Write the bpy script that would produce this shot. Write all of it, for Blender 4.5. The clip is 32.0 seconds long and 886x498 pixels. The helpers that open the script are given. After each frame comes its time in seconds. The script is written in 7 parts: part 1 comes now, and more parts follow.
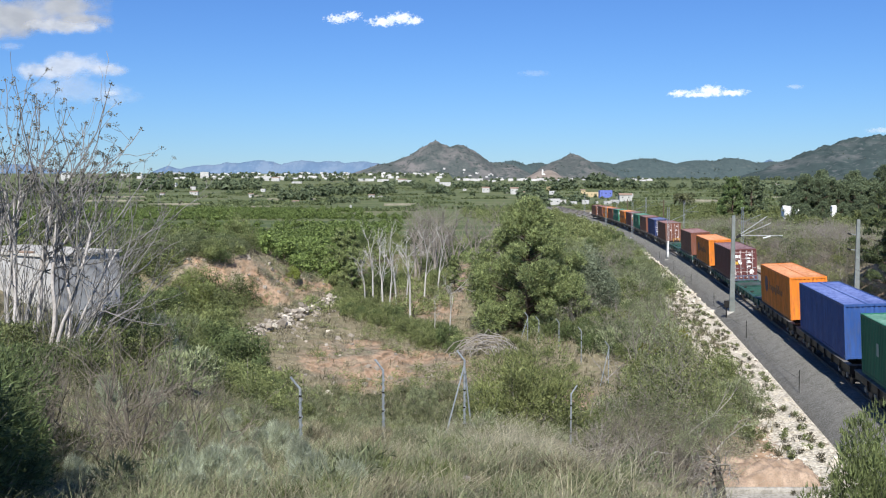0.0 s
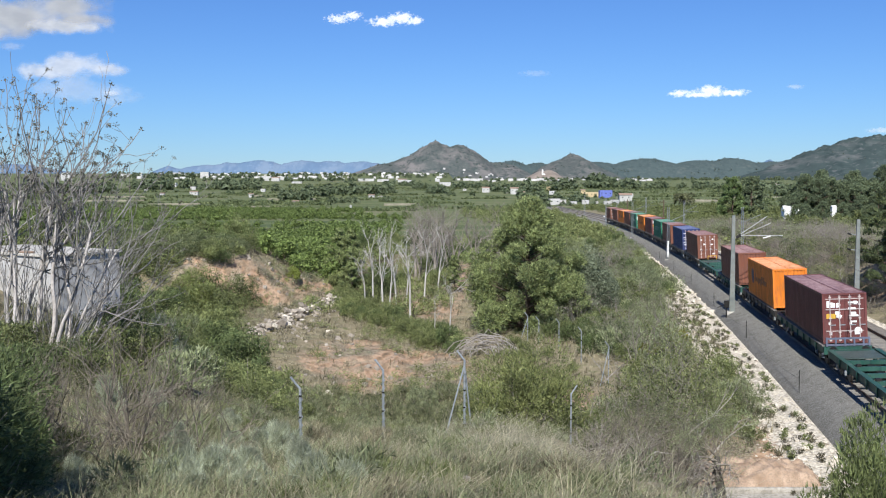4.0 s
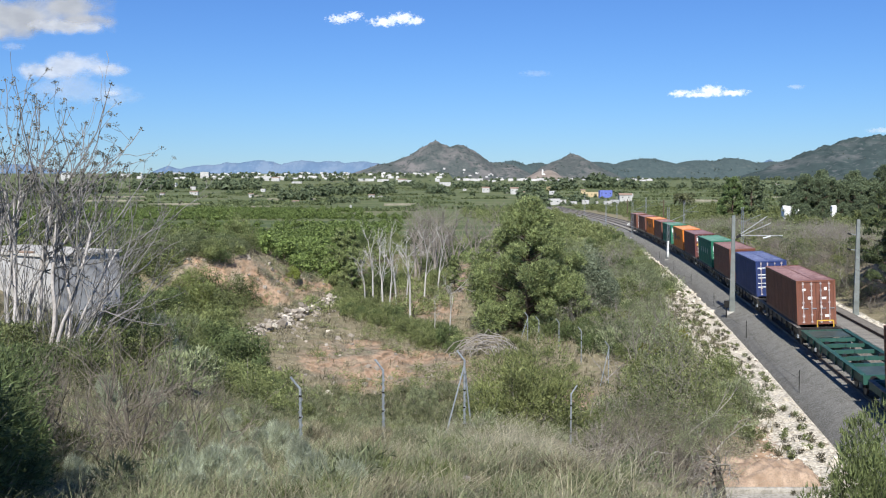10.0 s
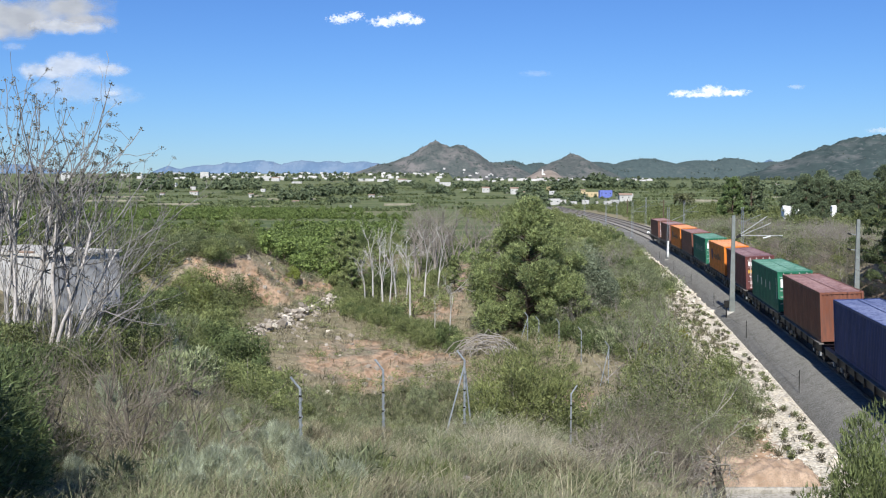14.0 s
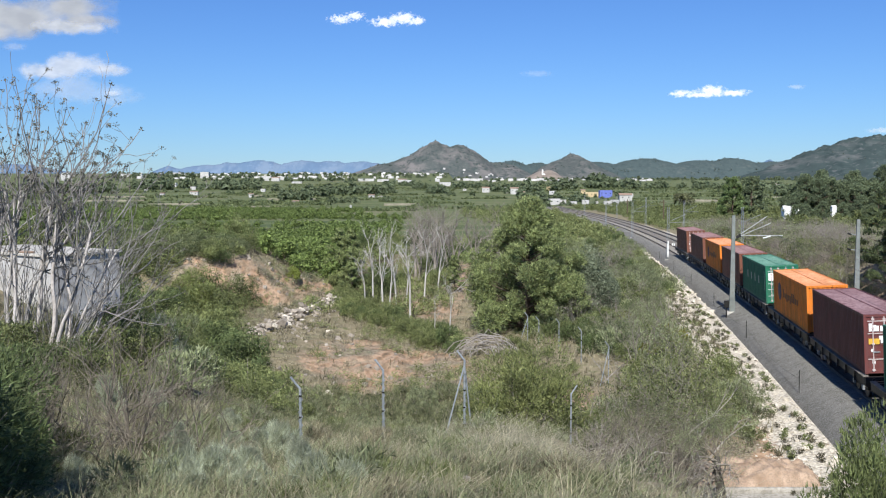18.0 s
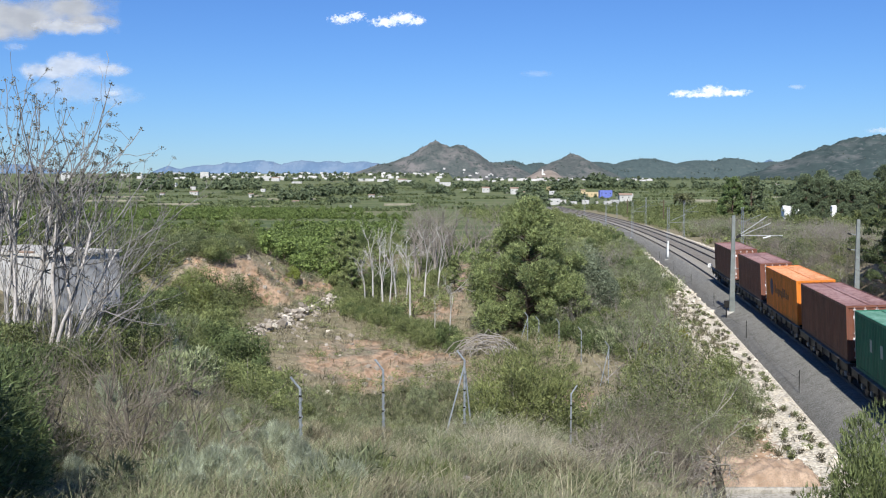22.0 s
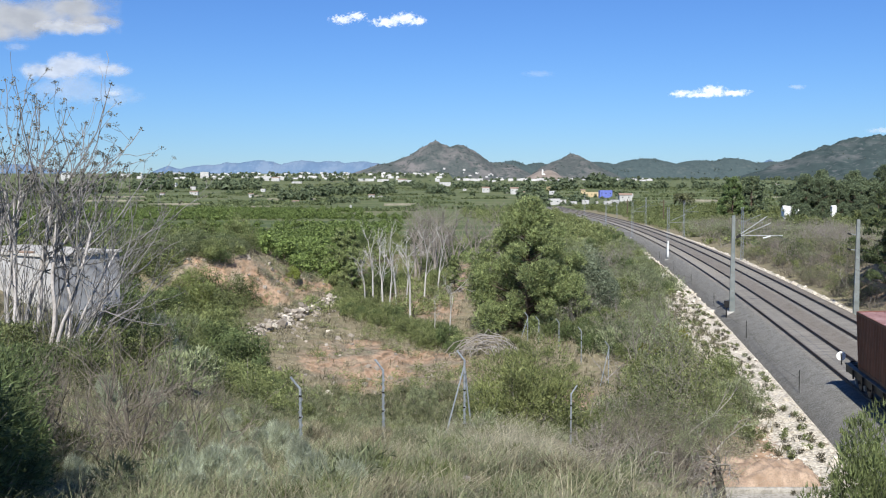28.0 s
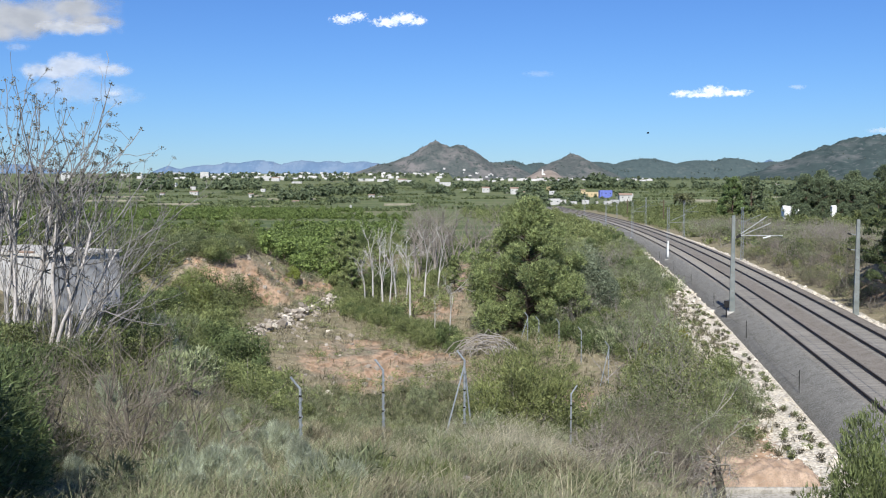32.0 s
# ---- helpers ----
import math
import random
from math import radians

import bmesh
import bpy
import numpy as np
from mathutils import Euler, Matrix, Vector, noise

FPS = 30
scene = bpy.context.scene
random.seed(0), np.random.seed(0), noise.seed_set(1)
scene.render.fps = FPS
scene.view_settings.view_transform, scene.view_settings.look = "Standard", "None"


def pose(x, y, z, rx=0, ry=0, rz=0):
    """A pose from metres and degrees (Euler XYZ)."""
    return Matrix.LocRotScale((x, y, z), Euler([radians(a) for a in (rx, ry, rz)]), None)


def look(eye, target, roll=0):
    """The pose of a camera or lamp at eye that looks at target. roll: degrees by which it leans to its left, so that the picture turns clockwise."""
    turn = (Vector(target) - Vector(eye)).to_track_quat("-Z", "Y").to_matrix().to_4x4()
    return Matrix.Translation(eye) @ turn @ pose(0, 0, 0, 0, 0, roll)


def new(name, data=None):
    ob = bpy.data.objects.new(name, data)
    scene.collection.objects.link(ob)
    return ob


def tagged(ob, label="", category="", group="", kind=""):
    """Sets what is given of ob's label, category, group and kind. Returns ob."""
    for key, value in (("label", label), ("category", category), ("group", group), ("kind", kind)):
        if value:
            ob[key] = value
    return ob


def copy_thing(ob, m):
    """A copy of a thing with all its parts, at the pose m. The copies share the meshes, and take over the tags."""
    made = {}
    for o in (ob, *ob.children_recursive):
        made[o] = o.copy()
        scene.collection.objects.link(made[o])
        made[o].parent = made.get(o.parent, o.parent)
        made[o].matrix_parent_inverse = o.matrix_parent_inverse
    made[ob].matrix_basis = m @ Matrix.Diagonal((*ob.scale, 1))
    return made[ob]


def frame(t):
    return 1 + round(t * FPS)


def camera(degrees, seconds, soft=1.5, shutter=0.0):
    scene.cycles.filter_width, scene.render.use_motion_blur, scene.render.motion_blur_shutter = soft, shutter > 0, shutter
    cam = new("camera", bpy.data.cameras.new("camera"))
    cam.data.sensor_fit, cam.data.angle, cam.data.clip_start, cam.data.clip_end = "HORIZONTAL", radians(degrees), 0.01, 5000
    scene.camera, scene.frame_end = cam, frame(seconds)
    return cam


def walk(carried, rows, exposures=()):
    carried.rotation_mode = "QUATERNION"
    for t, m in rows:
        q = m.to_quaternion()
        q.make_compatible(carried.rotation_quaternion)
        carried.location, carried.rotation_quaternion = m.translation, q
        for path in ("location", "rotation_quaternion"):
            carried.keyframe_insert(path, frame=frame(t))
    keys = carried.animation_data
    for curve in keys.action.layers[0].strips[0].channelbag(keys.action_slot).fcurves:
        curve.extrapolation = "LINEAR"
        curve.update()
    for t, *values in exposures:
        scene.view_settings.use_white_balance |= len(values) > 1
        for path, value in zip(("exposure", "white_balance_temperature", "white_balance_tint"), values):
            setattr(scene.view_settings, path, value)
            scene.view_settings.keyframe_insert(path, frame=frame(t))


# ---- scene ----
# Camera: stands still on the hillside above the line.
cam = camera(46.84, 32.0, soft=1.15)
EYE = pose(0, 0, 10.844, 90 - 4.06, 0, 0)
walk(cam, [(0.0, EYE), (32.0, EYE)], exposures=[(0.0, 0.5), (32.0, 0.5)])

# ---- world, sun ----
SUN_TO = Vector((-0.088, -0.714, 0.69)).normalized()
world = bpy.data.worlds.new("sky")
scene.world = world
world.use_nodes = True
wn, wl = world.node_tree.nodes, world.node_tree.links
sky = wn.new("ShaderNodeTexSky")
sky.sky_type = "NISHITA"
sky.sun_disc = False
sky.sun_elevation = math.asin(SUN_TO.z)
sky.sun_rotation = math.atan2(SUN_TO.x, SUN_TO.y)
sky.air_density, sky.dust_density, sky.ozone_density, sky.altitude = 1.0, 0.0, 3.1, 0
tint = wn.new("ShaderNodeMix")
tint.data_type, tint.blend_type = "RGBA", "MULTIPLY"
tint.inputs[0].default_value, tint.inputs[7].default_value = 1.0, (0.45, 0.718, 1.2, 1.0)
wl.new(sky.outputs[0], tint.inputs[6])
wl.new(tint.outputs[2], wn["Background"].inputs[0])
wn["Background"].inputs[1].default_value = 0.0655
sun = new("sun", bpy.data.lights.new("sun", "SUN"))
sun.data.energy, sun.data.angle, sun.data.color = 5.0, radians(0.53), (0.985, 0.97, 0.93)
sun.matrix_world = look(SUN_TO * 200, (0, 0, 0))


# ---- materials ----
def lin(c):
    return (*c, 1.0)


def mat(name, c1, c2, scale=4.0, rough=0.8, metal=0.0, bump=0.25, fine=9.0, vary=0.0, c3=None, spec=0.3, stretch=(1, 1, 1), island=0.0):
    """Two-scale mottled surface: c1 to c2 by broad noise, c3 flecks by fine noise; vary: object to object, island: piece to piece."""
    m = bpy.data.materials.new(name)
    m.use_nodes = True
    n, l = m.node_tree.nodes, m.node_tree.links
    b = n["Principled BSDF"]
    tc = n.new("ShaderNodeTexCoord")
    mp = n.new("ShaderNodeMapping")
    mp.inputs["Scale"].default_value = stretch
    l.new(tc.outputs["Object"], mp.inputs[0])
    n1 = n.new("ShaderNodeTexNoise")
    n1.inputs["Scale"].default_value, n1.inputs["Detail"].default_value = scale, 5
    n2 = n.new("ShaderNodeTexNoise")
    n2.inputs["Scale"].default_value, n2.inputs["Detail"].default_value = scale * fine, 4
    l.new(mp.outputs[0], n1.inputs["Vector"])
    l.new(mp.outputs[0], n2.inputs["Vector"])
    r1 = n.new("ShaderNodeValToRGB")
    r1.color_ramp.elements[0].position, r1.color_ramp.elements[1].position = 0.36, 0.64
    r1.color_ramp.elements[0].color, r1.color_ramp.elements[1].color = lin(c1), lin(c2)
    l.new(n1.outputs[0], r1.inputs[0])
    out = r1.outputs[0]
    mx = n.new("ShaderNodeMix")
    mx.data_type = "RGBA"
    r2 = n.new("ShaderNodeValToRGB")
    r2.color_ramp.elements[0].position, r2.color_ramp.elements[1].position = 0.45, 0.72
    l.new(n2.outputs[0], r2.inputs[0])
    l.new(r2.outputs[0], mx.inputs[0])
    l.new(out, mx.inputs[6])
    mx.inputs[7].default_value = lin(c3 or tuple(0.7 * a + 0.3 * d * 0.5 for a, d in zip(c1, c2)))
    out = mx.outputs[2]
    if vary or island:
        hs = n.new("ShaderNodeHueSaturation")
        mr = n.new("ShaderNodeMapRange")
        k = vary or island
        mr.inputs[3].default_value, mr.inputs[4].default_value = 1 - k, 1 + k
        src = n.new("ShaderNodeObjectInfo").outputs["Random"] if vary else n.new("ShaderNodeNewGeometry").outputs["Random Per Island"]
        l.new(src, mr.inputs[0])
        l.new(mr.outputs[0], hs.inputs["Value"])
        l.new(out, hs.inputs["Color"])
        out = hs.outputs[0]
    l.new(out, b.inputs["Base Color"])
    rr = n.new("ShaderNodeMapRange")
    rr.inputs[3].default_value, rr.inputs[4].default_value = max(0.05, rough - 0.12), min(1.0, rough + 0.1)
    l.new(n2.outputs[0], rr.inputs[0])
    l.new(rr.outputs[0], b.inputs["Roughness"])
    b.inputs["Metallic"].default_value = metal
    b.inputs["Specular IOR Level"].default_value = spec
    if bump:
        bp = n.new("ShaderNodeBump")
        bp.inputs["Strength"].default_value, bp.inputs["Distance"].default_value = bump, 0.05
        l.new(n2.outputs[0], bp.inputs["Height"])
        l.new(bp.outputs[0], b.inputs["Normal"])
    return m


def leaf_mat(name, c1, c2, through_light=0.3, vary=0.15):
    """Foliage: colour drifts from leaf to leaf, spray to spray and plant to plant, some light passes through."""
    m = bpy.data.materials.new(name)
    m.use_nodes = True
    n, l = m.node_tree.nodes, m.node_tree.links
    b = n["Principled BSDF"]
    g = n.new("ShaderNodeNewGeometry")
    mx = n.new("ShaderNodeMix")
    mx.data_type = "RGBA"
    mx.inputs[6].default_value, mx.inputs[7].default_value = lin(c1), lin(c2)
    l.new(g.outputs["Random Per Island"], mx.inputs[0])
    hs = n.new("ShaderNodeHueSaturation")
    mr = n.new("ShaderNodeMapRange")
    mr.inputs[3].default_value, mr.inputs[4].default_value = 1 - vary, 1 + vary
    l.new(n.new("ShaderNodeObjectInfo").outputs["Random"], mr.inputs[0])
    tc, age, spray, tone = n.new("ShaderNodeTexCoord"), n.new("ShaderNodeTexNoise"), n.new("ShaderNodeMapRange"), n.new("ShaderNodeMath")
    age.inputs["Scale"].default_value, age.inputs["Detail"].default_value, age.inputs["Roughness"].default_value = 1.6, 3, 0.65
    l.new(tc.outputs["Object"], age.inputs["Vector"])
    spray.inputs[1].default_value, spray.inputs[2].default_value, spray.inputs[3].default_value, spray.inputs[4].default_value = 0.38, 0.62, 0.5, 1.46
    l.new(age.outputs[0], spray.inputs[0])
    tone.operation = "MULTIPLY"
    l.new(mr.outputs[0], tone.inputs[0])
    l.new(spray.outputs[0], tone.inputs[1])
    l.new(tone.outputs[0], hs.inputs["Value"])
    l.new(mx.outputs[2], hs.inputs["Color"])
    l.new(hs.outputs[0], b.inputs["Base Color"])
    b.inputs["Roughness"].default_value = 0.65
    b.inputs["Specular IOR Level"].default_value = 0.25
    t = n.new("ShaderNodeBsdfTranslucent")
    l.new(hs.outputs[0], t.inputs[0])
    ms = n.new("ShaderNodeMixShader")
    ms.inputs[0].default_value = through_light
    l.new(b.outputs[0], ms.inputs[1])
    l.new(t.outputs[0], ms.inputs[2])
    l.new(ms.outputs[0], n["Material Output"].inputs[0])
    return m


# ---- mesh helpers ----
def fast_mesh(name, verts, faces, material=None, smooth=False):
    """A mesh from arrays; faces all have the same number of corners."""
    verts, faces = np.asarray(verts, np.float32), np.asarray(faces, np.int32)
    me = bpy.data.meshes.new(name)
    k = faces.shape[1]
    me.vertices.add(len(verts))
    me.vertices.foreach_set("co", verts.ravel())
    me.loops.add(faces.size)
    me.loops.foreach_set("vertex_index", faces.ravel())
    me.polygons.add(len(faces))
    me.polygons.foreach_set("loop_start", np.arange(0, faces.size, k, dtype=np.int32))
    if smooth:
        me.polygons.foreach_set("use_smooth", np.ones(len(faces), bool))
    me.update(calc_edges=True)
    if material:
        me.materials.append(material)
    return me


def part(name, data, material, parent, label="", m=None):
    """Links a bmesh or mesh as one mesh object under a thing or part."""
    if isinstance(data, bmesh.types.BMesh):
        me = bpy.data.meshes.new(name)
        data.to_mesh(me)
        data.free()
        me.materials.append(material)
    else:
        me = data
    ob = new(name, me)
    ob.parent = parent
    if m is not None:
        ob.matrix_basis = m
    if label:
        ob["label"] = label
    return ob


def thing(name, m, label, category, group=""):
    ob = new(name)
    ob.empty_display_size = 0.2
    ob.matrix_basis = m
    return tagged(ob, label, category, group)


def box(bm, x0, x1, y0, y1, z0, z1, bevel=0.0):
    r = bmesh.ops.create_cube(bm, size=1.0)
    vs = r["verts"]
    bmesh.ops.scale(bm, vec=(x1 - x0, y1 - y0, z1 - z0), verts=vs)
    bmesh.ops.translate(bm, vec=((x0 + x1) / 2, (y0 + y1) / 2, (z0 + z1) / 2), verts=vs)
    if bevel:
        es = list({e for v in vs for e in v.link_edges})
        bmesh.ops.bevel(bm, geom=es, offset=bevel, segments=1, affect="EDGES")
    return bm


def boxes(*dims, bevel=0.0):
    bm = bmesh.new()
    for d in dims:
        box(bm, *d, bevel=bevel)
    return bm


def rod(bm, p, q, r0, r1=None, sides=8):
    p, q = Vector(p), Vector(q)
    d = q - p
    m = Matrix.Translation((p + q) / 2) @ d.to_track_quat("Z", "Y").to_matrix().to_4x4()
    bmesh.ops.create_cone(bm, cap_ends=True, segments=sides, radius1=r0, radius2=r0 if r1 is None else r1, depth=d.length, matrix=m)
    return bm


def rods(*items, sides=8):
    bm = bmesh.new()
    for p, q, r in items:
        rod(bm, p, q, r, sides=sides)
    return bm


def tubes(segs, sides=5):
    """Joined tapering tubes from rows of x0 y0 z0 x1 y1 z1 r0 r1."""
    s = np.asarray(segs, float)
    p, q = s[:, 0:3], s[:, 3:6]
    d = q - p
    d /= np.linalg.norm(d, axis=1, keepdims=True) + 1e-9
    a = np.where(np.abs(d[:, 2:3]) < 0.9, [[0, 0, 1.0]], [[1.0, 0, 0]])
    u = np.cross(d, a)
    u /= np.linalg.norm(u, axis=1, keepdims=True)
    v = np.cross(d, u)
    an = np.arange(sides) * 2 * np.pi / sides
    ring = u[:, None] * np.cos(an)[None, :, None] + v[:, None] * np.sin(an)[None, :, None]
    vs = np.concatenate([p[:, None] + ring * s[:, 6, None, None], q[:, None] + ring * s[:, 7, None, None]], 1)
    i = np.arange(sides)
    f = np.stack([i, (i + 1) % sides, (i + 1) % sides + sides, i + sides], 1)
    fs = f[None] + (np.arange(len(s)) * 2 * sides)[:, None, None]
    return vs.reshape(-1, 3), fs.reshape(-1, 4)


def leaves(rng, centers, length, width, up=0.3, out=None, lie=0.0):
    """A pointed leaf at each centre, along out; with lie it turns over to cover the clump like a shingle."""
    n = len(centers)
    d = rng.normal(size=(n, 3))
    if out is not None:
        d = d * 0.6 + out * (1 - lie) if lie < 0.5 else np.cross(out, d) + out * 0.25
    d[:, 2] += up * (1 - lie * 0.7)
    d /= np.linalg.norm(d, axis=1, keepdims=True) + 1e-9
    w = np.cross(d, rng.normal(size=(n, 3)) * (1 - 0.55 * lie) + (out * lie * 1.5 if lie else 0.0))
    w /= np.linalg.norm(w, axis=1, keepdims=True) + 1e-9
    ln = length * rng.uniform(0.6, 1.3, (n, 1))
    wd = width * rng.uniform(0.6, 1.3, (n, 1))
    a = centers
    vs = np.stack([a - d * ln * 0.3 + w * wd * 0.6, a - d * ln * 0.3 - w * wd * 0.6, a + d * ln * 0.8], 1)
    return vs.reshape(-1, 3), np.arange(n * 3).reshape(n, 3)


def sm(a, b, x):
    t = np.clip((x - a) / (b - a), 0, 1)
    return t * t * (3 - 2 * t)


def vnoise(x, y, seed=0):
    """Smooth value noise in the plane, 0 to 1, for arrays."""
    xi, yi = np.floor(x), np.floor(y)
    fx, fy = x - xi, y - yi
    fx, fy = fx * fx * (3 - 2 * fx), fy * fy * (3 - 2 * fy)

    def h(i, j):
        v = np.sin(i * 127.1 + j * 311.7 + seed * 74.7) * 43758.5453
        return v - np.floor(v)
    return (h(xi, yi) * (1 - fx) + h(xi + 1, yi) * fx) * (1 - fy) + (h(xi, yi + 1) * (1 - fx) + h(xi + 1, yi + 1) * fx) * fy


def fbm(x, y, seed=0, octaves=4):
    t, a, f = 0, 0.5, 1.0
    for k in range(octaves):
        t = t + a * vnoise(x * f, y * f, seed + k)
        a, f = a / 2, f * 2.03
    return t


# ---- the line of the railway: s runs away from the camera, 0 at 62 m ----
CANT = -0.054
GAUGE, TRACKS = 1.735, 3.91
S_ = np.arange(-700, 520, 0.5)
SC = np.clip(S_, -120, 420)
HD_ = 0.1527 - 3.667e-4 * SC - 1.525e-6 * SC ** 2 / 2 + 1.2477e-8 * SC ** 3 / 6
I0 = int(np.argmin(abs(S_)))
X_ = np.concatenate([[0], np.cumsum((np.sin(HD_)[1:] + np.sin(HD_)[:-1]) / 4)])
Y_ = np.concatenate([[0], np.cumsum((np.cos(HD_)[1:] + np.cos(HD_)[:-1]) / 4)])
X_, Y_ = X_ - X_[I0] + 23.751, Y_ - Y_[I0] + 62.0
Z_ = -0.00743 * SC - 5.84e-6 * SC ** 2


def along(s):
    """x, y, z and heading of the near track's centre at s."""
    return tuple(np.interp(s, S_, a) for a in (X_, Y_, Z_, HD_))


def on_line(s, off, z, cant=CANT):
    """Points beside the track: off metres to the right, z above the rails, tilted with the track."""
    x, y, zz, a = along(s)
    o = off * np.cos(cant) + z * np.sin(cant)
    return np.stack(np.broadcast_arrays(x + o * np.cos(a), y - o * np.sin(a), zz + z * np.cos(cant) - off * np.sin(cant)), -1)


def line_pose(s, off=0.0, z=0.0, cant=CANT):
    """A pose with y along the line, away from the camera."""
    p = on_line(s, off, z, cant)
    return Matrix.Translation([float(c) for c in p]) @ Matrix.Rotation(-float(along(s)[3]), 4, "Z") @ Matrix.Rotation(cant, 4, "Y")


def line_offset(x, y):
    """Signed distance to the near track's centre and the height of its rails there."""
    s = y - 62.0
    for _ in range(3):
        cx, cy, cz, a = along(s)
        s = s + (x - cx) * np.sin(a) + (y - cy) * np.cos(a)
    cx, cy, cz, a = along(s)
    return (x - cx) * np.cos(a) - (y - cy) * np.sin(a), cz, s


# ---- the lie of the land ----
def plain_z(y):
    return 2.2 - 0.062 * np.clip(y - 106, 0, 55) - 0.0105 * np.clip(y - 161, 0, 250) - 0.0006 * np.clip(y - 411, 0, 1000) + 0.0125 * np.clip(y - 1400, 0, 2000)


def bank_edge(x):
    """Foot of the eroded bank below the groves."""
    return 91 + 0.75 * np.clip(x + 23, 0, 11) + 62 * sm(-12, -2, x) + 60 * sm(2, 14, x)


def ground_z(x, y):
    x, y = np.asarray(x, float), np.asarray(y, float)
    hill = 9.2 - 0.21 * y + 0.42 * np.clip(-x - 5, 0, 16) * sm(10, 40, y)
    hill = np.minimum(hill, 9.3 + 0.0 * x)
    # the hillside ends towards the line and beyond the fence
    low = -1.5 - 0.9 * np.exp(-((x + 3 - 0.1 * (y - 70)) / 9) ** 2) * sm(50, 64, y) * (1 - sm(84, 100, y))
    edge = 46 + 0.9 * np.clip(-x - 6, 0, 30)
    k = np.maximum(sm(edge - 13, edge + 11, y), sm(3.2, 9.2, x + 2.0 * np.exp(-((y - 27) / 8) ** 4)))
    z = hill * (1 - k) + low * k
    # the terrace of the groves behind the ravine
    yb = bank_edge(x) + 4 * (fbm(x * 0.12, y * 0.02, 5) - 0.5)
    kb = sm(yb, yb + 7, y)
    fall = (2.3 * sm(-20, -12.5, x) * (1 - sm(-7, 1, x)) - 1.1 * (1 - sm(-21, -16, x))) * (1 - sm(106, 130, y))
    z = z * (1 - kb) + (np.where(x > 20, np.minimum(plain_z(y), 1.0), plain_z(y)) - fall) * kb
    off, tz, s = line_offset(x, y)
    near = (np.abs(s) < 600)
    # bank to the right of the line
    rb = sm(9, 16, off) * (1.9 + 1.2 * np.exp(-((y - 95) / 40) ** 2)) * (1 - 0.75 * sm(120, 260, y))
    right = np.maximum(np.minimum(plain_z(y), 1.0), -2) * sm(20, 60, off) + (tz - 0.7 + rb) * (1 - sm(20, 60, off))
    z = np.where(off > 6, right * sm(6, 9, off) + z * (1 - sm(6, 9, off)), z)
    z = z + (fbm(x * 0.25, y * 0.25, 1) - 0.47) * 0.7 * sm(4, 12, np.abs(np.hypot(x, y)))
    z = z + ((fbm(x * 0.9, y * 0.9, 21, 3) - 0.44) * 0.35 + (fbm(x * 0.38, y * 0.24, 27, 3) - 0.44) * 0.9) * np.exp(-((y - 72) / 16) ** 2) * np.exp(-((x + 6) / 14) ** 2)
    # embankment of the line
    kl = sm(-8.0, -3.6, off) * (1 - sm(7.3, 9.3, off))
    bed = tz - 1.15 + np.clip(off, -4, 8) * 0.054
    z = np.where(near, z * (1 - kl) + bed * kl, z)
    return z


def gz(x, y):
    return float(ground_z(np.array([x]), np.array([y]))[0])


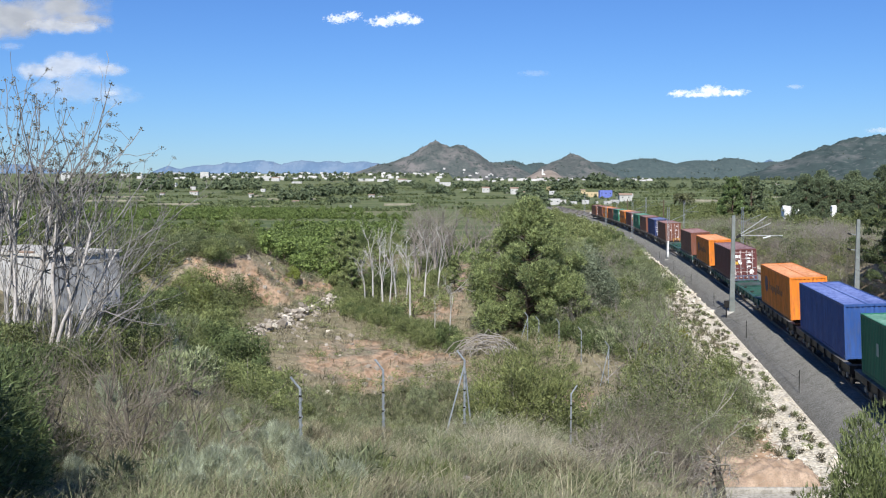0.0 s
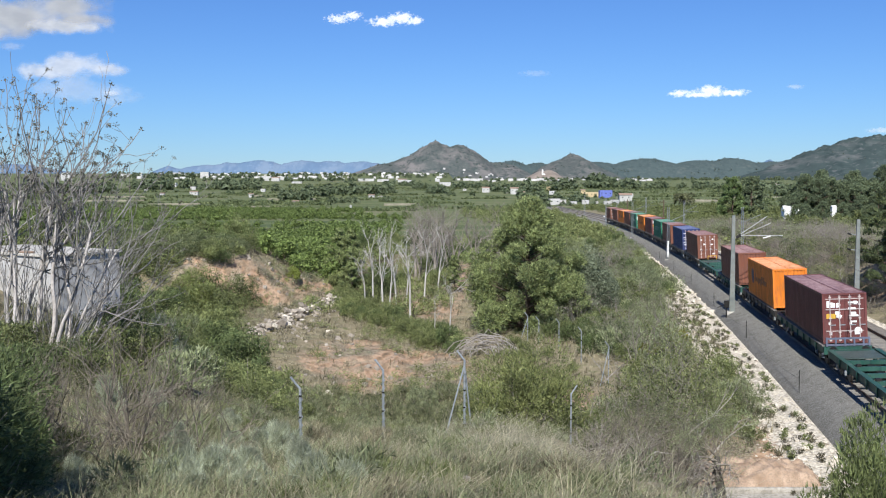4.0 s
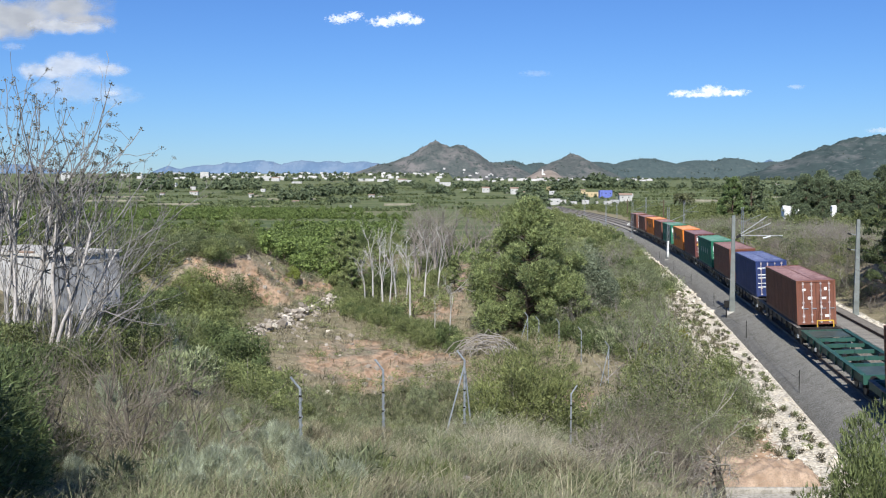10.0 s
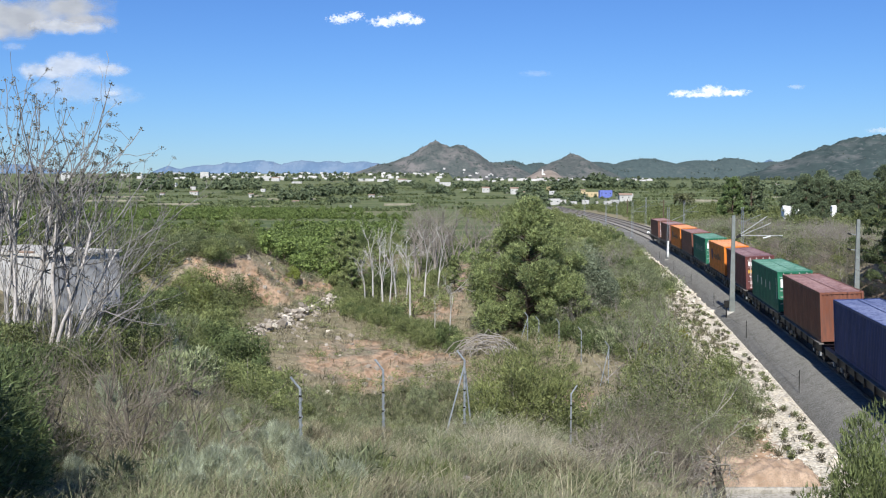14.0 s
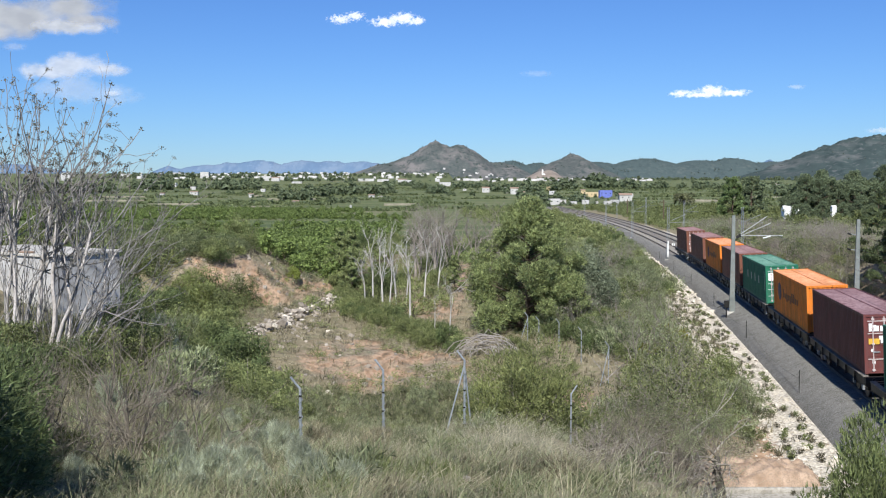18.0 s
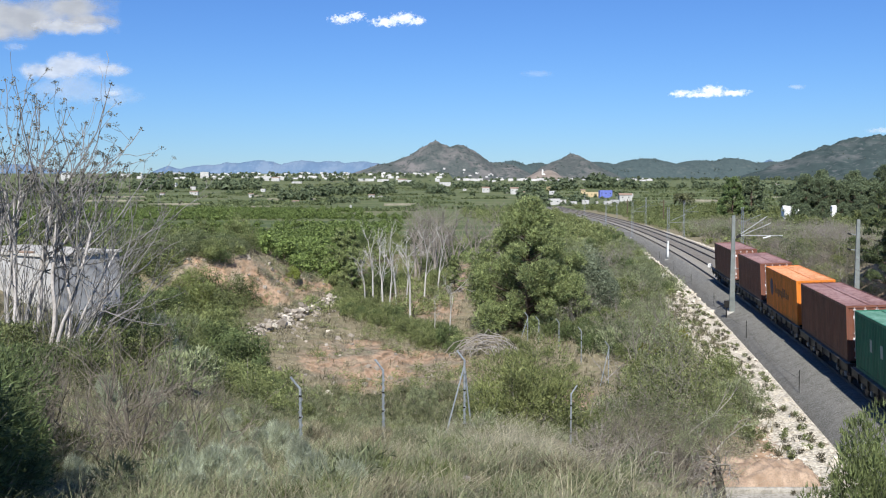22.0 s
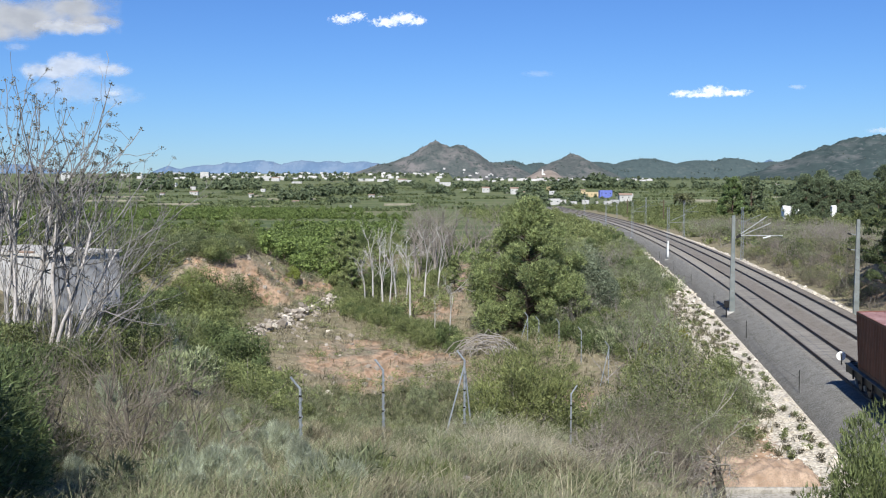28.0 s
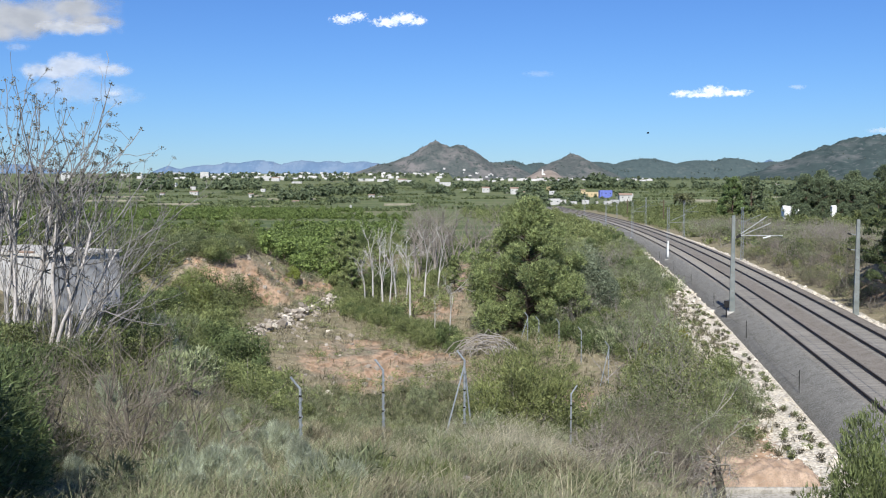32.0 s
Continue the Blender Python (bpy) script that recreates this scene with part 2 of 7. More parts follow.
# ---- ground ----
def ground_material():
    m = bpy.data.materials.new("dry_hillside_soil")
    m.use_nodes = True
    n, l = m.node_tree.nodes, m.node_tree.links
    b = n["Principled BSDF"]
    b.inputs["Roughness"].default_value = 0.95
    b.inputs["Specular IOR Level"].default_value = 0.1
    tc = n.new("ShaderNodeTexCoord")
    at = n.new("ShaderNodeAttribute")
    at.attribute_name = "cover"
    sep = n.new("ShaderNodeSeparateColor")
    l.new(at.outputs["Color"], sep.inputs[0])

    def noise_of(scale, detail=6, long=1.0):
        q = n.new("ShaderNodeTexNoise")
        q.inputs["Scale"].default_value, q.inputs["Detail"].default_value = scale, detail
        mp = n.new("ShaderNodeMapping")
        mp.inputs["Scale"].default_value = (1, long, 1)
        l.new(tc.outputs["Object"], mp.inputs[0])
        l.new(mp.outputs[0], q.inputs["Vector"])
        return q.outputs[0]

    def ramp(src, stops):
        r = n.new("ShaderNodeValToRGB")
        r.color_ramp.elements[0].position, r.color_ramp.elements[0].color = stops[0][0], lin(stops[0][1])
        r.color_ramp.elements[1].position, r.color_ramp.elements[1].color = stops[-1][0], lin(stops[-1][1])
        for p, c in stops[1:-1]:
            r.color_ramp.elements.new(p).color = lin(c)
        l.new(src, r.inputs[0])
        return r.outputs[0]

    def blend(fac, a, c):
        x = n.new("ShaderNodeMix")
        x.data_type = "RGBA"
        l.new(fac, x.inputs[0])
        l.new(a, x.inputs[6])
        l.new(c, x.inputs[7])
        return x.outputs[2]

    def sharpen(ch, wobble):
        a = n.new("ShaderNodeMath")
        a.operation = "ADD"
        s = n.new("ShaderNodeMath")
        s.operation, s.inputs[1].default_value = "SUBTRACT", 0.5
        l.new(wobble, s.inputs[0])
        l.new(ch, a.inputs[0])
        l.new(s.outputs[0], a.inputs[1])
        r = n.new("ShaderNodeMapRange")
        r.inputs[1].default_value, r.inputs[2].default_value = 0.35, 0.65
        l.new(a.outputs[0], r.inputs[0])
        return r.outputs[0]

    big, mid, small = noise_of(0.06, 8), noise_of(1.1, 9), noise_of(7.0)
    scrub = ramp(mid, [(0.3, (0.15, 0.135, 0.08)), (0.5, (0.26, 0.22, 0.145)), (0.7, (0.14, 0.145, 0.07))])
    patch = noise_of(0.32, 7)
    earth = ramp(noise_of(1.5, 9, 0.4), [(0.34, (0.2, 0.14, 0.09)), (0.45, (0.345, 0.225, 0.142)), (0.56, (0.44, 0.312, 0.215)), (0.64, (0.26, 0.19, 0.125)), (0.74, (0.46, 0.345, 0.24))])
    litter = ramp(small, [(0.35, (0.15, 0.125, 0.085)), (0.5, (0.25, 0.205, 0.145)), (0.66, (0.34, 0.29, 0.215))])
    worn = n.new("ShaderNodeMapRange")
    worn.inputs[1].default_value, worn.inputs[2].default_value = 0.45, 0.58
    l.new(patch, worn.inputs[0])
    earth = blend(worn.outputs[0], earth, litter)
    stone = ramp(small, [(0.32, (0.27, 0.235, 0.18)), (0.48, (0.46, 0.415, 0.34)), (0.62, (0.68, 0.62, 0.52))])
    strips = n.new("ShaderNodeMapping")
    strips.inputs["Scale"].default_value = (0.012, 0.075, 1)
    l.new(tc.outputs["Object"], strips.inputs[0])
    plots = n.new("ShaderNodeTexNoise")
    plots.inputs["Scale"].default_value, plots.inputs["Detail"].default_value = 1.0, 5
    l.new(strips.outputs[0], plots.inputs["Vector"])
    field = ramp(plots.outputs[0], [(0.34, (0.075, 0.098, 0.044)), (0.48, (0.115, 0.138, 0.062)), (0.58, (0.14, 0.155, 0.075)), (0.66, (0.175, 0.17, 0.1)), (0.74, (0.24, 0.215, 0.155))])
    c = blend(sharpen(sep.outputs[2], big), scrub, field)
    c = blend(sharpen(sep.outputs[0], mid), c, earth)
    c = blend(sharpen(sep.outputs[1], small), c, stone)
    l.new(c, b.inputs["Base Color"])
    bp = n.new("ShaderNodeBump")
    bp.inputs["Strength"].default_value, bp.inputs["Distance"].default_value = 0.6, 0.12
    l.new(small, bp.inputs["Height"])
    clods = n.new("ShaderNodeBump")
    clods.inputs["Strength"].default_value, clods.inputs["Distance"].default_value = 0.7, 0.5
    l.new(mid, clods.inputs["Height"])
    l.new(clods.outputs[0], bp.inputs["Normal"])
    l.new(bp.outputs[0], b.inputs["Normal"])
    return m


def build_ground():
    ang = np.radians(np.concatenate([np.arange(-180, -30, 4.0), np.arange(-30, 30.01, 0.3), np.arange(34, 180, 4.0)]))
    r = [0.001, 0.3, 0.7, 1.0]
    while r[-1] < 4850:
        r.append(r[-1] * (1.03 if r[-1] < 25 else 1.013 if r[-1] < 170 else 1.03))
    r = np.array(r)
    rr, aa = np.meshgrid(r, ang, indexing="ij")
    x, y = rr * np.sin(aa), rr * np.cos(aa)
    z = ground_z(x, y)
    nr, na = x.shape
    vs = np.stack([x, y, z], -1).reshape(-1, 3)
    i, j = np.meshgrid(np.arange(nr - 1), np.arange(na), indexing="ij")
    a, b = i * na + j, i * na + (j + 1) % na
    fs = np.stack([a, b, b + na, a + na], -1).reshape(-1, 4)[:, ::-1]
    me = fast_mesh("ground", vs, fs, ground_material(), smooth=True)
    off, tz, s = line_offset(x, y)
    earth = np.exp(-(((x + 3.6 + 0.3 * (y - 70)) / 6.6) ** 2 + ((y - 70) / 11) ** 2) ** 2)
    yb = bank_edge(x)
    kb = sm(yb - 3, yb + 10, y)
    earth = np.maximum(earth, np.clip(kb * (1 - kb) * 4.4, 0, 1) * sm(-27, -22, x) * (1 - sm(-12, -9, x)))
    earth = np.maximum(earth, np.exp(-((x - 13.5) / 6) ** 2 - ((y - 46) / 5) ** 2))
    earth = np.maximum(earth, 0.75 * np.exp(-((x - 7) / 3) ** 2 - ((y - 56) / 9) ** 2))
    earth = np.maximum(earth, (0.15 + 0.7 * np.exp(-((y - 96) / 12) ** 2)) * sm(9.5, 11, off) * (1 - sm(14, 18, off)) * (y < 160))
    earth = np.maximum(earth, 0.85 * np.exp(-((x - 0.0215 * y) / 1.3) ** 4 - ((y - 122) / 24) ** 4))
    earth = np.maximum(earth, 0.7 * np.exp(-((x + 2.5) / 5) ** 4 - ((y - 96) / 9) ** 4))
    white = sm(-7.2, -5.0, off) * (1 - sm(-3.4, -3.0, off)) * 0.95 + sm(7.0, 7.3, off) * (1 - sm(8.0, 8.8, off))
    white = np.maximum(white, 0.9 * sm(-9.4, -6.4, off) * (1 - sm(-3.4, -3.0, off)) * sm(54, 62, y) * (1 - sm(98, 112, y)))
    white *= (np.abs(s) < 420)
    field = sm(130, 170, y) * ((off > 14) | (off < -12 - 0.09 * np.clip(y - 100, 0, 400) * (1 - sm(230, 330, y))) | (y > 470))
    col = np.stack([earth, np.clip(white, 0, 1), field, np.ones_like(x)], -1).reshape(-1, 4).astype(np.float32)
    at = me.color_attributes.new("cover", "FLOAT_COLOR", "POINT")
    at.data.foreach_set("color", col.ravel())
    tagged(new("ground", me), "dry hillside soil, ochre earth and green fields reaching the horizon", "ground", kind="structure")


build_ground()


# ---- mountains ----
SLOPES = {}


def ridge(name, label, y0, depth, x0, x1, peaks, material, rough=0.18, seed=3, base=-8.0, nx=260, ny=46):
    """A range: height along it from a few summits (x, height, half-width, sharpness), broken by gullies."""
    u = np.linspace(x0, x1, nx)
    v = np.linspace(0, 1, ny)
    uu, vv = np.meshgrid(u, v, indexing="ij")
    h = np.zeros_like(uu)
    for px, ph, pw, sh in peaks:
        h = np.maximum(h, ph * np.clip(1 - np.abs((uu - px) / pw) ** sh, 0, None))
    scale = max(p[1] for p in peaks)
    g = fbm(uu * 6.0 / scale, vv * depth * 3.0 / scale, seed, 5)
    rid = 1 - np.abs(2 * fbm(uu * 3.5 / scale + 9, vv * 2.0, seed + 7, 5) - 1)
    prof = np.sin(np.clip(vv * 1.25, 0, 1) * math.pi / 2) * (1 - sm(0.82, 1.0, vv) * 0.9)
    z = base + h * prof * (1 - rough * 1.2 * (1 - prof * 0.55)) + (g - 0.45) * rough * h * 0.9 + (rid - 0.7) * rough * 1.1 * h * (1 - 0.7 * prof)
    vs = np.stack([uu, y0 + vv * depth, z], -1).reshape(-1, 3)
    i, j = np.meshgrid(np.arange(nx - 1), np.arange(ny - 1), indexing="ij")
    a = i * ny + j
    fs = np.stack([a, a + ny, a + ny + 1, a + 1], -1).reshape(-1, 4)
    SLOPES[name] = vs.reshape(nx, ny, 3)
    return tagged(new(name, fast_mesh(name, vs, fs, material, smooth=True)), label, "mountain", kind="structure")


def hill_material(name, rock, scrub, pine, scale=0.012, cover=0.5):
    """Hillside seen from afar: pale rock in gullied streaks, scrub between it, dark flecks of trees."""
    m = bpy.data.materials.new(name)
    m.use_nodes = True
    n, l = m.node_tree.nodes, m.node_tree.links
    b = n["Principled BSDF"]
    b.inputs["Roughness"].default_value, b.inputs["Specular IOR Level"].default_value = 1.0, 0.0
    tc = n.new("ShaderNodeTexCoord")
    out = None
    for k, (sc, stretch, lo, hi, colour) in enumerate([(scale, (1, 0.4, 1.6), cover - 0.09, cover + 0.07, scrub), (scale * 3.4, (1.3, 0.5, 0.7), 0.5, 0.66, pine), (scale * 7, (1, 1, 1), 0.57, 0.68, tuple(c * 1.18 for c in rock))]):
        mp = n.new("ShaderNodeMapping")
        mp.inputs["Scale"].default_value = stretch
        mp.inputs["Location"].default_value = (17.0 * k, 5.0 * k, 0)
        l.new(tc.outputs["Object"], mp.inputs[0])
        q = n.new("ShaderNodeTexNoise")
        q.inputs["Scale"].default_value, q.inputs["Detail"].default_value, q.inputs["Roughness"].default_value = sc, 6, 0.6
        l.new(mp.outputs[0], q.inputs["Vector"])
        r = n.new("ShaderNodeMapRange")
        r.inputs[1].default_value, r.inputs[2].default_value = lo, hi
        if k == 2:
            r.inputs[4].default_value = 0.6
        l.new(q.outputs[0], r.inputs[0])
        x = n.new("ShaderNodeMix")
        x.data_type = "RGBA"
        x.inputs[6].default_value, x.inputs[7].default_value = lin(rock), lin(colour)
        l.new(r.outputs[0], x.inputs[0])
        if out is not None:
            l.new(out, x.inputs[6])
        out = x.outputs[2]
    l.new(out, b.inputs["Base Color"])
    return m


# Rock, scrub and pine colours carry some painted haze, greyed and cooled.
rock_scrub = hill_material("hazed_rock_and_scrub", (0.168, 0.16, 0.152), (0.09, 0.102, 0.097), (0.056, 0.074, 0.07), cover=0.47)
wooded = hill_material("hazed_pine_hill", (0.12, 0.135, 0.125), (0.07, 0.095, 0.094), (0.055, 0.076, 0.077), cover=0.34)
ridge_rock = hill_material("hazed_mountain_ridge", (0.128, 0.134, 0.132), (0.056, 0.076, 0.074), (0.04, 0.058, 0.058), scale=0.007, cover=0.4)
# The haze of distance is painted in: its blue replaces the rock colours.
far_haze_blue = hill_material("haze_blue_range", (0.15, 0.205, 0.28), (0.108, 0.168, 0.25), (0.1, 0.155, 0.238), scale=0.006)


def summits(dist, rows):
    """Summits from (bearing in thousandths, rise in thousandths, half-width, sharpness) at a distance."""
    return [(dist * b / 1000, dist * r / 1000 + 19, w, sh) for b, r, w, sh in rows]


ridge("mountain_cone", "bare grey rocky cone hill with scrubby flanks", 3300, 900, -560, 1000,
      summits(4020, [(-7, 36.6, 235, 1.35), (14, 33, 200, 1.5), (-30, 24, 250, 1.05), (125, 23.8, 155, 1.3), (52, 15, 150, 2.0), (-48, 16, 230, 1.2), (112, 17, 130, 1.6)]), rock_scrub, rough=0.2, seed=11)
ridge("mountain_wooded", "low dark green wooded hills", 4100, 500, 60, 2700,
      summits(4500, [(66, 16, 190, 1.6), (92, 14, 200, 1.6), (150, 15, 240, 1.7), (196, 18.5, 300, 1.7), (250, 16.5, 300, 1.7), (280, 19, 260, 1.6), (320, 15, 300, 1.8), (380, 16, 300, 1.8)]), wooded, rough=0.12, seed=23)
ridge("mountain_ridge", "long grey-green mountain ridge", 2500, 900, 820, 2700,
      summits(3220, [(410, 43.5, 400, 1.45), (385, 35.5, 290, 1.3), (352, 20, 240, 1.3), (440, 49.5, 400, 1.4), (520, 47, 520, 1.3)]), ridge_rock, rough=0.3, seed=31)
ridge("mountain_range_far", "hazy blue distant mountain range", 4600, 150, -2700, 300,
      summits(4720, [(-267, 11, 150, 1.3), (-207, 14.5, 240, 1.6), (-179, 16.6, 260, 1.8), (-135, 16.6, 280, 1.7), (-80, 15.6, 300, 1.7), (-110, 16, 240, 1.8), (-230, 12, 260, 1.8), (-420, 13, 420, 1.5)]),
      far_haze_blue, rough=0.12, seed=41, nx=260, ny=14)
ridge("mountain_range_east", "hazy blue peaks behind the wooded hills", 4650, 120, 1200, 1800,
      summits(4740, [(297, 17, 110, 1.2), (318, 18, 130, 1.2), (330, 16, 140, 1.4)]), far_haze_blue, rough=0.12, seed=47, nx=80, ny=14)


# ---- railway ----
ballast_mat = mat("grey_ballast", (0.11, 0.104, 0.088), (0.168, 0.16, 0.138), scale=1.5, fine=10, bump=0.8, c3=(0.335, 0.325, 0.3), rough=0.9, spec=0.15)
rail_mat = mat("rusty_rail_steel", (0.055, 0.038, 0.03), (0.09, 0.06, 0.045), scale=3, rough=0.6, metal=0.4, bump=0.05)
sleeper_mat = mat("pale_concrete_sleeper", (0.17, 0.158, 0.138), (0.23, 0.214, 0.188), scale=3, rough=0.9, vary=0.15, bump=0.15)
steel_mat = mat("galvanised_steel", (0.24, 0.265, 0.28), (0.34, 0.365, 0.38), scale=2, rough=0.55, metal=0.3, bump=0.05)
dark_steel = mat("dark_steel", (0.012, 0.012, 0.013), (0.028, 0.026, 0.024), scale=3, rough=0.6, metal=0.3, bump=0.1)
pale_steel = mat("pale_galvanised_tube", (0.42, 0.43, 0.42), (0.55, 0.56, 0.55), scale=2, rough=0.5, metal=0.2, bump=0.03)
concrete_mat = mat("weathered_concrete", (0.4, 0.38, 0.34), (0.55, 0.52, 0.47), scale=1.2, rough=0.9, bump=0.3, c3=(0.26, 0.25, 0.22))
white_paint = mat("white_paint", (0.72, 0.72, 0.7), (0.82, 0.82, 0.8), scale=2, rough=0.5, bump=0.05)


def sweep(name, profile, s, material, label="", category="", smooth=False):
    """A strip along the line with the given section of (off, z) points."""
    rows = np.stack([on_line(s, o, z) for o, z in profile], 1)
    n, k = rows.shape[:2]
    i, j = np.meshgrid(np.arange(n - 1), np.arange(k - 1), indexing="ij")
    a = i * k + j
    fs = np.stack([a, a + 1, a + k + 1, a + k], -1).reshape(-1, 4)[:, ::-1]
    ob = new(name, fast_mesh(name, rows.reshape(-1, 3), fs, material, smooth))
    return tagged(ob, label, category, kind="structure")


S_LINE = np.arange(-300, 460, 2.0)
track_mat = mat("worn_track_ballast", (0.15, 0.137, 0.118), (0.215, 0.2, 0.174), scale=1.2, fine=11, bump=0.8, c3=(0.3, 0.28, 0.245), rough=0.9, spec=0.15)
rust_ballast = mat("rust_stained_ballast", (0.14, 0.122, 0.1), (0.195, 0.172, 0.145), scale=1.2, fine=11, bump=0.8, c3=(0.27, 0.245, 0.21), rough=0.9, spec=0.15)
sweep("ballast", [(-3.75, -1.5), (-3.55, -0.95), (-1.95, -0.3), (-1.5, -0.205), (-1.12, -0.205)], S_LINE, ballast_mat, "grey crushed-stone shoulder of the double track", "ballast")
sweep("ballast", [(-1.12, -0.205), (1.12, -0.205)], S_LINE, track_mat, "pale worn ballast between the rails", "ballast")
sweep("ballast", [(1.12, -0.205), (1.4, -0.205), (2.0, -0.33), (2.5, -0.205), (2.8, -0.205)], S_LINE, rust_ballast, "brown rust-stained ballast between the two tracks", "ballast")
sweep("ballast", [(2.8, -0.205), (TRACKS + 1.12, -0.205)], S_LINE, track_mat, "pale worn ballast between the rails", "ballast")
sweep("ballast", [(TRACKS + 1.12, -0.205), (5.4, -0.205), (5.9, -0.3), (7.1, -0.85), (7.3, -1.5)], S_LINE, rust_ballast, "brown crushed-stone shoulder of the far track", "ballast")
for off in (-GAUGE / 2, GAUGE / 2, TRACKS - GAUGE / 2, TRACKS + GAUGE / 2):
    sweep("rail", [(off - 0.07, -0.17), (off - 0.07, -0.15), (off - 0.012, -0.13), (off - 0.012, -0.04), (off - 0.036, -0.03), (off - 0.036, 0.0), (off + 0.036, 0.0), (off + 0.036, -0.03), (off + 0.012, -0.04),
                   (off + 0.012, -0.13), (off + 0.07, -0.15), (off + 0.07, -0.17)], S_LINE, rail_mat, "dark rusty steel rail with worn top", "rail")


# ---- catenary masts ----
mast_steel = mat("weathered_mast_steel", (0.135, 0.158, 0.15), (0.225, 0.25, 0.24), scale=1.2, rough=0.7, metal=0.15, bump=0.08, c3=(0.17, 0.16, 0.14))


def mast(s, off, arm, h=8.45):
    lab = "tall grey steel catenary mast beside the tracks"
    t = thing("catenary_mast", line_pose(s, off, -0.75, 0), lab, "mast", "catenary masts")
    wide = 0.23
    bm = bmesh.new()
    rod(bm, (0, 0, 0), (0, 0, h), wide * 1.414, wide * 1.414 * 0.56, sides=4)
    bmesh.ops.rotate(bm, verts=bm.verts, cent=(0, 0, 0), matrix=Matrix.Rotation(math.pi / 4, 3, "Z"))
    bmesh.ops.scale(bm, vec=(1, 0.7, 1), verts=bm.verts)
    part("column", bm, mast_steel, t)
    for k in range(10):
        z0 = 0.4 + k * 0.8
        f = wide * (1 - 0.44 * z0 / h)
        part("band", boxes((-f - 0.006, f + 0.006, -f * 0.7 - 0.006, f * 0.7 + 0.006, z0, z0 + 0.06)), mast_steel, t)
    part("footing", boxes((-0.45, 0.45, -0.45, 0.45, -0.6, 0.12), bevel=0.04), concrete_mat, t, "chunky pale concrete footing")
    if arm:
        d = arm
        part("cantilever", rods(((0.2 * d, 0, 6.55), (2.8 * d, 0, 8.4), 0.03), ((0.2 * d, 0, 6.5), (3.1 * d, 0, 7.8), 0.028), sides=6), pale_steel, t)
        part("steady_arm", rods(((0.5 * d, 0, 6.72), (4.1 * d, 0, 6.72), 0.03), sides=6), pale_steel, t)
        part("registration_arm", rods(((2.5 * d, 0, 6.5), (3.1 * d, 0, 6.68), 0.05), sides=6), white_paint, t, "short white registration arm")
        part("insulator", rods(((0.25 * d, 0, 6.57), (0.6 * d, 0, 6.82), 0.08), ((0.25 * d, 0, 6.5), (0.65 * d, 0, 6.68), 0.08), sides=8), dark_steel, t, "dark ribbed insulator")
    return t


def lattice_mast(s, off, h=7.8, pale_foot=False):
    """A slim mast of four angle legs, laced with diagonals."""
    t = thing("lattice_mast", line_pose(s, off, -0.75, 0), "slim grey steel lattice mast beside the tracks", "mast", "lattice masts")
    w = 0.17
    for sx in (-1, 1):
        for sy in (-1, 1):
            part("leg", rods(((sx * w, sy * w, 0), (sx * w * 0.7, sy * w * 0.7, h), 0.026), sides=4), steel_mat, t)
    items = []
    for k in range(int(h / 0.5)):
        z, q = k * 0.5, 1 if k % 2 else -1
        for sy in (-1, 1):
            items.append(((-q * w * 0.95, sy * w * 0.9, z), (q * w * 0.95, sy * w * 0.9, z + 0.5), 0.012))
    tagged(part("lacing", rods(*items, sides=4), steel_mat, t), kind="stuff")
    part("footing", boxes((-0.4, 0.4, -0.4, 0.4, -0.6, 0.1), bevel=0.04), concrete_mat, t, "chunky pale concrete footing")
    part("cantilever", rods(((0.2, 0, 5.7), (2.6, 0, 6.8), 0.03), ((0.2, 0, 5.5), (2.9, 0, 5.6), 0.025), sides=6), steel_mat, t)
    if pale_foot:
        part("sleeve", boxes((-0.09, 0.09, -0.24, -0.2, 0.5, 2.8)), white_paint, t, "white painted lower panel")
    return t


def wire_run(off, z, sag, label):
    segs = []
    for k in range(-1, 4):
        for j in range(8):
            p = [on_line(26 + 63.5 * (k + (j + q) / 8), off, z - sag * math.sin(math.pi * (j + q) / 8), 0) for q in (0, 1)]
            segs.append((*p[0], *p[1], 0.009, 0.009))
    return tagged(new("overhead_wire", fast_mesh("overhead_wire", *tubes(segs, 4), dark_steel)), label, "wire", "overhead wires")


for off in (0.15, TRACKS - 0.15):
    wire_run(off, 5.15, 0.03, "thin dark contact wire over the track")
    wire_run(off, 6.5, 0.9, "thin dark sagging carrier wire over the track")
mast(26, -2.56, 1)
far_mast = mast(25, TRACKS + 3.55, 0, 8.2)
for z in (5.6, 6.9):
    part("bracket", rods(((-0.15, 0, z), (-0.75, 0, z + 0.1), 0.03), sides=6), steel_mat, far_mast)
    part("insulator", rods(((-0.55, 0, z + 0.02), (-0.85, 0, z + 0.14), 0.07), sides=8), dark_steel, far_mast, "dark ribbed insulator")
for k in range(1, 5):
    lattice_mast(26 + 63.5 * k, -2.5, pale_foot=k == 1)
    lattice_mast(25 + 63.5 * k, TRACKS + 4.1)


# ---- freight train ----
SPEED = 10.021
CL, CW, CH = 12.192, 2.438, 2.896


def paint(name, c, dark=0.8):
    return mat(name, tuple(a * dark for a in c), tuple(a * 1.06 + 0.012 for a in c), scale=1.3, rough=0.55, bump=0.03, fine=6, c3=tuple(a * 0.6 + 0.022 for a in c), spec=0.3, vary=0.08, stretch=(1, 1, 0.22))


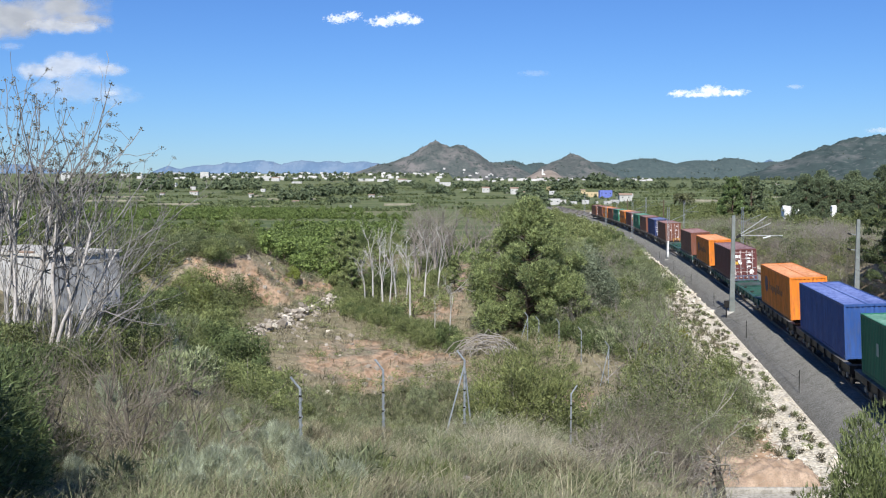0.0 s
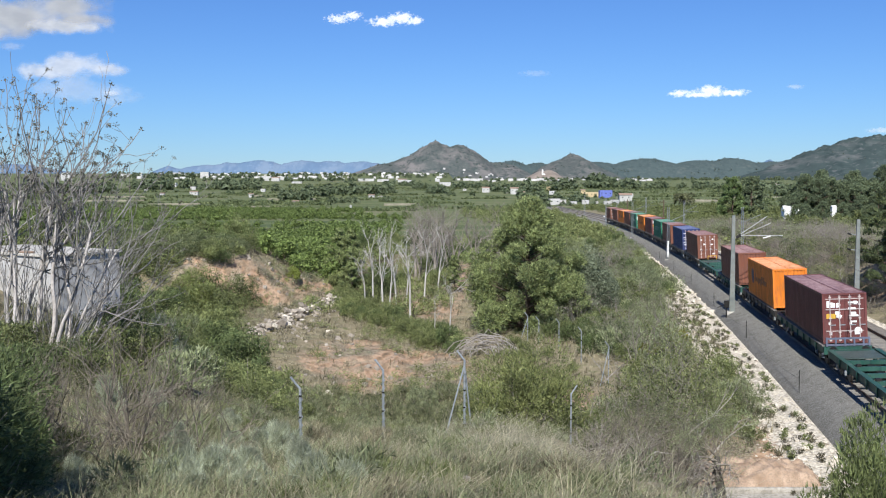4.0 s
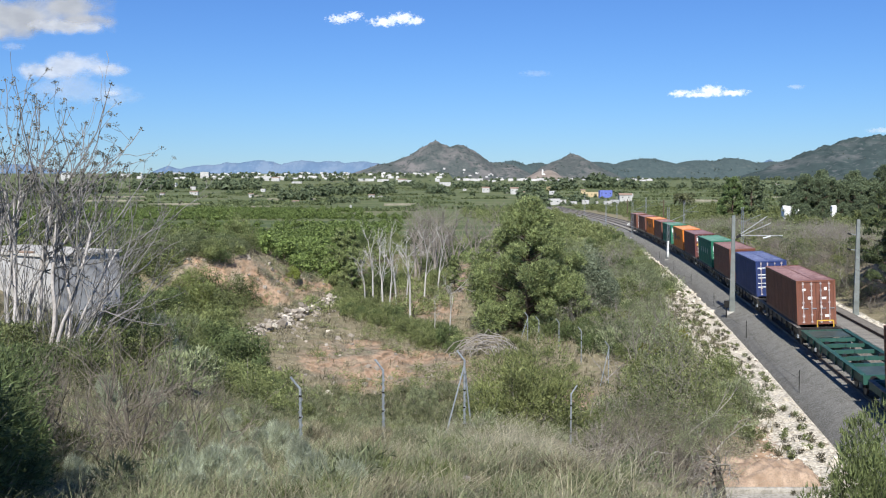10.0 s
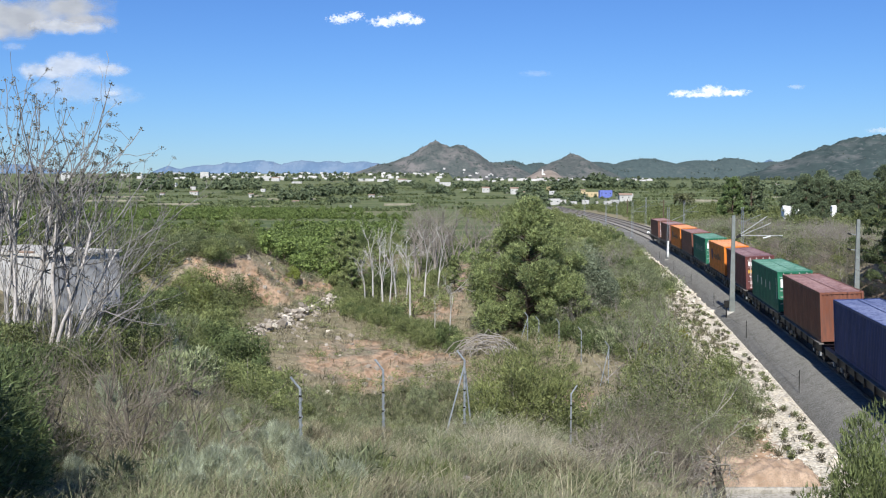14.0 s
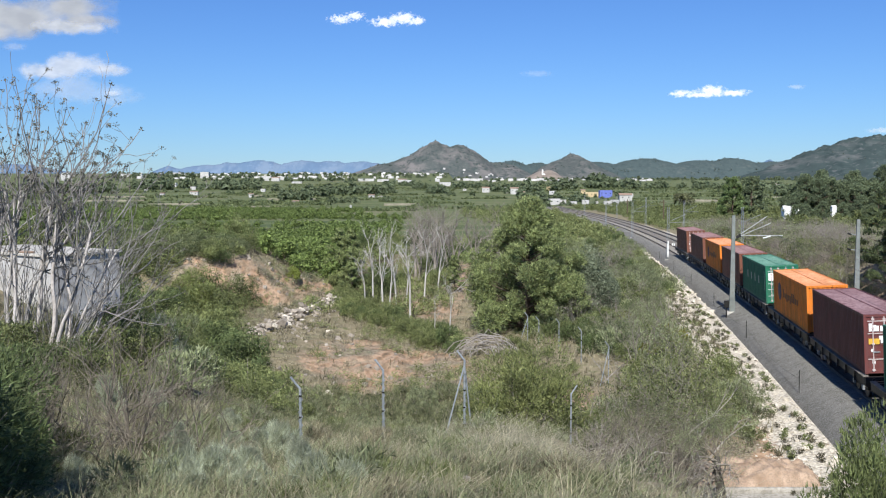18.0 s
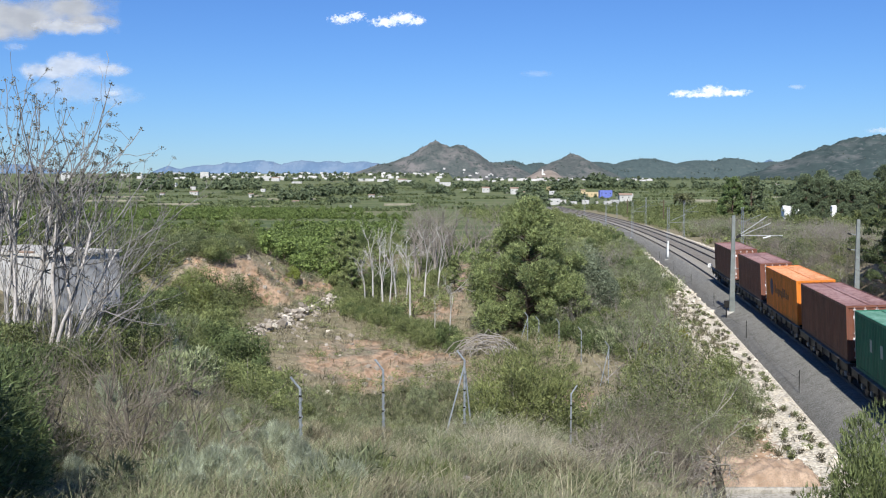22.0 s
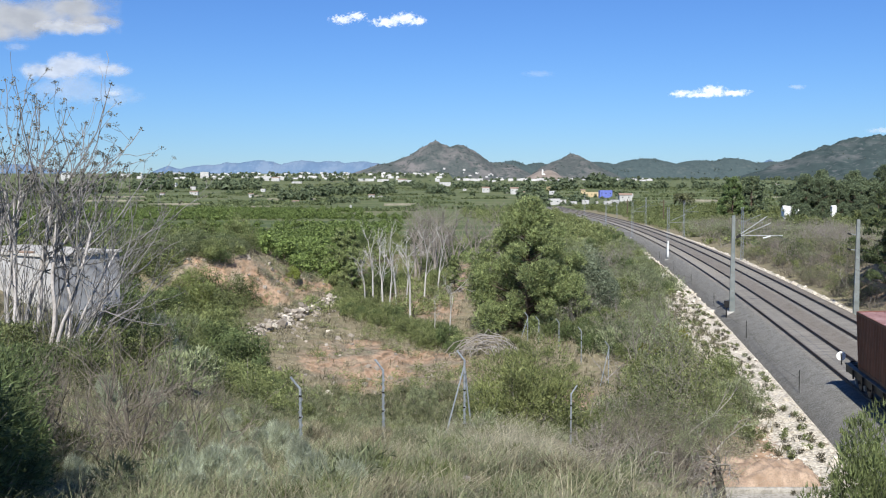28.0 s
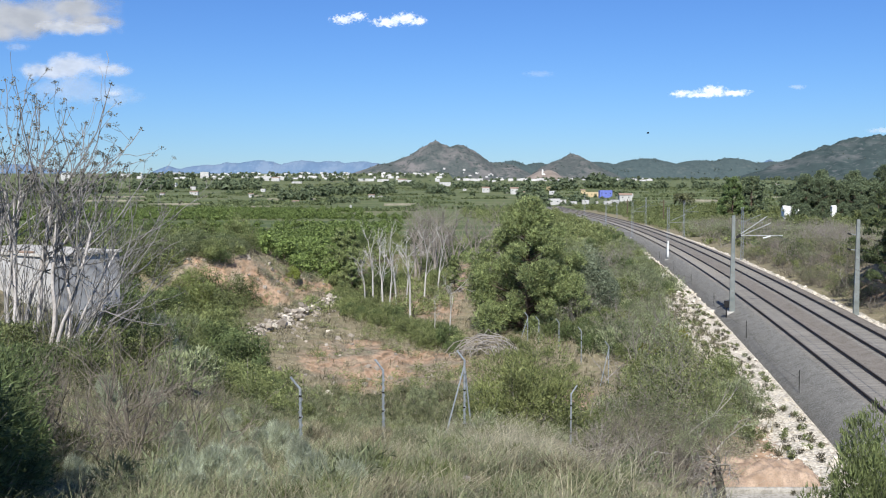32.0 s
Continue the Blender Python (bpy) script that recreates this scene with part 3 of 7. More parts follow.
oxide = paint("oxide_red_paint", (0.195, 0.072, 0.042))
maroon = paint("maroon_paint", (0.14, 0.04, 0.036))
orange = paint("orange_paint", (0.72, 0.21, 0.02))
navy = paint("blue_paint", (0.028, 0.085, 0.28))
deep_blue = paint("dark_blue_paint", (0.02, 0.04, 0.145))
green_c = paint("green_paint", (0.015, 0.16, 0.085))
wagon_green = paint("wagon_green_paint", (0.016, 0.075, 0.055))
wagon_brown = paint("wagon_brown_paint", (0.022, 0.018, 0.015))
yellow_paint = paint("yellow_paint", (0.7, 0.42, 0.05))
tread = mat("worn_wheel_steel", (0.1, 0.085, 0.075), (0.2, 0.18, 0.16), scale=4, rough=0.5, metal=0.6, bump=0.05)


deck_grey = paint("worn_deck_paint", (0.05, 0.075, 0.068))


def corrugated(length, height, pitch=0.28, deep=0.036):
    """A trapezoid-ribbed sheet in the plane of y (length) and z (height), ribs in x."""
    ys, xs = [0.0], [0.0]
    n = int(length / pitch)
    p = length / n
    for k in range(n):
        for fy, fx in ((0.25, 0), (0.5, deep), (0.75, deep), (1.0, 0)):
            ys.append((k + fy) * p)
            xs.append(fx)
    ys, xs = np.array(ys), np.array(xs)
    m = len(ys)
    vs = np.concatenate([np.stack([xs, ys, np.zeros(m)], 1), np.stack([xs, ys, np.full(m, height)], 1)])
    i = np.arange(m - 1)
    return vs, np.stack([i, i + 1, i + 1 + m, i + m], 1)


def faded(name, c):
    return mat(name, tuple(a * 0.75 + 0.085 for a in c), tuple(a * 0.85 + 0.15 for a in c), scale=0.5, rough=0.8, bump=0.02, fine=9, c3=tuple(a * 0.6 + 0.04 for a in c), spec=0.2, vary=0.08)


ROOFS = {oxide.name: faded("faded_oxide_roof", (0.235, 0.085, 0.07)), maroon.name: faded("faded_maroon_roof", (0.18, 0.06, 0.065)), orange.name: faded("faded_orange_roof", (0.72, 0.25, 0.05)),
         navy.name: faded("faded_blue_roof", (0.05, 0.11, 0.4)), deep_blue.name: faded("faded_dark_blue_roof", (0.03, 0.06, 0.2)), green_c.name: faded("faded_green_roof", (0.03, 0.2, 0.11))}
sill_edge = mat("dusty_sill_edge", (0.11, 0.1, 0.085), (0.22, 0.2, 0.175), scale=2.5, rough=0.8, bump=0.05)
blue_grey = paint("blue_grey_paint", (0.12, 0.14, 0.2))
worn_bar = mat("worn_pale_bar", (0.42, 0.34, 0.32), (0.56, 0.5, 0.48), scale=3, rough=0.6, bump=0.0)
pale_green = mat("pale_green_lettering", (0.3, 0.4, 0.34), (0.42, 0.5, 0.44), scale=2, rough=0.6, bump=0.0)
faded_ink = mat("faded_brown_lettering", (0.2, 0.075, 0.03), (0.3, 0.11, 0.03), scale=2, rough=0.6, bump=0.0)
faded_badge = mat("faded_blue_badge", (0.06, 0.045, 0.09), (0.12, 0.07, 0.1), scale=2, rough=0.6, bump=0.0)


def container(name_label, body, door_front, marks, group="shipping containers on the train"):
    """Forty-foot high-cube box; its near end is at y = 0. door_front: the doors face the camera."""
    t = thing("shipping_container", Matrix.Identity(4), name_label, "container", group)
    w, L, H = CW / 2, CL, CH
    for sx in (-1, 1):
        vs, fs = corrugated(L - 0.3, H - 0.26)
        vs = vs * [-sx, 1, 1] + [sx * (w - 0.012), 0.15, 0.15]
        part("side_panel", fast_mesh("side_panel", vs, fs if sx > 0 else fs[:, ::-1], body), body, t)
        part("bottom_rail", boxes((sx * w - 0.06 * (sx > 0), sx * w + 0.06 * (sx < 0), 0.1, L - 0.1, 0.0, 0.16)), body, t)
        part("top_rail", boxes((sx * w - 0.06 * (sx > 0), sx * w + 0.06 * (sx < 0), 0.1, L - 0.1, H - 0.12, H)), body, t)
        for y in (0.0, L - 0.16):
            part("corner_post", boxes((min(sx * w, sx * (w - 0.13)), max(sx * w, sx * (w - 0.13)), y, y + 0.16, 0.11, H - 0.11), bevel=0.01), body, t)
            for z in (0, H - 0.118):
                part("corner_casting", boxes((min(sx * (w + 0.002), sx * (w - 0.16)), max(sx * (w + 0.002), sx * (w - 0.16)), y - 0.004 if y == 0 else y - 0.014, y + 0.164 if y else y + 0.174, z - 0.002, z + 0.12), bevel=0.012), body, t)
    vs, fs = corrugated(L - 0.3, CW - 0.12, pitch=0.42, deep=0.02)
    vs = np.stack([vs[:, 2] - w + 0.06, vs[:, 1] + 0.15, H - 0.045 + vs[:, 0]], 1)
    part("roof", fast_mesh("roof", vs, fs, ROOFS[body.name]), body, t, "sun-faded ribbed roof")
    # Thin strip of body paint, darker than the faded roof around it.
    part("roof_seam", boxes((-0.03, 0.03, 0.2, L - 0.2, H - 0.02, H - 0.012)), body, t, "darker strip along the middle of the roof")
    for y in (0.005, L - 0.16):
        part("roof_header", boxes((-w + 0.13, w - 0.13, y, y + 0.155, H - 0.12, H - 0.005)), body, t)
    part("floor", boxes((-w + 0.06, w - 0.06, 0.02, L - 0.02, 0.03, 0.15)), body, t)
    for face, y0, sy in ((0, 0.03, 1), (1, L - 0.03, -1)):
        doors = door_front == (face == 0)
        if not doors:
            vs, fs = corrugated(CW - 0.26, H - 0.2, pitch=0.27, deep=0.04)
            vs = np.stack([vs[:, 1] - w + 0.13, y0 + sy * (0.05 - vs[:, 0]), vs[:, 2] + 0.08], 1)
            part("end_wall", fast_mesh("end_wall", vs, fs[:, ::-1] if sy > 0 else fs, body), body, t)
            continue
        for sx in (-1, 1):
            a, b = (0.008, w - 0.13) if sx > 0 else (-w + 0.13, -0.008)
            bm = boxes((a, b, min(y0 + sy * 0.02, y0 + sy * 0.07), max(y0 + sy * 0.02, y0 + sy * 0.07), 0.14, H - 0.14))
            for k in range(5):
                z = 0.34 + k * 0.52
                box(bm, a + 0.05, b - 0.05, min(y0, y0 + sy * 0.022), max(y0, y0 + sy * 0.022), z, z + 0.3)
            d = part("door", bm, body, t)
            for f in (0.27, 0.75):
                x = a + (b - a) * f
                part("locking_bar", rods(((x, y0 - sy * 0.03, 0.12), (x, y0 - sy * 0.03, H - 0.1), 0.03), sides=6), worn_bar, d, "pale worn locking bar")
                for z in (0.16, 0.62, 1.42, 2.2, H - 0.26):
                    part("bar_bracket", boxes((x - 0.07, x + 0.07, y0 - sy * 0.035 - 0.03, y0 - sy * 0.035 + 0.03, z, z + 0.07)), worn_bar, d)
                part("handle", boxes((x - 0.02, x + 0.3, y0 - sy * 0.05 - 0.012, y0 - sy * 0.05 + 0.012, 1.05, 1.1)), steel_mat, d)
            if marks in ("labels", "tex"):
                r = random.Random(5 + sx)
                for k in range(4):
                    z = 0.5 + k * 0.58
                    x = a + 0.12 + r.random() * 0.5
                    part("marking", boxes((x, x + 0.12 + 0.2 * r.random(), y0 - sy * 0.012 - 0.004, y0 - sy * 0.012 + 0.004, z, z + 0.1 + 0.12 * r.random())), white_paint, d, "small white stencilled marking")
    if marks == "bands":
        for z in (0.75, 1.05, 1.5, 1.75, 2.3):
            part("band", boxes((-w + 0.16, w - 0.16, 0.0, 0.025, z, z + 0.07)), white_paint, t, "white hinge band")
    if marks == "tex":
        part("emblem", boxes((-0.98, -0.84, -0.004, 0.02, 2.08, 2.46), (-0.76, -0.52, -0.004, 0.02, 2.08, 2.34), (-0.46, -0.24, -0.004, 0.02, 2.08, 2.34)), white_paint, t, "white block emblem")
        for z in (0.7, 1.95, 2.55):
            part("hinge_band", boxes((-w + 0.18, w - 0.18, -0.002, 0.02, z, z + 0.045)), worn_bar, t, "pale worn hinge band")
        for x, z, a, b in ((0.2, 2.3, 0.55, 0.1), (0.2, 1.95, 0.4, 0.12), (0.25, 1.55, 0.5, 0.1), (-0.45, 1.5, 0.3, 0.14), (0.3, 1.2, 0.35, 0.1)):
            part("marking", boxes((x, x + a, -0.006, 0.02, z, z + b)), white_paint, t, "small white stencilled marking")
        bm = bmesh.new()
        bmesh.ops.create_cone(bm, cap_ends=True, segments=20, radius1=0.21, radius2=0.21, depth=0.03, matrix=Matrix.Translation((0.72, 0.004, 0.72)) @ Matrix.Rotation(math.pi / 2, 4, "X"))
        part("disc_mark", bm, white_paint, t, "round white mark")
        part("sticker", boxes((-1.0, -0.5, 0.0, 0.02, 1.45, 1.72)), yellow_paint, t, "yellow warning sticker")
    if marks == "letters":
        for k in range(4):
            y = 3.2 + k * 1.9
            part("emblem", boxes((-w - 0.006, -w + 0.004, y, y + 0.4, 1.28, 1.88), bevel=0.002), pale_green, t, "pale block emblem")
        for z in (0.55, 1.05, 1.5, 2.45):
            part("hinge_band", boxes((-w + 0.16, w - 0.16, -0.004, 0.02, z, z + 0.06)), pale_green, t, "pale green hinge band")
        part("marking", boxes((-w - 0.006, -w + 0.004, 0.55, 0.7, 0.9, 2.4)), pale_green, t, "white upright marking")
        part("placard", boxes((-w + 0.2, -w + 0.8, 0.0, 0.02, 1.75, 2.35)), white_paint, t, "white placard")
    if marks == "roundel":
        bm = bmesh.new()
        bmesh.ops.create_cone(bm, cap_ends=True, segments=28, radius1=0.62, radius2=0.62, depth=0.012, matrix=Matrix.Translation((-w - 0.002, 9.6, 1.6)) @ Matrix.Rotation(math.pi / 2, 4, "Y"))
        part("emblem", bm, faded_badge, t, "round faded blue emblem")
        bm = bmesh.new()
        for k in range(9):
            y = 7.9 - k * 0.62
            box(bm, -w - 0.006, -w + 0.004, y, y + 0.44, 1.3 - (0.16 if k in (2, 4) else 0), 1.66 + (0.24 if k in (0, 5, 6) else 0))
        part("lettering", bm, faded_ink, t, "faded dark lettering bars")
    return t


def wagon(length, colour, label, loaded, fitting=""):
    """Skeleton container flat: side sills, cross members, two bogies, buffers; near end at y = 0, rails at z = 0."""
    t = thing("container_wagon", Matrix.Identity(4), label, "wagon", "wagons of the freight train")
    L = length
    for sx in (-1, 1):
        part("side_sill", boxes((sx * 1.22 - 0.09, sx * 1.22 + 0.09, 0.5, L - 0.5, 0.8, 1.195)), colour, t)
        part("sill_edge", boxes((sx * 1.25 - 0.13, sx * 1.25 + 0.13, 0.5, L - 0.5, 1.197, 1.24)), sill_edge if loaded else colour, t, "dusty pale top edge of the sill")
        for y in np.arange(2.2, L - 2, 1.9):
            part("bracket", boxes((sx * 1.37 - 0.04, sx * 1.37 + 0.04, y, y + 0.1, 0.72, 1.19)), colour, t)
    part("centre_sill", boxes((-0.16, 0.16, 0.3, L - 0.3, 0.6, 1.0)), dark_steel, t)
    if loaded:
        for y in np.linspace(0.5, L - 0.8, 8):
            part("cross_member", boxes((-1.12, 1.12, y, y + 0.18, 0.9, 1.16)), colour, t)
    else:
        for y in (0.6, L - 3.0):
            part("deck_plate", boxes((-1.1, 1.1, y, y + 2.4, 1.1, 1.16)), deck_grey, t, "worn grey-green deck plate over the bogie")
        for k, y in enumerate(np.linspace(3.6, L - 4.0, 5)):
            part("cross_member", boxes((-1.12, 1.12, y, y + 0.24, 0.98, 1.19)), colour, t)
            if k % 2:
                part("spigot", boxes((-1.05, -0.8, y + 0.05, y + 0.25, 1.19, 1.32)), dark_steel, t)
                part("spigot", boxes((0.8, 1.05, y + 0.05, y + 0.25, 1.19, 1.32)), dark_steel, t)
    if fitting == "stop":
        part("end_stop", boxes((-1.2, 1.2, 0.28, 0.36, 1.6, 1.7), (-1.2, 1.2, 0.28, 0.36, 1.24, 1.34), *((x, x + 0.09, 0.27, 0.37, 1.2, 1.72) for x in (-1.2, -0.7, -0.2, 0.3, 0.8, 1.11))), blue_grey, t, "low blue-grey barred end stop")
    if fitting == "hoop":
        part("hand_hoop", rods(((-0.1, 0.45, 1.2), (-0.1, 0.45, 1.62), 0.04), ((0.9, 0.45, 1.2), (0.9, 0.45, 1.62), 0.04), ((-0.1, 0.45, 1.62), (0.9, 0.45, 1.62), 0.04), sides=6), yellow_paint, t, "yellow bent handrail")
    for y, sy in ((0.45, -1), (L - 0.45, 1)):
        part("headstock", boxes((-1.3, 1.3, y - 0.12, y + 0.12, 0.75, 1.2)), colour, t)
        for sx in (-1, 1):
            b = part("buffer", rods(((sx * 0.88, y, 1.02), (sx * 0.88, y + sy * 0.42, 1.02), 0.09), ((sx * 0.88, y + sy * 0.4, 1.02), (sx * 0.88, y + sy * 0.45, 1.02), 0.22), sides=12), dark_steel, t)
    for yb in (2.6, L - 2.6):
        bg = part("bogie", boxes((-1.02, -0.86, yb - 1.5, yb + 1.5, 0.42, 0.66), (0.86, 1.02, yb - 1.5, yb + 1.5, 0.42, 0.66), (-1.0, 1.0, yb - 0.2, yb + 0.2, 0.45, 0.72)), dark_steel, t)
        for ya in (yb - 0.9, yb + 0.9):
            for sx in (-1, 1):
                part("axlebox", boxes((sx * 1.1 - 0.06, sx * 1.1 + 0.06, ya - 0.13, ya + 0.13, 0.34, 0.6), bevel=0.02), steel_mat, bg, "pale grey axlebox")
                part("wheel", rods(((sx * 0.8, ya, 0.46), (sx * 0.93, ya, 0.46), 0.46), ((sx * 0.93, ya, 0.46), (sx * 1.08, ya, 0.46), 0.13), sides=20), tread, bg)
            part("axle", rods(((-0.8, ya, 0.46), (0.8, ya, 0.46), 0.08)), dark_steel, bg)
    return t


DECK = 1.27
BOXES = [  # near end along the line at the start, paint, doors to the camera, markings, label
    (-25.1, green_c, True, "letters", "dark green steel shipping container with pale block emblem"),
    (-9.37, navy, False, "none", "bright blue corrugated steel shipping container"),
    (6.26, orange, False, "roundel", "orange steel shipping container with dark blue roundel"),
    (36.13, maroon, True, "tex", "maroon shipping container with white-marked door end"),
    (53.06, orange, False, "roundel", "orange steel shipping container with dark blue roundel"),
    (70.88, oxide, False, "none", "faded red-brown corrugated steel shipping container"),
    (104.12, oxide, True, "labels", "red-brown shipping container with white stencilled doors"),
    (121.22, deep_blue, True, "bands", "dark blue shipping container with white-banded doors"),
    (136.93, oxide, False, "none", "faded red-brown corrugated steel shipping container"),
    (151.21, green_c, True, "letters", "dark green steel shipping container with pale block emblem"),
    (166.91, maroon, True, "tex", "maroon shipping container with white-marked door end"),
    (180.9, orange, False, "roundel", "orange steel shipping container with dark blue roundel"),
    (196.55, green_c, True, "letters", "dark green steel shipping container with pale block emblem"),
    (210.59, oxide, True, "labels", "red-brown shipping container with white stencilled doors"),
    (224.3, orange, False, "roundel", "orange steel shipping container with dark blue roundel"),
    (239.15, oxide, True, "labels", "red-brown shipping container with white stencilled doors"),
    (256.3, oxide, True, "labels", "red-brown shipping container with white stencilled doors"),
]
WAGONS = [(-26.4, 14.9, 1, 1), (-11.0, 15.2, 1, 1), (4.6, 14.7, 1, 1), (19.6, 15.2, 0, 0), (35.2, 16.2, 0, 1), (51.8, 17.1, 1, 1), (69.3, 16.7, 0, 1), (86.4, 16.3, 0, 0), (103.0, 16.9, 1, 1), (120.2, 15.6, 1, 1),
          (136.1, 14.2, 1, 1), (150.5, 15.3, 1, 1), (166.1, 14.0, 1, 1), (180.3, 15.4, 1, 1), (195.9, 13.8, 1, 1), (209.9, 13.4, 1, 1), (223.5, 14.6, 1, 1), (238.3, 16.7, 1, 1), (255.2, 15.9, 1, 1)]
train = []
kinds = {}
for s0, body, door, marks, lab in BOXES:
    key = (body.name, door, marks)
    ob = copy_thing(kinds[key], Matrix.Identity(4)) if key in kinds else container(lab, body, door, marks)
    kinds.setdefault(key, ob)
    train.append((ob, s0, DECK, CL))
for s0, length, brown, loaded in WAGONS:
    key = (length, brown, loaded)
    colour = wagon_brown if brown else wagon_green
    lab = ("brown" if brown else "green") + (" steel container wagon under its load" if loaded else " steel skeleton container wagon running empty")
    train.append((wagon(length, colour, lab, loaded, {35.2: "stop", 103.0: "hoop"}.get(s0, "")), s0, 0.0, length))
tail = thing("tail_disc", Matrix.Identity(4), "round white tail disc on the last wagon's end", "tail signal")
part("disc", rods(((0, 0, 0.0), (0, 0.03, 0.0), 0.24), sides=20), white_paint, tail)
part("bracket", boxes((-0.03, 0.03, -0.06, 0.0, -0.45, 0.15)), dark_steel, tail)
train.append((tail, 255.2 + 15.9 - 0.25, 1.55, 0.0))


def motions():
    """The train rolls towards the camera at a steady speed."""
    for ob, s0, z, length in train:
        rows = []
        for k in range(0, 33):
            s = s0 - SPEED * k
            off = -1.5 if ob is tail else 0.0
            a, b = Vector(on_line(s, off, z)), Vector(on_line(s + max(length, 0.5), off, z))
            d = (b - a).normalized()
            x = Vector((math.cos(along(s)[3]) * math.cos(CANT), -math.sin(along(s)[3]) * math.cos(CANT), -math.sin(CANT)))
            up = x.cross(d).normalized()
            x = d.cross(up)
            m = Matrix((x, d, up)).transposed().to_4x4()
            m.translation = a
            rows.append((float(k), m))
        walk(ob, rows)
    sky_motions()


# ---- vegetation ----
bark_grey = mat("pale_grey_bark", (0.38, 0.36, 0.33), (0.58, 0.56, 0.52), scale=3, rough=0.9, stretch=(1, 1, 0.3), bump=0.2)
brown_twigs = mat("dark_brown_twigs", (0.13, 0.112, 0.088), (0.245, 0.215, 0.17), scale=2, rough=0.95, bump=0.0, island=0.3)
bark_slim = mat("grey_slim_bark", (0.17, 0.16, 0.15), (0.32, 0.305, 0.285), scale=3, rough=0.9, stretch=(1, 1, 0.3), bump=0.2)
bark_brown = mat("brown_bark", (0.09, 0.065, 0.045), (0.16, 0.12, 0.085), scale=4, rough=0.95, stretch=(1, 1, 0.3), bump=0.3)
twig_mat = mat("dry_grey_twigs", (0.2, 0.175, 0.145), (0.31, 0.28, 0.24), scale=2, rough=0.95, bump=0.0, island=0.3)
pine_leaf = leaf_mat("pine_needles", (0.1, 0.135, 0.052), (0.27, 0.305, 0.125), 0.22)
dark_leaf = leaf_mat("dark_shrub_leaves", (0.06, 0.088, 0.032), (0.135, 0.168, 0.066), 0.22)
olive_leaf = leaf_mat("olive_green_leaves", (0.1, 0.122, 0.045), (0.215, 0.24, 0.095), 0.22, 0.28)
grey_leaf = leaf_mat("grey_green_leaves", (0.16, 0.19, 0.095), (0.31, 0.335, 0.19), 0.35, 0.28)
silver_leaf = leaf_mat("silvery_wormwood_leaves", (0.31, 0.35, 0.23), (0.58, 0.61, 0.46), 0.35)
citrus_leaf = leaf_mat("bright_citrus_leaves", (0.088, 0.128, 0.034), (0.215, 0.28, 0.085), 0.22)
fresh_leaf = leaf_mat("fresh_green_leaves", (0.085, 0.108, 0.04), (0.19, 0.222, 0.09), 0.3)
yellow_leaf = leaf_mat("yellow_green_leaves", (0.17, 0.19, 0.03), (0.4, 0.36, 0.05), 0.3)
# A little distance haze is put into these leaf colours, paler and bluer.
far_leaf = leaf_mat("distant_tree_leaves", (0.085, 0.115, 0.062), (0.165, 0.2, 0.11), 0.22)
straw = leaf_mat("dry_grass_blades", (0.175, 0.157, 0.095), (0.41, 0.366, 0.25), 0.33)
olive_straw = leaf_mat("olive_grass_blades", (0.13, 0.145, 0.07), (0.26, 0.27, 0.15), 0.35)


def rng_of(seed):
    return np.random.default_rng(seed)


def sphere_points(rng, n):
    d = rng.normal(size=(n, 3))
    return d / (np.linalg.norm(d, axis=1, keepdims=True) + 1e-9)


def lobed(rng, n, r, h, lobes, low=0.0):
    """Points and outward ways over a heap of leafy lobes: a bush about r wide and h high."""
    an = rng.uniform(0, 2 * np.pi, lobes)
    q = np.sqrt(rng.uniform(0.0, 1, lobes))
    cz = rng.uniform(low + 0.22, 0.8, lobes) * h * (1.05 - 0.45 * q ** 2)
    c = np.stack([np.cos(an) * q * r * 0.72, np.sin(an) * q * r * 0.72, cz], 1)
    lr = rng.uniform(0.2, 0.42, lobes) * min(r, h) * 1.1
    k = rng.integers(0, lobes, n)
    d = sphere_points(rng, n)
    p = c[k] + d * lr[k][:, None] * rng.uniform(0.55, 1.1, (n, 1)) ** 0.6
    keep = p[:, 2] > 0.02
    return p[keep], d[keep], c


def branchy(rng, p, d, length, r, depth, segs, tips, kink=0.25, fork=(2, 3), spread=0.55, shrink=0.72, up=0.12, steps=3):
    """A limb that bends in steps, then forks."""
    p, d = np.array(p, float), np.array(d, float)
    r1 = r * (0.62 if depth else 0.25)
    for k in range(steps):
        a, b = r + (r1 - r) * k / steps, r + (r1 - r) * (k + 1) / steps
        d = d + rng.normal(size=3) * kink / steps
        d[2] += up / steps
        d /= np.linalg.norm(d)
        q = p + d * length / steps
        segs.append((*p, *q, a, b))
        p = q
        if depth and k < steps - 1 and rng.random() < 0.45:
            e = d + rng.normal(size=3) * spread
            branchy(rng, p, e / np.linalg.norm(e), length * shrink * 0.7, b * 0.6, depth - 1, segs, tips, kink, fork, spread, shrink, up, steps)
    if depth:
        for _ in range(rng.integers(fork[0], fork[1] + 1)):
            e = d + rng.normal(size=3) * spread
            branchy(rng, p, e / np.linalg.norm(e), length * shrink * rng.uniform(0.75, 1.15), r1 * 0.85, depth - 1, segs, tips, kink, fork, spread, shrink, up, steps)
    else:
        tips.append((*p, *d))


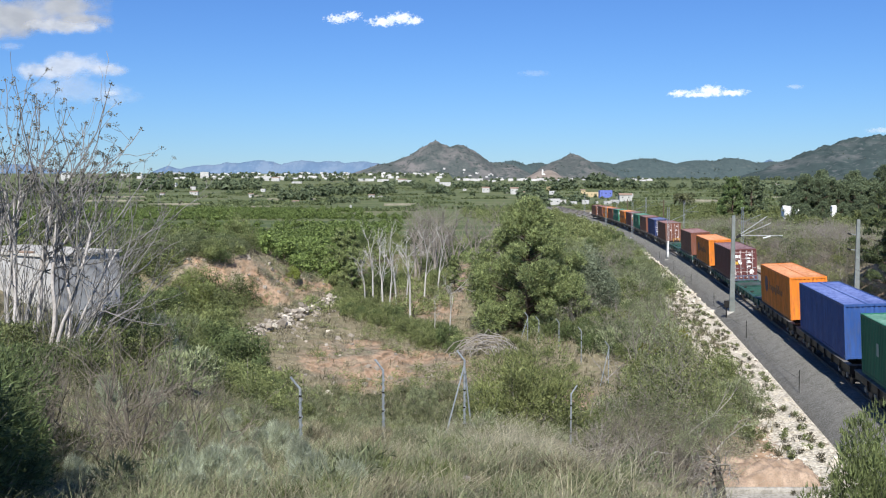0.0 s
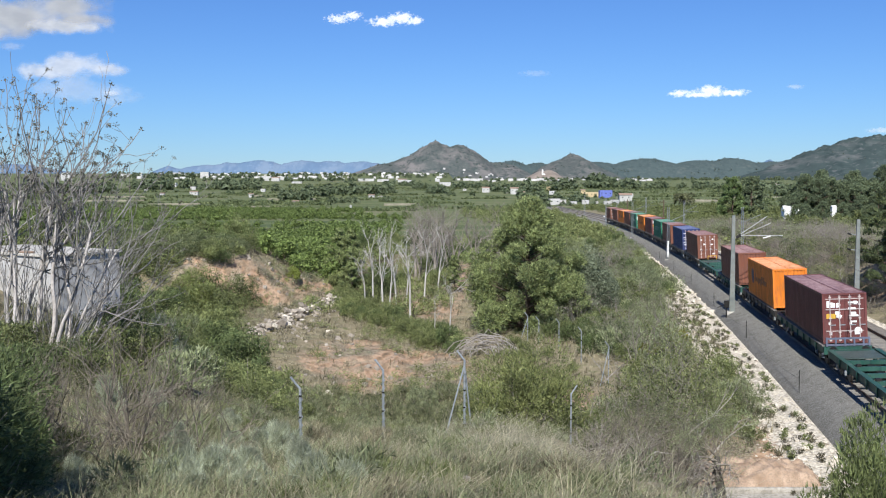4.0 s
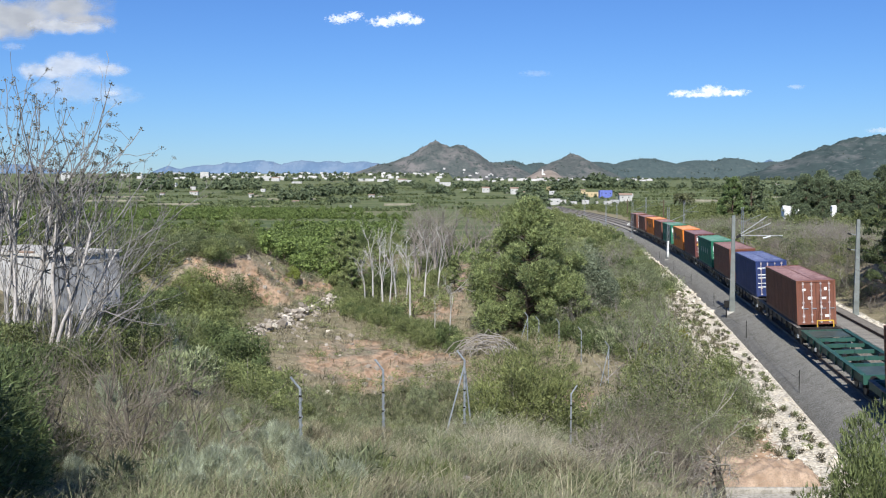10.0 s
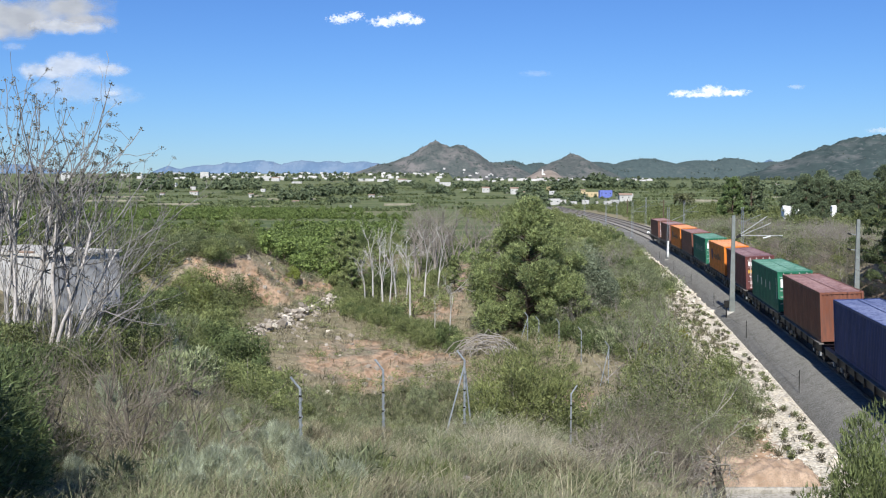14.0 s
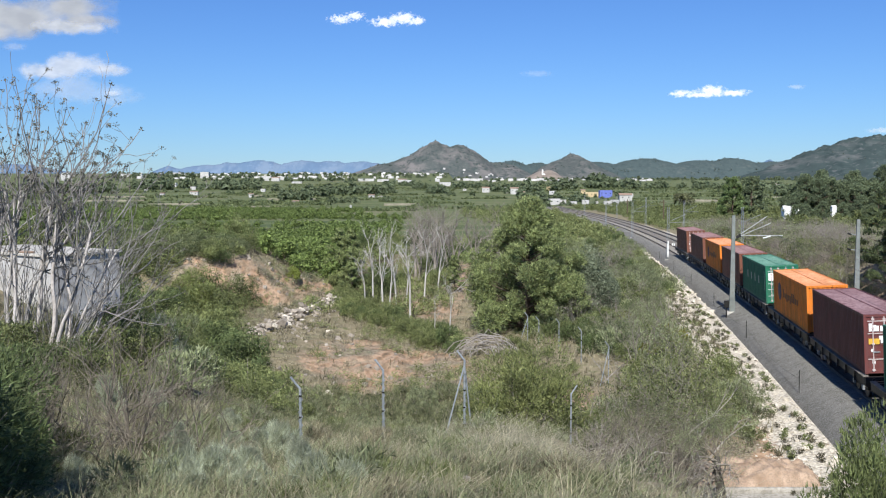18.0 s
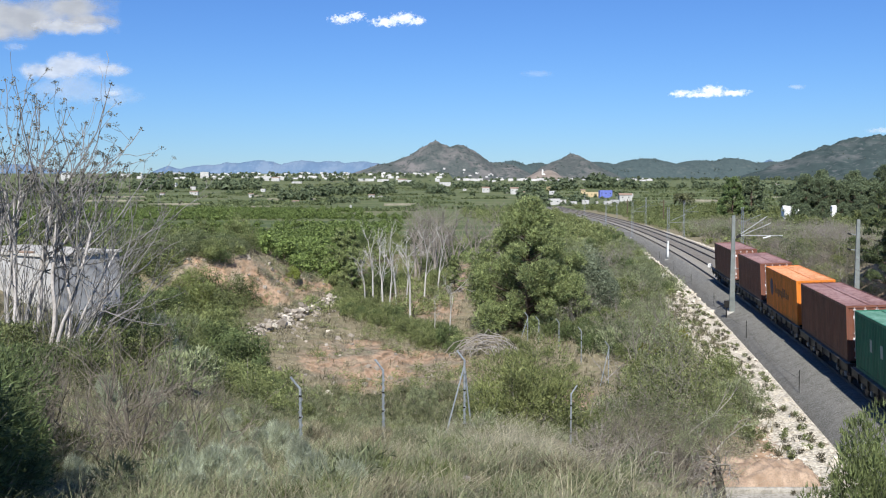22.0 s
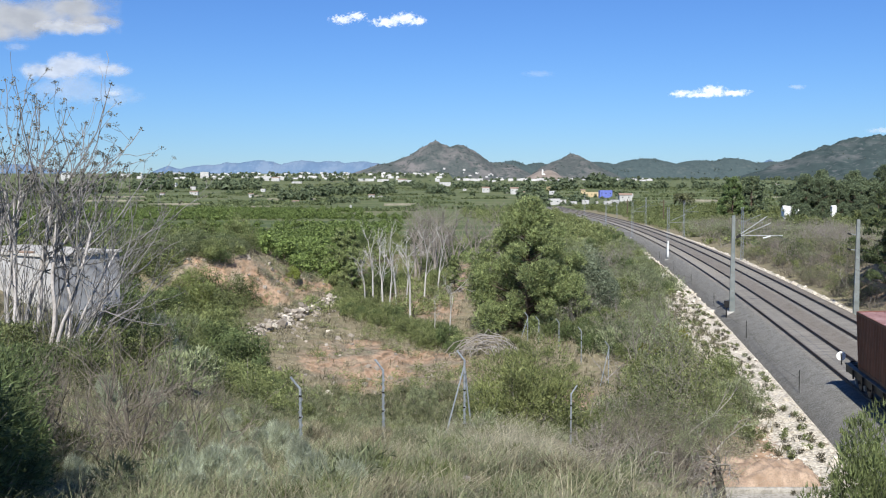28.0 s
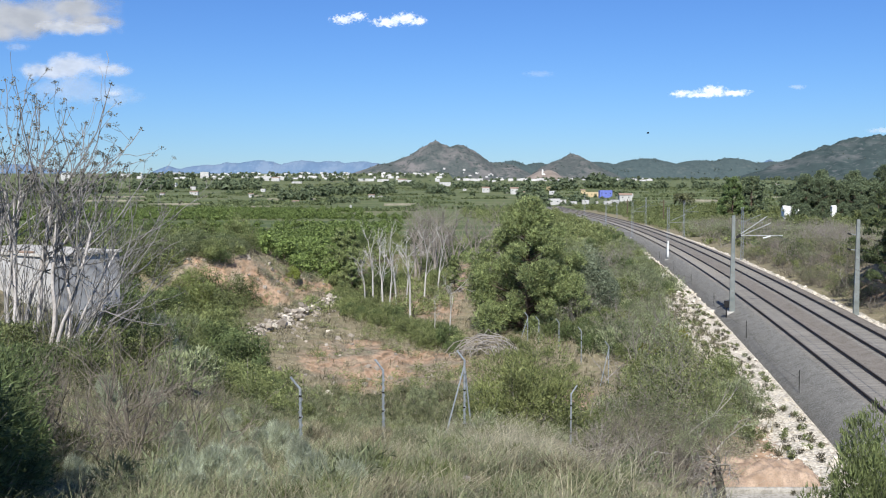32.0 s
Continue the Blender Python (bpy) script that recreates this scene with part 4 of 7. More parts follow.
def shrub(seed, label, leaf, n=900, r=1.0, h=1.6, length=0.13, width=0.05, lobes=11, twigs=14, up=0.3, name="shrub", category="shrub", group="", stem=None, low=0.0):
    rng = rng_of(seed)
    t = thing(name, Matrix.Identity(4), label, category, group)
    p, d, c = lobed(rng, n, r, h, lobes, low)
    part("crown", fast_mesh("crown", *leaves(rng, p, length, width, up, d, 0.75 if width > 0.28 * length else 0.0), leaf), leaf, t)
    segs = []
    for k in range(twigs):
        e = p[rng.integers(0, len(p))] * [1, 1, 1] * rng.uniform(0.8, 1.12)
        b = np.array([rng.normal() * 0.12 * r, rng.normal() * 0.12 * r, -0.15])
        m = (b + e) / 2 + rng.normal(size=3) * 0.12 * r
        segs += [(*b, *m, 0.024 * r, 0.014 * r), (*m, *e, 0.014 * r, 0.005)]
    s = stem or twig_mat
    part("stem", fast_mesh("stem", *tubes(segs, 3), s), s, t)
    return t


def twiggy(seed, label, n=7, size=1.0, depth=3, leaf=None, group="", nleaf=160, name="shrub", spread=0.5, up=0.25, ll=0.11, lw=0.03, wood=None, thick=0.0145):
    """A bare or thinly leaved bush of many fine stems."""
    rng = rng_of(seed)
    t = thing(name, Matrix.Identity(4), label, "shrub", group)
    segs, tips = [], []
    for k in range(n):
        d = np.array([rng.normal() * 0.55, rng.normal() * 0.55, 1.0])
        branchy(rng, (rng.normal() * 0.12 * size, rng.normal() * 0.12 * size, -0.15), d / np.linalg.norm(d), 0.62 * size, thick * size, depth, segs, tips, kink=0.5, spread=spread, up=up, steps=2)
    wood = wood or twig_mat
    part("stem", fast_mesh("stem", *tubes(segs, 3), wood), wood, t)
    if leaf:
        tp = np.array(tips)
        p = np.repeat(tp[:, :3], max(1, nleaf * 4 // max(1, len(tp))), 0)
        p = p + rng.normal(size=p.shape) * 0.13 * size
        part("foliage", fast_mesh("foliage", *leaves(rng, p, ll, lw, 0.5), leaf), leaf, t)
    return t


def pine(seed, label, h=10.0, r=3.6, n=20000, length=0.2, width=0.05, leaf=None, limbs=30, cone=0.75, low=0.06, group="", name="pine_tree", category="tree"):
    """Trunk, tiers of rising limbs, and needle clumps round each limb's outer half."""
    rng = rng_of(seed)
    leaf = leaf or pine_leaf
    t = thing(name, Matrix.Identity(4), label, category, group)
    segs = [(0, 0, -0.3, 0.1 * r * rng.normal() * 0.3, 0, h * 0.5, 0.035 * h * 0.55, 0.018 * h * 0.6)]
    segs.append((*segs[0][3:6], 0, 0, h * 0.93, 0.018 * h * 0.6, 0.02))
    part("trunk", fast_mesh("trunk", *tubes(segs, 8), bark_brown), bark_brown, t)
    cl, lb = [], []
    for k in range(limbs):
        f = (k + rng.uniform(0, 1)) / limbs
        z = h * (low + (0.97 - low) * f)
        reach = r * ((1 - f) ** cone * 0.94 + 0.05) * rng.uniform(0.72, 1.06) * min(1, 0.82 + 1.2 * f)
        an = k * 2.4 + rng.normal() * 0.4
        d = np.array([math.cos(an), math.sin(an), 0.12 + 0.5 * f])
        e = np.array([0, 0, z]) + d * reach
        e[2] = min(e[2], h)
        m = np.array([0, 0, z]) * 0.5 + e * 0.5 - [0, 0, 0.04 * reach]
        lb += [(0, 0, z, *m, 0.012 * h * (1.1 - f), 0.007 * h), (*m, *e, 0.007 * h, 0.01)]
        for q in np.linspace(0.45, 1.08, max(3, int(reach * 2.2))):
            c = np.array([0, 0, z]) * (1 - q) + e * q + rng.normal(size=3) * [0.16, 0.16, 0.1] * reach
            cl.append((*c, (0.22 + 0.16 * rng.random()) * r * 0.5 * (0.75 + 0.25 * q)))
    part("branchwork", fast_mesh("branchwork", *tubes(lb, 5), bark_brown), bark_brown, t)
    cl = np.array(cl)
    k = rng.choice(len(cl), n, p=cl[:, 3] ** 2 / (cl[:, 3] ** 2).sum())
    d = sphere_points(rng, n)
    d[:, 2] = np.abs(d[:, 2]) - 0.3
    p = cl[k, :3] + d * cl[k, 3:4] * rng.uniform(0.5, 1.1, (n, 1)) * [1.15, 1.15, 0.8]
    part("crown", fast_mesh("crown", *leaves(rng, p, length, width, 0.35, d, 0.6), leaf), leaf, t)
    return t


def bushy_pine(seed, label, h, r, n, length, width, leaf, clumps=80, group="", name="pine_tree"):
    """A broad pine whose crown is heaped up of rounded, upswept needle clumps."""
    rng = rng_of(seed)
    t = thing(name, Matrix.Identity(4), label, "tree", group)
    part("trunk", fast_mesh("trunk", *tubes([(0, 0, -0.3, 0.12, 0.05, h * 0.45, 0.024 * h, 0.016 * h), (0.12, 0.05, h * 0.45, 0, 0, h * 0.93, 0.016 * h, 0.02)], 8), bark_brown), bark_brown, t)
    cl, lb = [], []
    for k in range(clumps):
        f = 0.09 + 0.88 * (k + rng.random()) / clumps
        wide = r * min(1.0, (1.02 - f) / 0.5) ** 0.8 * min(1.0, 0.72 + 1.4 * f)
        an, q = k * 2.4 + rng.normal() * 0.5, math.sqrt(rng.uniform(0.06, 1.02))
        c = np.array([math.cos(an) * wide * q, math.sin(an) * wide * q, h * f + rng.normal() * 0.25])
        s = rng.uniform(0.17, 0.29) * r * (0.6 + 0.4 * (1 - f)) * rng.uniform(0.75, 1.15)
        cl.append((*c, s))
        b = np.array([0, 0, max(0.4, c[2] - 0.45 * q * wide)])
        lb += [(*b, *(b * 0.4 + c * 0.6), 0.006 * h, 0.004 * h), (*(b * 0.4 + c * 0.6), *c, 0.004 * h, 0.01)]
    part("branchwork", fast_mesh("branchwork", *tubes(lb, 5), bark_brown), bark_brown, t)
    cl = np.array(cl)
    k = rng.choice(len(cl), n, p=cl[:, 3] ** 2.2 / (cl[:, 3] ** 2.2).sum())
    d = sphere_points(rng, n)
    p = cl[k, :3] + d * cl[k, 3:4] * rng.uniform(0.45, 1.1, (n, 1)) * [1.1, 1.1, 0.9]
    keep = p[:, 2] > 0.1
    p, d = p[keep], d[keep]
    part("crown", fast_mesh("crown", *leaves(rng, p, length, width, 0.5, d, 0.4), leaf), leaf, t)
    return t


def bare_tree(seed, label, h=7.0, r=0.09, depth=4, bark=None, lean=0.1, clear=0.35, buds=None, spread=0.42, group="", name="bare_tree", up=0.35, kink=0.3):
    rng = rng_of(seed)
    t = thing(name, Matrix.Identity(4), label, "tree", group)
    bark = bark or bark_grey
    d = np.array([rng.normal() * lean, rng.normal() * lean, 1.0])
    d /= np.linalg.norm(d)
    top = d * h * clear
    part("trunk", fast_mesh("trunk", *tubes([(0, 0, -0.3, *(top * 0.5), r, r * 0.85), (*(top * 0.5), *top, r * 0.85, r * 0.7)], 7), bark), bark, t)
    segs, tips = [], []
    ln = h * (1 - clear) * 0.42
    branchy(rng, top, d, ln, r * 0.68, depth, segs, tips, kink, (2, 3), spread, 0.68, up)
    branchy(rng, top * 0.8, (d + [0.35, 0.2, 0]) / 1.1, ln * 0.8, r * 0.45, depth - 1, segs, tips, kink, (2, 3), spread, 0.68, up)
    part("branchwork", fast_mesh("branchwork", *tubes(segs, 3), bark), bark, t)
    if buds:
        tp = np.array(tips)
        p = np.repeat(tp[:, :3], 5, 0) + rng.normal(size=(len(tp) * 5, 3)) * 0.07
        tagged(part("seed_tuft", fast_mesh("seed_tuft", *leaves(rng, p, 0.15, 0.05, 0.2), buds), buds, t), kind="stuff")
    return t


def place(x, y, size=1.0, turn=0.0, sink=0.1, tall=1.0):
    return Matrix.Translation((x, y, gz(x, y) - sink * size)) @ Matrix.Rotation(turn, 4, "Z") @ Matrix.Diagonal((size, size, size * tall, 1))


def exact_copy(ob, m):
    """A copy whose size is that of m alone."""
    return copy_thing(ob, m @ Matrix.Diagonal((*(1 / s for s in ob.matrix_basis.to_scale()), 1)))


def sow(models, spots, seed=0, lo=0.75, hi=1.3, tall=(0.85, 1.2), exact=False):
    """One plant at each spot (x, y, size), from the models in turn; the models themselves take the first spots."""
    r = random.Random(seed)
    for k, (x, y, size) in enumerate(spots):
        m = place(x, y, size * r.uniform(lo, hi), r.uniform(0, 6.28), 0.08, r.uniform(*tall))
        if k < len(models):
            models[k].matrix_basis = m
        else:
            (exact_copy if exact else copy_thing)(models[r.randrange(len(models))], m)


def scatter(seed, n, x0, x1, y0, y1, keep, gap=1.4, size=1.0):
    """Random spots in a plot where keep(x, y) holds, no two nearer than gap."""
    r = random.Random(seed)
    out, cells = [], {}
    for _ in range(n * 12):
        x, y = r.uniform(x0, x1), r.uniform(y0, y1)
        c = (int(x // gap), int(y // gap))
        if not keep(x, y) or any((x - a) ** 2 + (y - b) ** 2 < gap * gap for i in (-1, 0, 1) for j in (-1, 0, 1) for a, b in cells.get((c[0] + i, c[1] + j), ())):
            continue
        cells.setdefault(c, []).append((x, y))
        out.append((x, y, size))
        if len(out) >= n:
            break
    return out


def offs(x, y):
    return float(line_offset(np.array([float(x)]), np.array([float(y)]))[0][0])


# grass on the hillside
def grass(name, seed, spots, h, w, material, label, lean=0.35, tuft=14, thin=0.25):
    rng = rng_of(seed)
    xy = np.asarray(spots)[:, :2]
    base = np.repeat(xy, tuft, 0) + rng.normal(size=(len(xy) * tuft, 2)) * 0.09
    m = len(base)
    p = np.concatenate([base, ground_z(base[:, 0], base[:, 1])[:, None] - 0.03], 1)
    hh = h * rng.uniform(0.45, 1.25, (m, 1)) * np.repeat(rng.uniform(0.6, 1.2, (len(xy), 1)), tuft, 0)
    way = rng.normal(size=(m, 3)) * [1, 1, 0]
    way[:, 0] += 0.5
    side = np.cross(way, [0, 0, 1.0])
    side /= np.linalg.norm(side, axis=1, keepdims=True) + 1e-9
    a = p + way * lean * hh * 0.3 + [0, 0, 1] * hh * 0.6
    b = p + way * lean * hh * 1.0 + [0, 0, 1] * hh
    s = side * w * 0.5
    vs = np.stack([p - s, p + s, a + s * 0.8, a - s * 0.8, b + s * thin, b - s * thin], 1).reshape(-1, 3)
    k = (np.arange(m) * 6)[:, None]
    fs = np.concatenate([k + [[0, 1, 2, 3]], k + [[3, 2, 4, 5]]])
    return tagged(new(name, fast_mesh(name, vs, fs, material)), label, "grass", kind="stuff")


rg = rng_of(71)
q = np.stack([rg.uniform(-17, 9, 19000), 9.5 + 40 * rg.uniform(0, 1, 19000) ** 1.3], 1)
dens = fbm(q[:, 0] * 0.45, q[:, 1] * 0.45, 13)
q = q[(np.abs(q[:, 0]) < 2 + q[:, 1] * 0.47) & (dens > 0.33) & (q[:, 0] < 2.8)]
third = len(q) // 3
grass("dry_grass", 72, q[:third], 0.42, 0.011, straw, "long dry straw-coloured grass tufts", tuft=14, lean=0.75)
grass("green_grass", 73, q[third:2 * third], 0.36, 0.012, grey_leaf, "short grey-green grass among the straw", tuft=12, lean=0.6)
grass("fine_grass", 75, q[2 * third:], 0.5, 0.009, olive_straw, "fine olive-tinted grass stalks on the slope", tuft=10, lean=0.9)
blond = leaf_mat("blond_grass_blades", (0.24, 0.22, 0.148), (0.47, 0.435, 0.315), 0.35)
q = np.stack([rg.normal(1.9, 1.1, 700), rg.normal(27.0, 4.0, 700)], 1)
q = q[(q[:, 1] > 17) & (q[:, 0] > -1) & (q[:, 0] < 3.6)]
grass("blond_grass", 76, q, 0.62, 0.01, blond, "long blond wind-combed grass at the lip of the slope", tuft=12, lean=1.0)
q = np.stack([rg.uniform(-8, 6, 1700), rg.uniform(11, 36, 1700)], 1)
q = q[(fbm(q[:, 0] * 0.6, q[:, 1] * 0.35, 44) > 0.52) & (np.abs(q[:, 0]) < 1 + q[:, 1] * 0.45)]
grass("pale_grass", 77, q, 0.46, 0.01, blond, "pale dead grass in patches on the slope", tuft=11, lean=0.8)
q = np.stack([rg.uniform(-40, 26, 9000), rg.uniform(44, 135, 9000)], 1)
o_, _, _ = line_offset(q[:, 0], q[:, 1])
earthy = np.exp(-(((q[:, 0] + 3.6 + 0.3 * (q[:, 1] - 70)) / 6.6) ** 2 + ((q[:, 1] - 70) / 11) ** 2) ** 2)
q = q[(o_ < -5.5) & (earthy < 0.3 + 0.8 * rg.random(len(q)) ** 2)]
grass("scrub_grass", 74, q, 0.6, 0.035, straw, "dry grass between the shrubs", tuft=7, lean=0.7)


# ---- planting plan ----
def broom_at(k):
    return shrub(200 + k, "grey-green wispy broom shrub on dry ground", grey_leaf, n=3000, r=1.2, h=1.5, length=0.14, width=0.024, lobes=18, twigs=36, up=0.9, group="broom shrubs in the scrub", name="broom_shrub")


def mastic_at(k):
    return shrub(210 + k, "dense dark green mastic shrub on the slope", dark_leaf, n=4200, r=1.25, h=1.7, length=0.085, width=0.038, lobes=22, twigs=10, group="dark green shrubs in the scrub", name="mastic_shrub")


def olive_at(k):
    return shrub(220 + k, "olive-green leafy shrub on the slope", olive_leaf, n=4000, r=1.2, h=1.7, length=0.09, width=0.036, lobes=20, twigs=12, group="olive-green shrubs in the scrub", name="leafy_shrub")


broom = [broom_at(k) for k in range(4)]
dark = [mastic_at(k) for k in range(4)]
olive = [olive_at(k) for k in range(4)]
bare = [twiggy(230 + k, "leafless grey-brown twiggy shrub", n=6, size=1.1, depth=3, leaf=grey_leaf if k % 2 else None, group="twiggy shrubs in the scrub", nleaf=120, name="twiggy_shrub", wood=brown_twigs if k % 2 else None) for k in range(3)]
gorse = [shrub(240 + k, "yellow-flowering gorse shrub among the scrub", yellow_leaf if k else olive_leaf, n=1300, r=0.8, h=1.1, length=0.12, width=0.045, lobes=9, group="gorse shrubs in the scrub", name="gorse_shrub") for k in range(2)]


def scrub_right(x, y):
    return -60 < offs(x, y) < (-8.3 if 59 < y < 104 else -6.5 if y > 47 else -7.2) and x > 7.0 + 0.02 * (y - 60) and not (9.5 < x < 17 and 36 < y < 47.5) and not (5 < x < 11.3 and 53 < y < 80)


def left_slope(x, y):
    return x < -8.8 - 0.4 * max(0, y - 58) and x > -0.42 * y - 6


def far_bank(x, y):
    return x < -19.5 - 0.15 * (y - 100) and x > -0.44 * y - 5


def behind_ravine(x, y):
    return -13 + 0.05 * (y - 104) < x < 8 and (abs(x - 0.0215 * y) > 1.5 or y > 145)


hedge = []
for k in range(60):
    f = 0.88 * k / 59
    hedge.append((-8.7 + 10.5 * f + random.uniform(-1.2, 1.2), 93 - 20.5 * f + 3.0 * math.sin(f * 3.1) + random.uniform(-1.4, 1.6), 0.85 - 0.35 * max(0, f - 0.5)))
random.shuffle(hedge)
sow(broom, scatter(1, 115, 7, 34, 44, 170, scrub_right, 1.7, 1.25) + scatter(21, 22, -32, -9, 50, 92, left_slope, 2.6, 1.1) + scatter(31, 12, 28, 90, 70, 230, lambda x, y: 15 < offs(x, y) < 36, 2.4, 1.4), 1)
sow(bare, scatter(2, 60, 6, 34, 44, 140, lambda x, y: scrub_right(x, y) and offs(x, y) < -8.6, 1.9, 1.4) + scatter(32, 270, 24, 90, 60, 230, lambda x, y: 9.9 < offs(x, y) < 30, 1.4, 1.45), 2)
sow(olive, scatter(3, 80, 8, 36, 50, 180, scrub_right, 2.3, 1.2) + hedge[:42] + scatter(23, 60, -38, -9, 50, 94, left_slope, 2.2, 1.35) + [(-9.2, 49.0, 1.1), (-10.8, 50.5, 1.2), (-12.6, 51.0, 1.2), (-11.4, 46.0, 1.0), (-13.6, 47.5, 1.1), (-9.4, 44.6, 0.9), (-11.0, 43.4, 0.9), (-13.0, 42.0, 1.0), (-14.6, 50.0, 1.2), (-8.0, 50.8, 0.8)] + scatter(8, 60, -46, -19, 88, 122, far_bank, 2.0, 1.5)
    + scatter(9, 24, -13, 8, 104, 190, behind_ravine, 2.6, 1.3) + scatter(33, 30, 28, 90, 70, 230, lambda x, y: 12.5 < offs(x, y) < 36, 2.8, 1.35), 3)
sow(dark, scatter(4, 46, 8, 36, 54, 230, scrub_right, 3.2, 1.0) + hedge[42:] + scatter(24, 48, -34, -9, 50, 94, left_slope, 2.3, 1.35) + scatter(28, 44, -46, -19, 88, 122, far_bank, 2.2, 1.45) + scatter(29, 24, -13, 8, 104, 190, behind_ravine, 2.8, 1.3), 4)
for x, y, size in [(11.9, 72.0, 0.9), (10.9, 75.6, 0.9), (9.8, 78.6, 1.0), (8.6, 81.0, 0.9), (12.2, 67.5, 0.9), (12.6, 63.6, 0.8), (7.4, 71.0, 0.5), (6.0, 73.4, 0.6), (8.4, 65.6, 0.45), (5.2, 76.4, 0.7), (4.4, 72.0, 0.5), (8.8, 60.8, 0.45), (7.2, 62.6, 0.5), (5.6, 64.4, 0.45), (-9.0, 97.6, 1.3), (-8.6, 95.0, 1.2), (-9.9, 101.5, 1.2), (-8.6, 98.5, 1.3), (-9.9, 103.0, 1.5), (-7.8, 94.0, 1.1), (-10.4, 106.0, 1.5), (-8.0, 104.0, 1.5), (-6.8, 100.5, 1.2), (-8.3, 91.5, 0.8)]:
    exact_copy(olive[int(x * 7) % 4], place(x, y, size, x * 5))
bank_brush = [twiggy(245 + k, "dense brown leafless brush on the far bank of the line", n=14, size=1.25, depth=3, thick=0.022, leaf=(None, olive_leaf, olive_straw)[k], group="brown brush beyond the line", nleaf=420, name="brushwood_shrub", wood=brown_twigs, ll=0.09, lw=0.03) for k in range(3)]
sow(bank_brush, scatter(34, 190, 24, 64, 60, 160, lambda x, y: 9.1 < offs(x, y) < 19 and not (92 < y < 108 and offs(x, y) > 11), 1.15), 35, 0.7, 1.25, (0.7, 1.15), True)
sow(gorse, scatter(5, 40, 9, 30, 44, 120, scrub_right, 2.5, 0.95), 5)


for k, (x, y, size) in enumerate([(10.6, 71.5, 1.0), (11.4, 74.6, 1.1), (12.6, 71.0, 1.0), (10.0, 77.0, 1.1), (13.2, 76.0, 1.1), (9.2, 80.0, 1.1), (11.6, 79.0, 1.2), (12.0, 68.4, 0.8)]):
    exact_copy(dark[k % len(dark)], place(x, y, size, k * 2.2))


def merged(name, label, category, model_arrays, spots, material, seed, tall=(0.85, 1.15)):
    """Many far plants as one mesh, each a turned and scaled copy of a small model."""
    rng = rng_of(seed)
    vs, fs, k = [], [], 0
    z = ground_z(np.array([s[0] for s in spots]), np.array([s[1] for s in spots]))
    for (x, y, size), zz in zip(spots, z):
        v, f = model_arrays[rng.integers(0, len(model_arrays))]
        a = rng.uniform(0, 6.28)
        c, s = math.cos(a) * size, math.sin(a) * size
        vs.append(np.stack([v[:, 0] * c - v[:, 1] * s + x, v[:, 0] * s + v[:, 1] * c + y, v[:, 2] * size * rng.uniform(*tall) + zz], 1))
        fs.append(f + k)
        k += len(v)
    return tagged(new(name, fast_mesh(name, np.concatenate(vs), np.concatenate(fs), material)), label, category, kind="stuff")


def far_model(seed, n, r, h, length, lobes=8, low=0.0, thin=0.6):
    rng = rng_of(seed)
    p, d, _ = lobed(rng, n, r, h, lobes, low)
    return leaves(rng, p, length, length * thin, 0.3, d, 0.75 if thin >= 0.4 else 0.0)


low_scrub = [far_model(250 + k, 300, 1.0, 1.1, 0.26, 9, thin=0.2) for k in range(3)]
wayside = scatter(60, 420, 8, 60, 170, 430, lambda x, y: -4 - 0.1 * (y - 100) - 12 < offs(x, y) < -6.5 or 9.5 < offs(x, y) < 22, 1.8, 1.5)
merged("wayside_scrub", "grey-green scrub along the railway in the distance", "scrub", [far_model(256 + k, 230, 1.3, 1.3, 0.28, 10, thin=0.4) for k in range(3)], wayside, olive_leaf, 61)
merged("scrub_cover", "low grey-green scrub filling the ground between shrubs", "scrub", low_scrub, scatter(40, 800, 6, 36, 42, 190, scrub_right, 0.95), grey_leaf, 42)
merged("leafy_cover", "low green undergrowth on the slopes", "undergrowth", low_scrub, scatter(43, 200, -36, -8, 48, 96, left_slope, 1.4, 1.3) + scatter(44, 110, -55, -19, 97, 124, far_bank, 1.7, 1.3) + scatter(45, 170, -13, 9, 92, 190, behind_ravine, 1.7, 1.2)
       + scatter(46, 120, 7, 36, 50, 200, scrub_right, 1.8), olive_leaf, 47)
tuft_small = [far_model(255 + k, 90, 0.42, 0.42, 0.13, 5, thin=0.14) for k in range(3)]
dry_tuft = [far_model(265 + k, 80, 0.6, 0.5, 0.24, 6, thin=0.09) for k in range(3)]
weed_mat = leaf_mat("dry_brown_weeds", (0.09, 0.082, 0.05), (0.18, 0.16, 0.105), 0.3)
merged("earth_tufts", "small dry tufts on the bare ochre earth", "tufts", dry_tuft, scatter(48, 230, -26, 8, 56, 106, lambda x, y: (y < 86 or x < -10) and abs(x + 15.0 - 0.2 * (y - 79)) > 1.3 and fbm(np.array([x * 0.3]), np.array([y * 0.3]), 33)[0] > 0.47, 0.45, 1.1), straw, 49, (0.5, 1.3))
merged("earth_scrub", "low brown-green scrub creeping over the ochre earth", "scrub", tuft_small, scatter(148, 400, -26, 8, 56, 106, lambda x, y: (y < 86 or x < -10) and abs(x + 15.0 - 0.2 * (y - 79)) > 1.3 and fbm(np.array([x * 0.22]), np.array([y * 0.22]), 37)[0] > 0.5, 0.45, 1.6), olive_leaf, 149, (0.5, 1.4))
rubble_tuft = [far_model(275 + k, 130, 0.36, 0.36, 0.11, 5, thin=0.32) for k in range(3)]
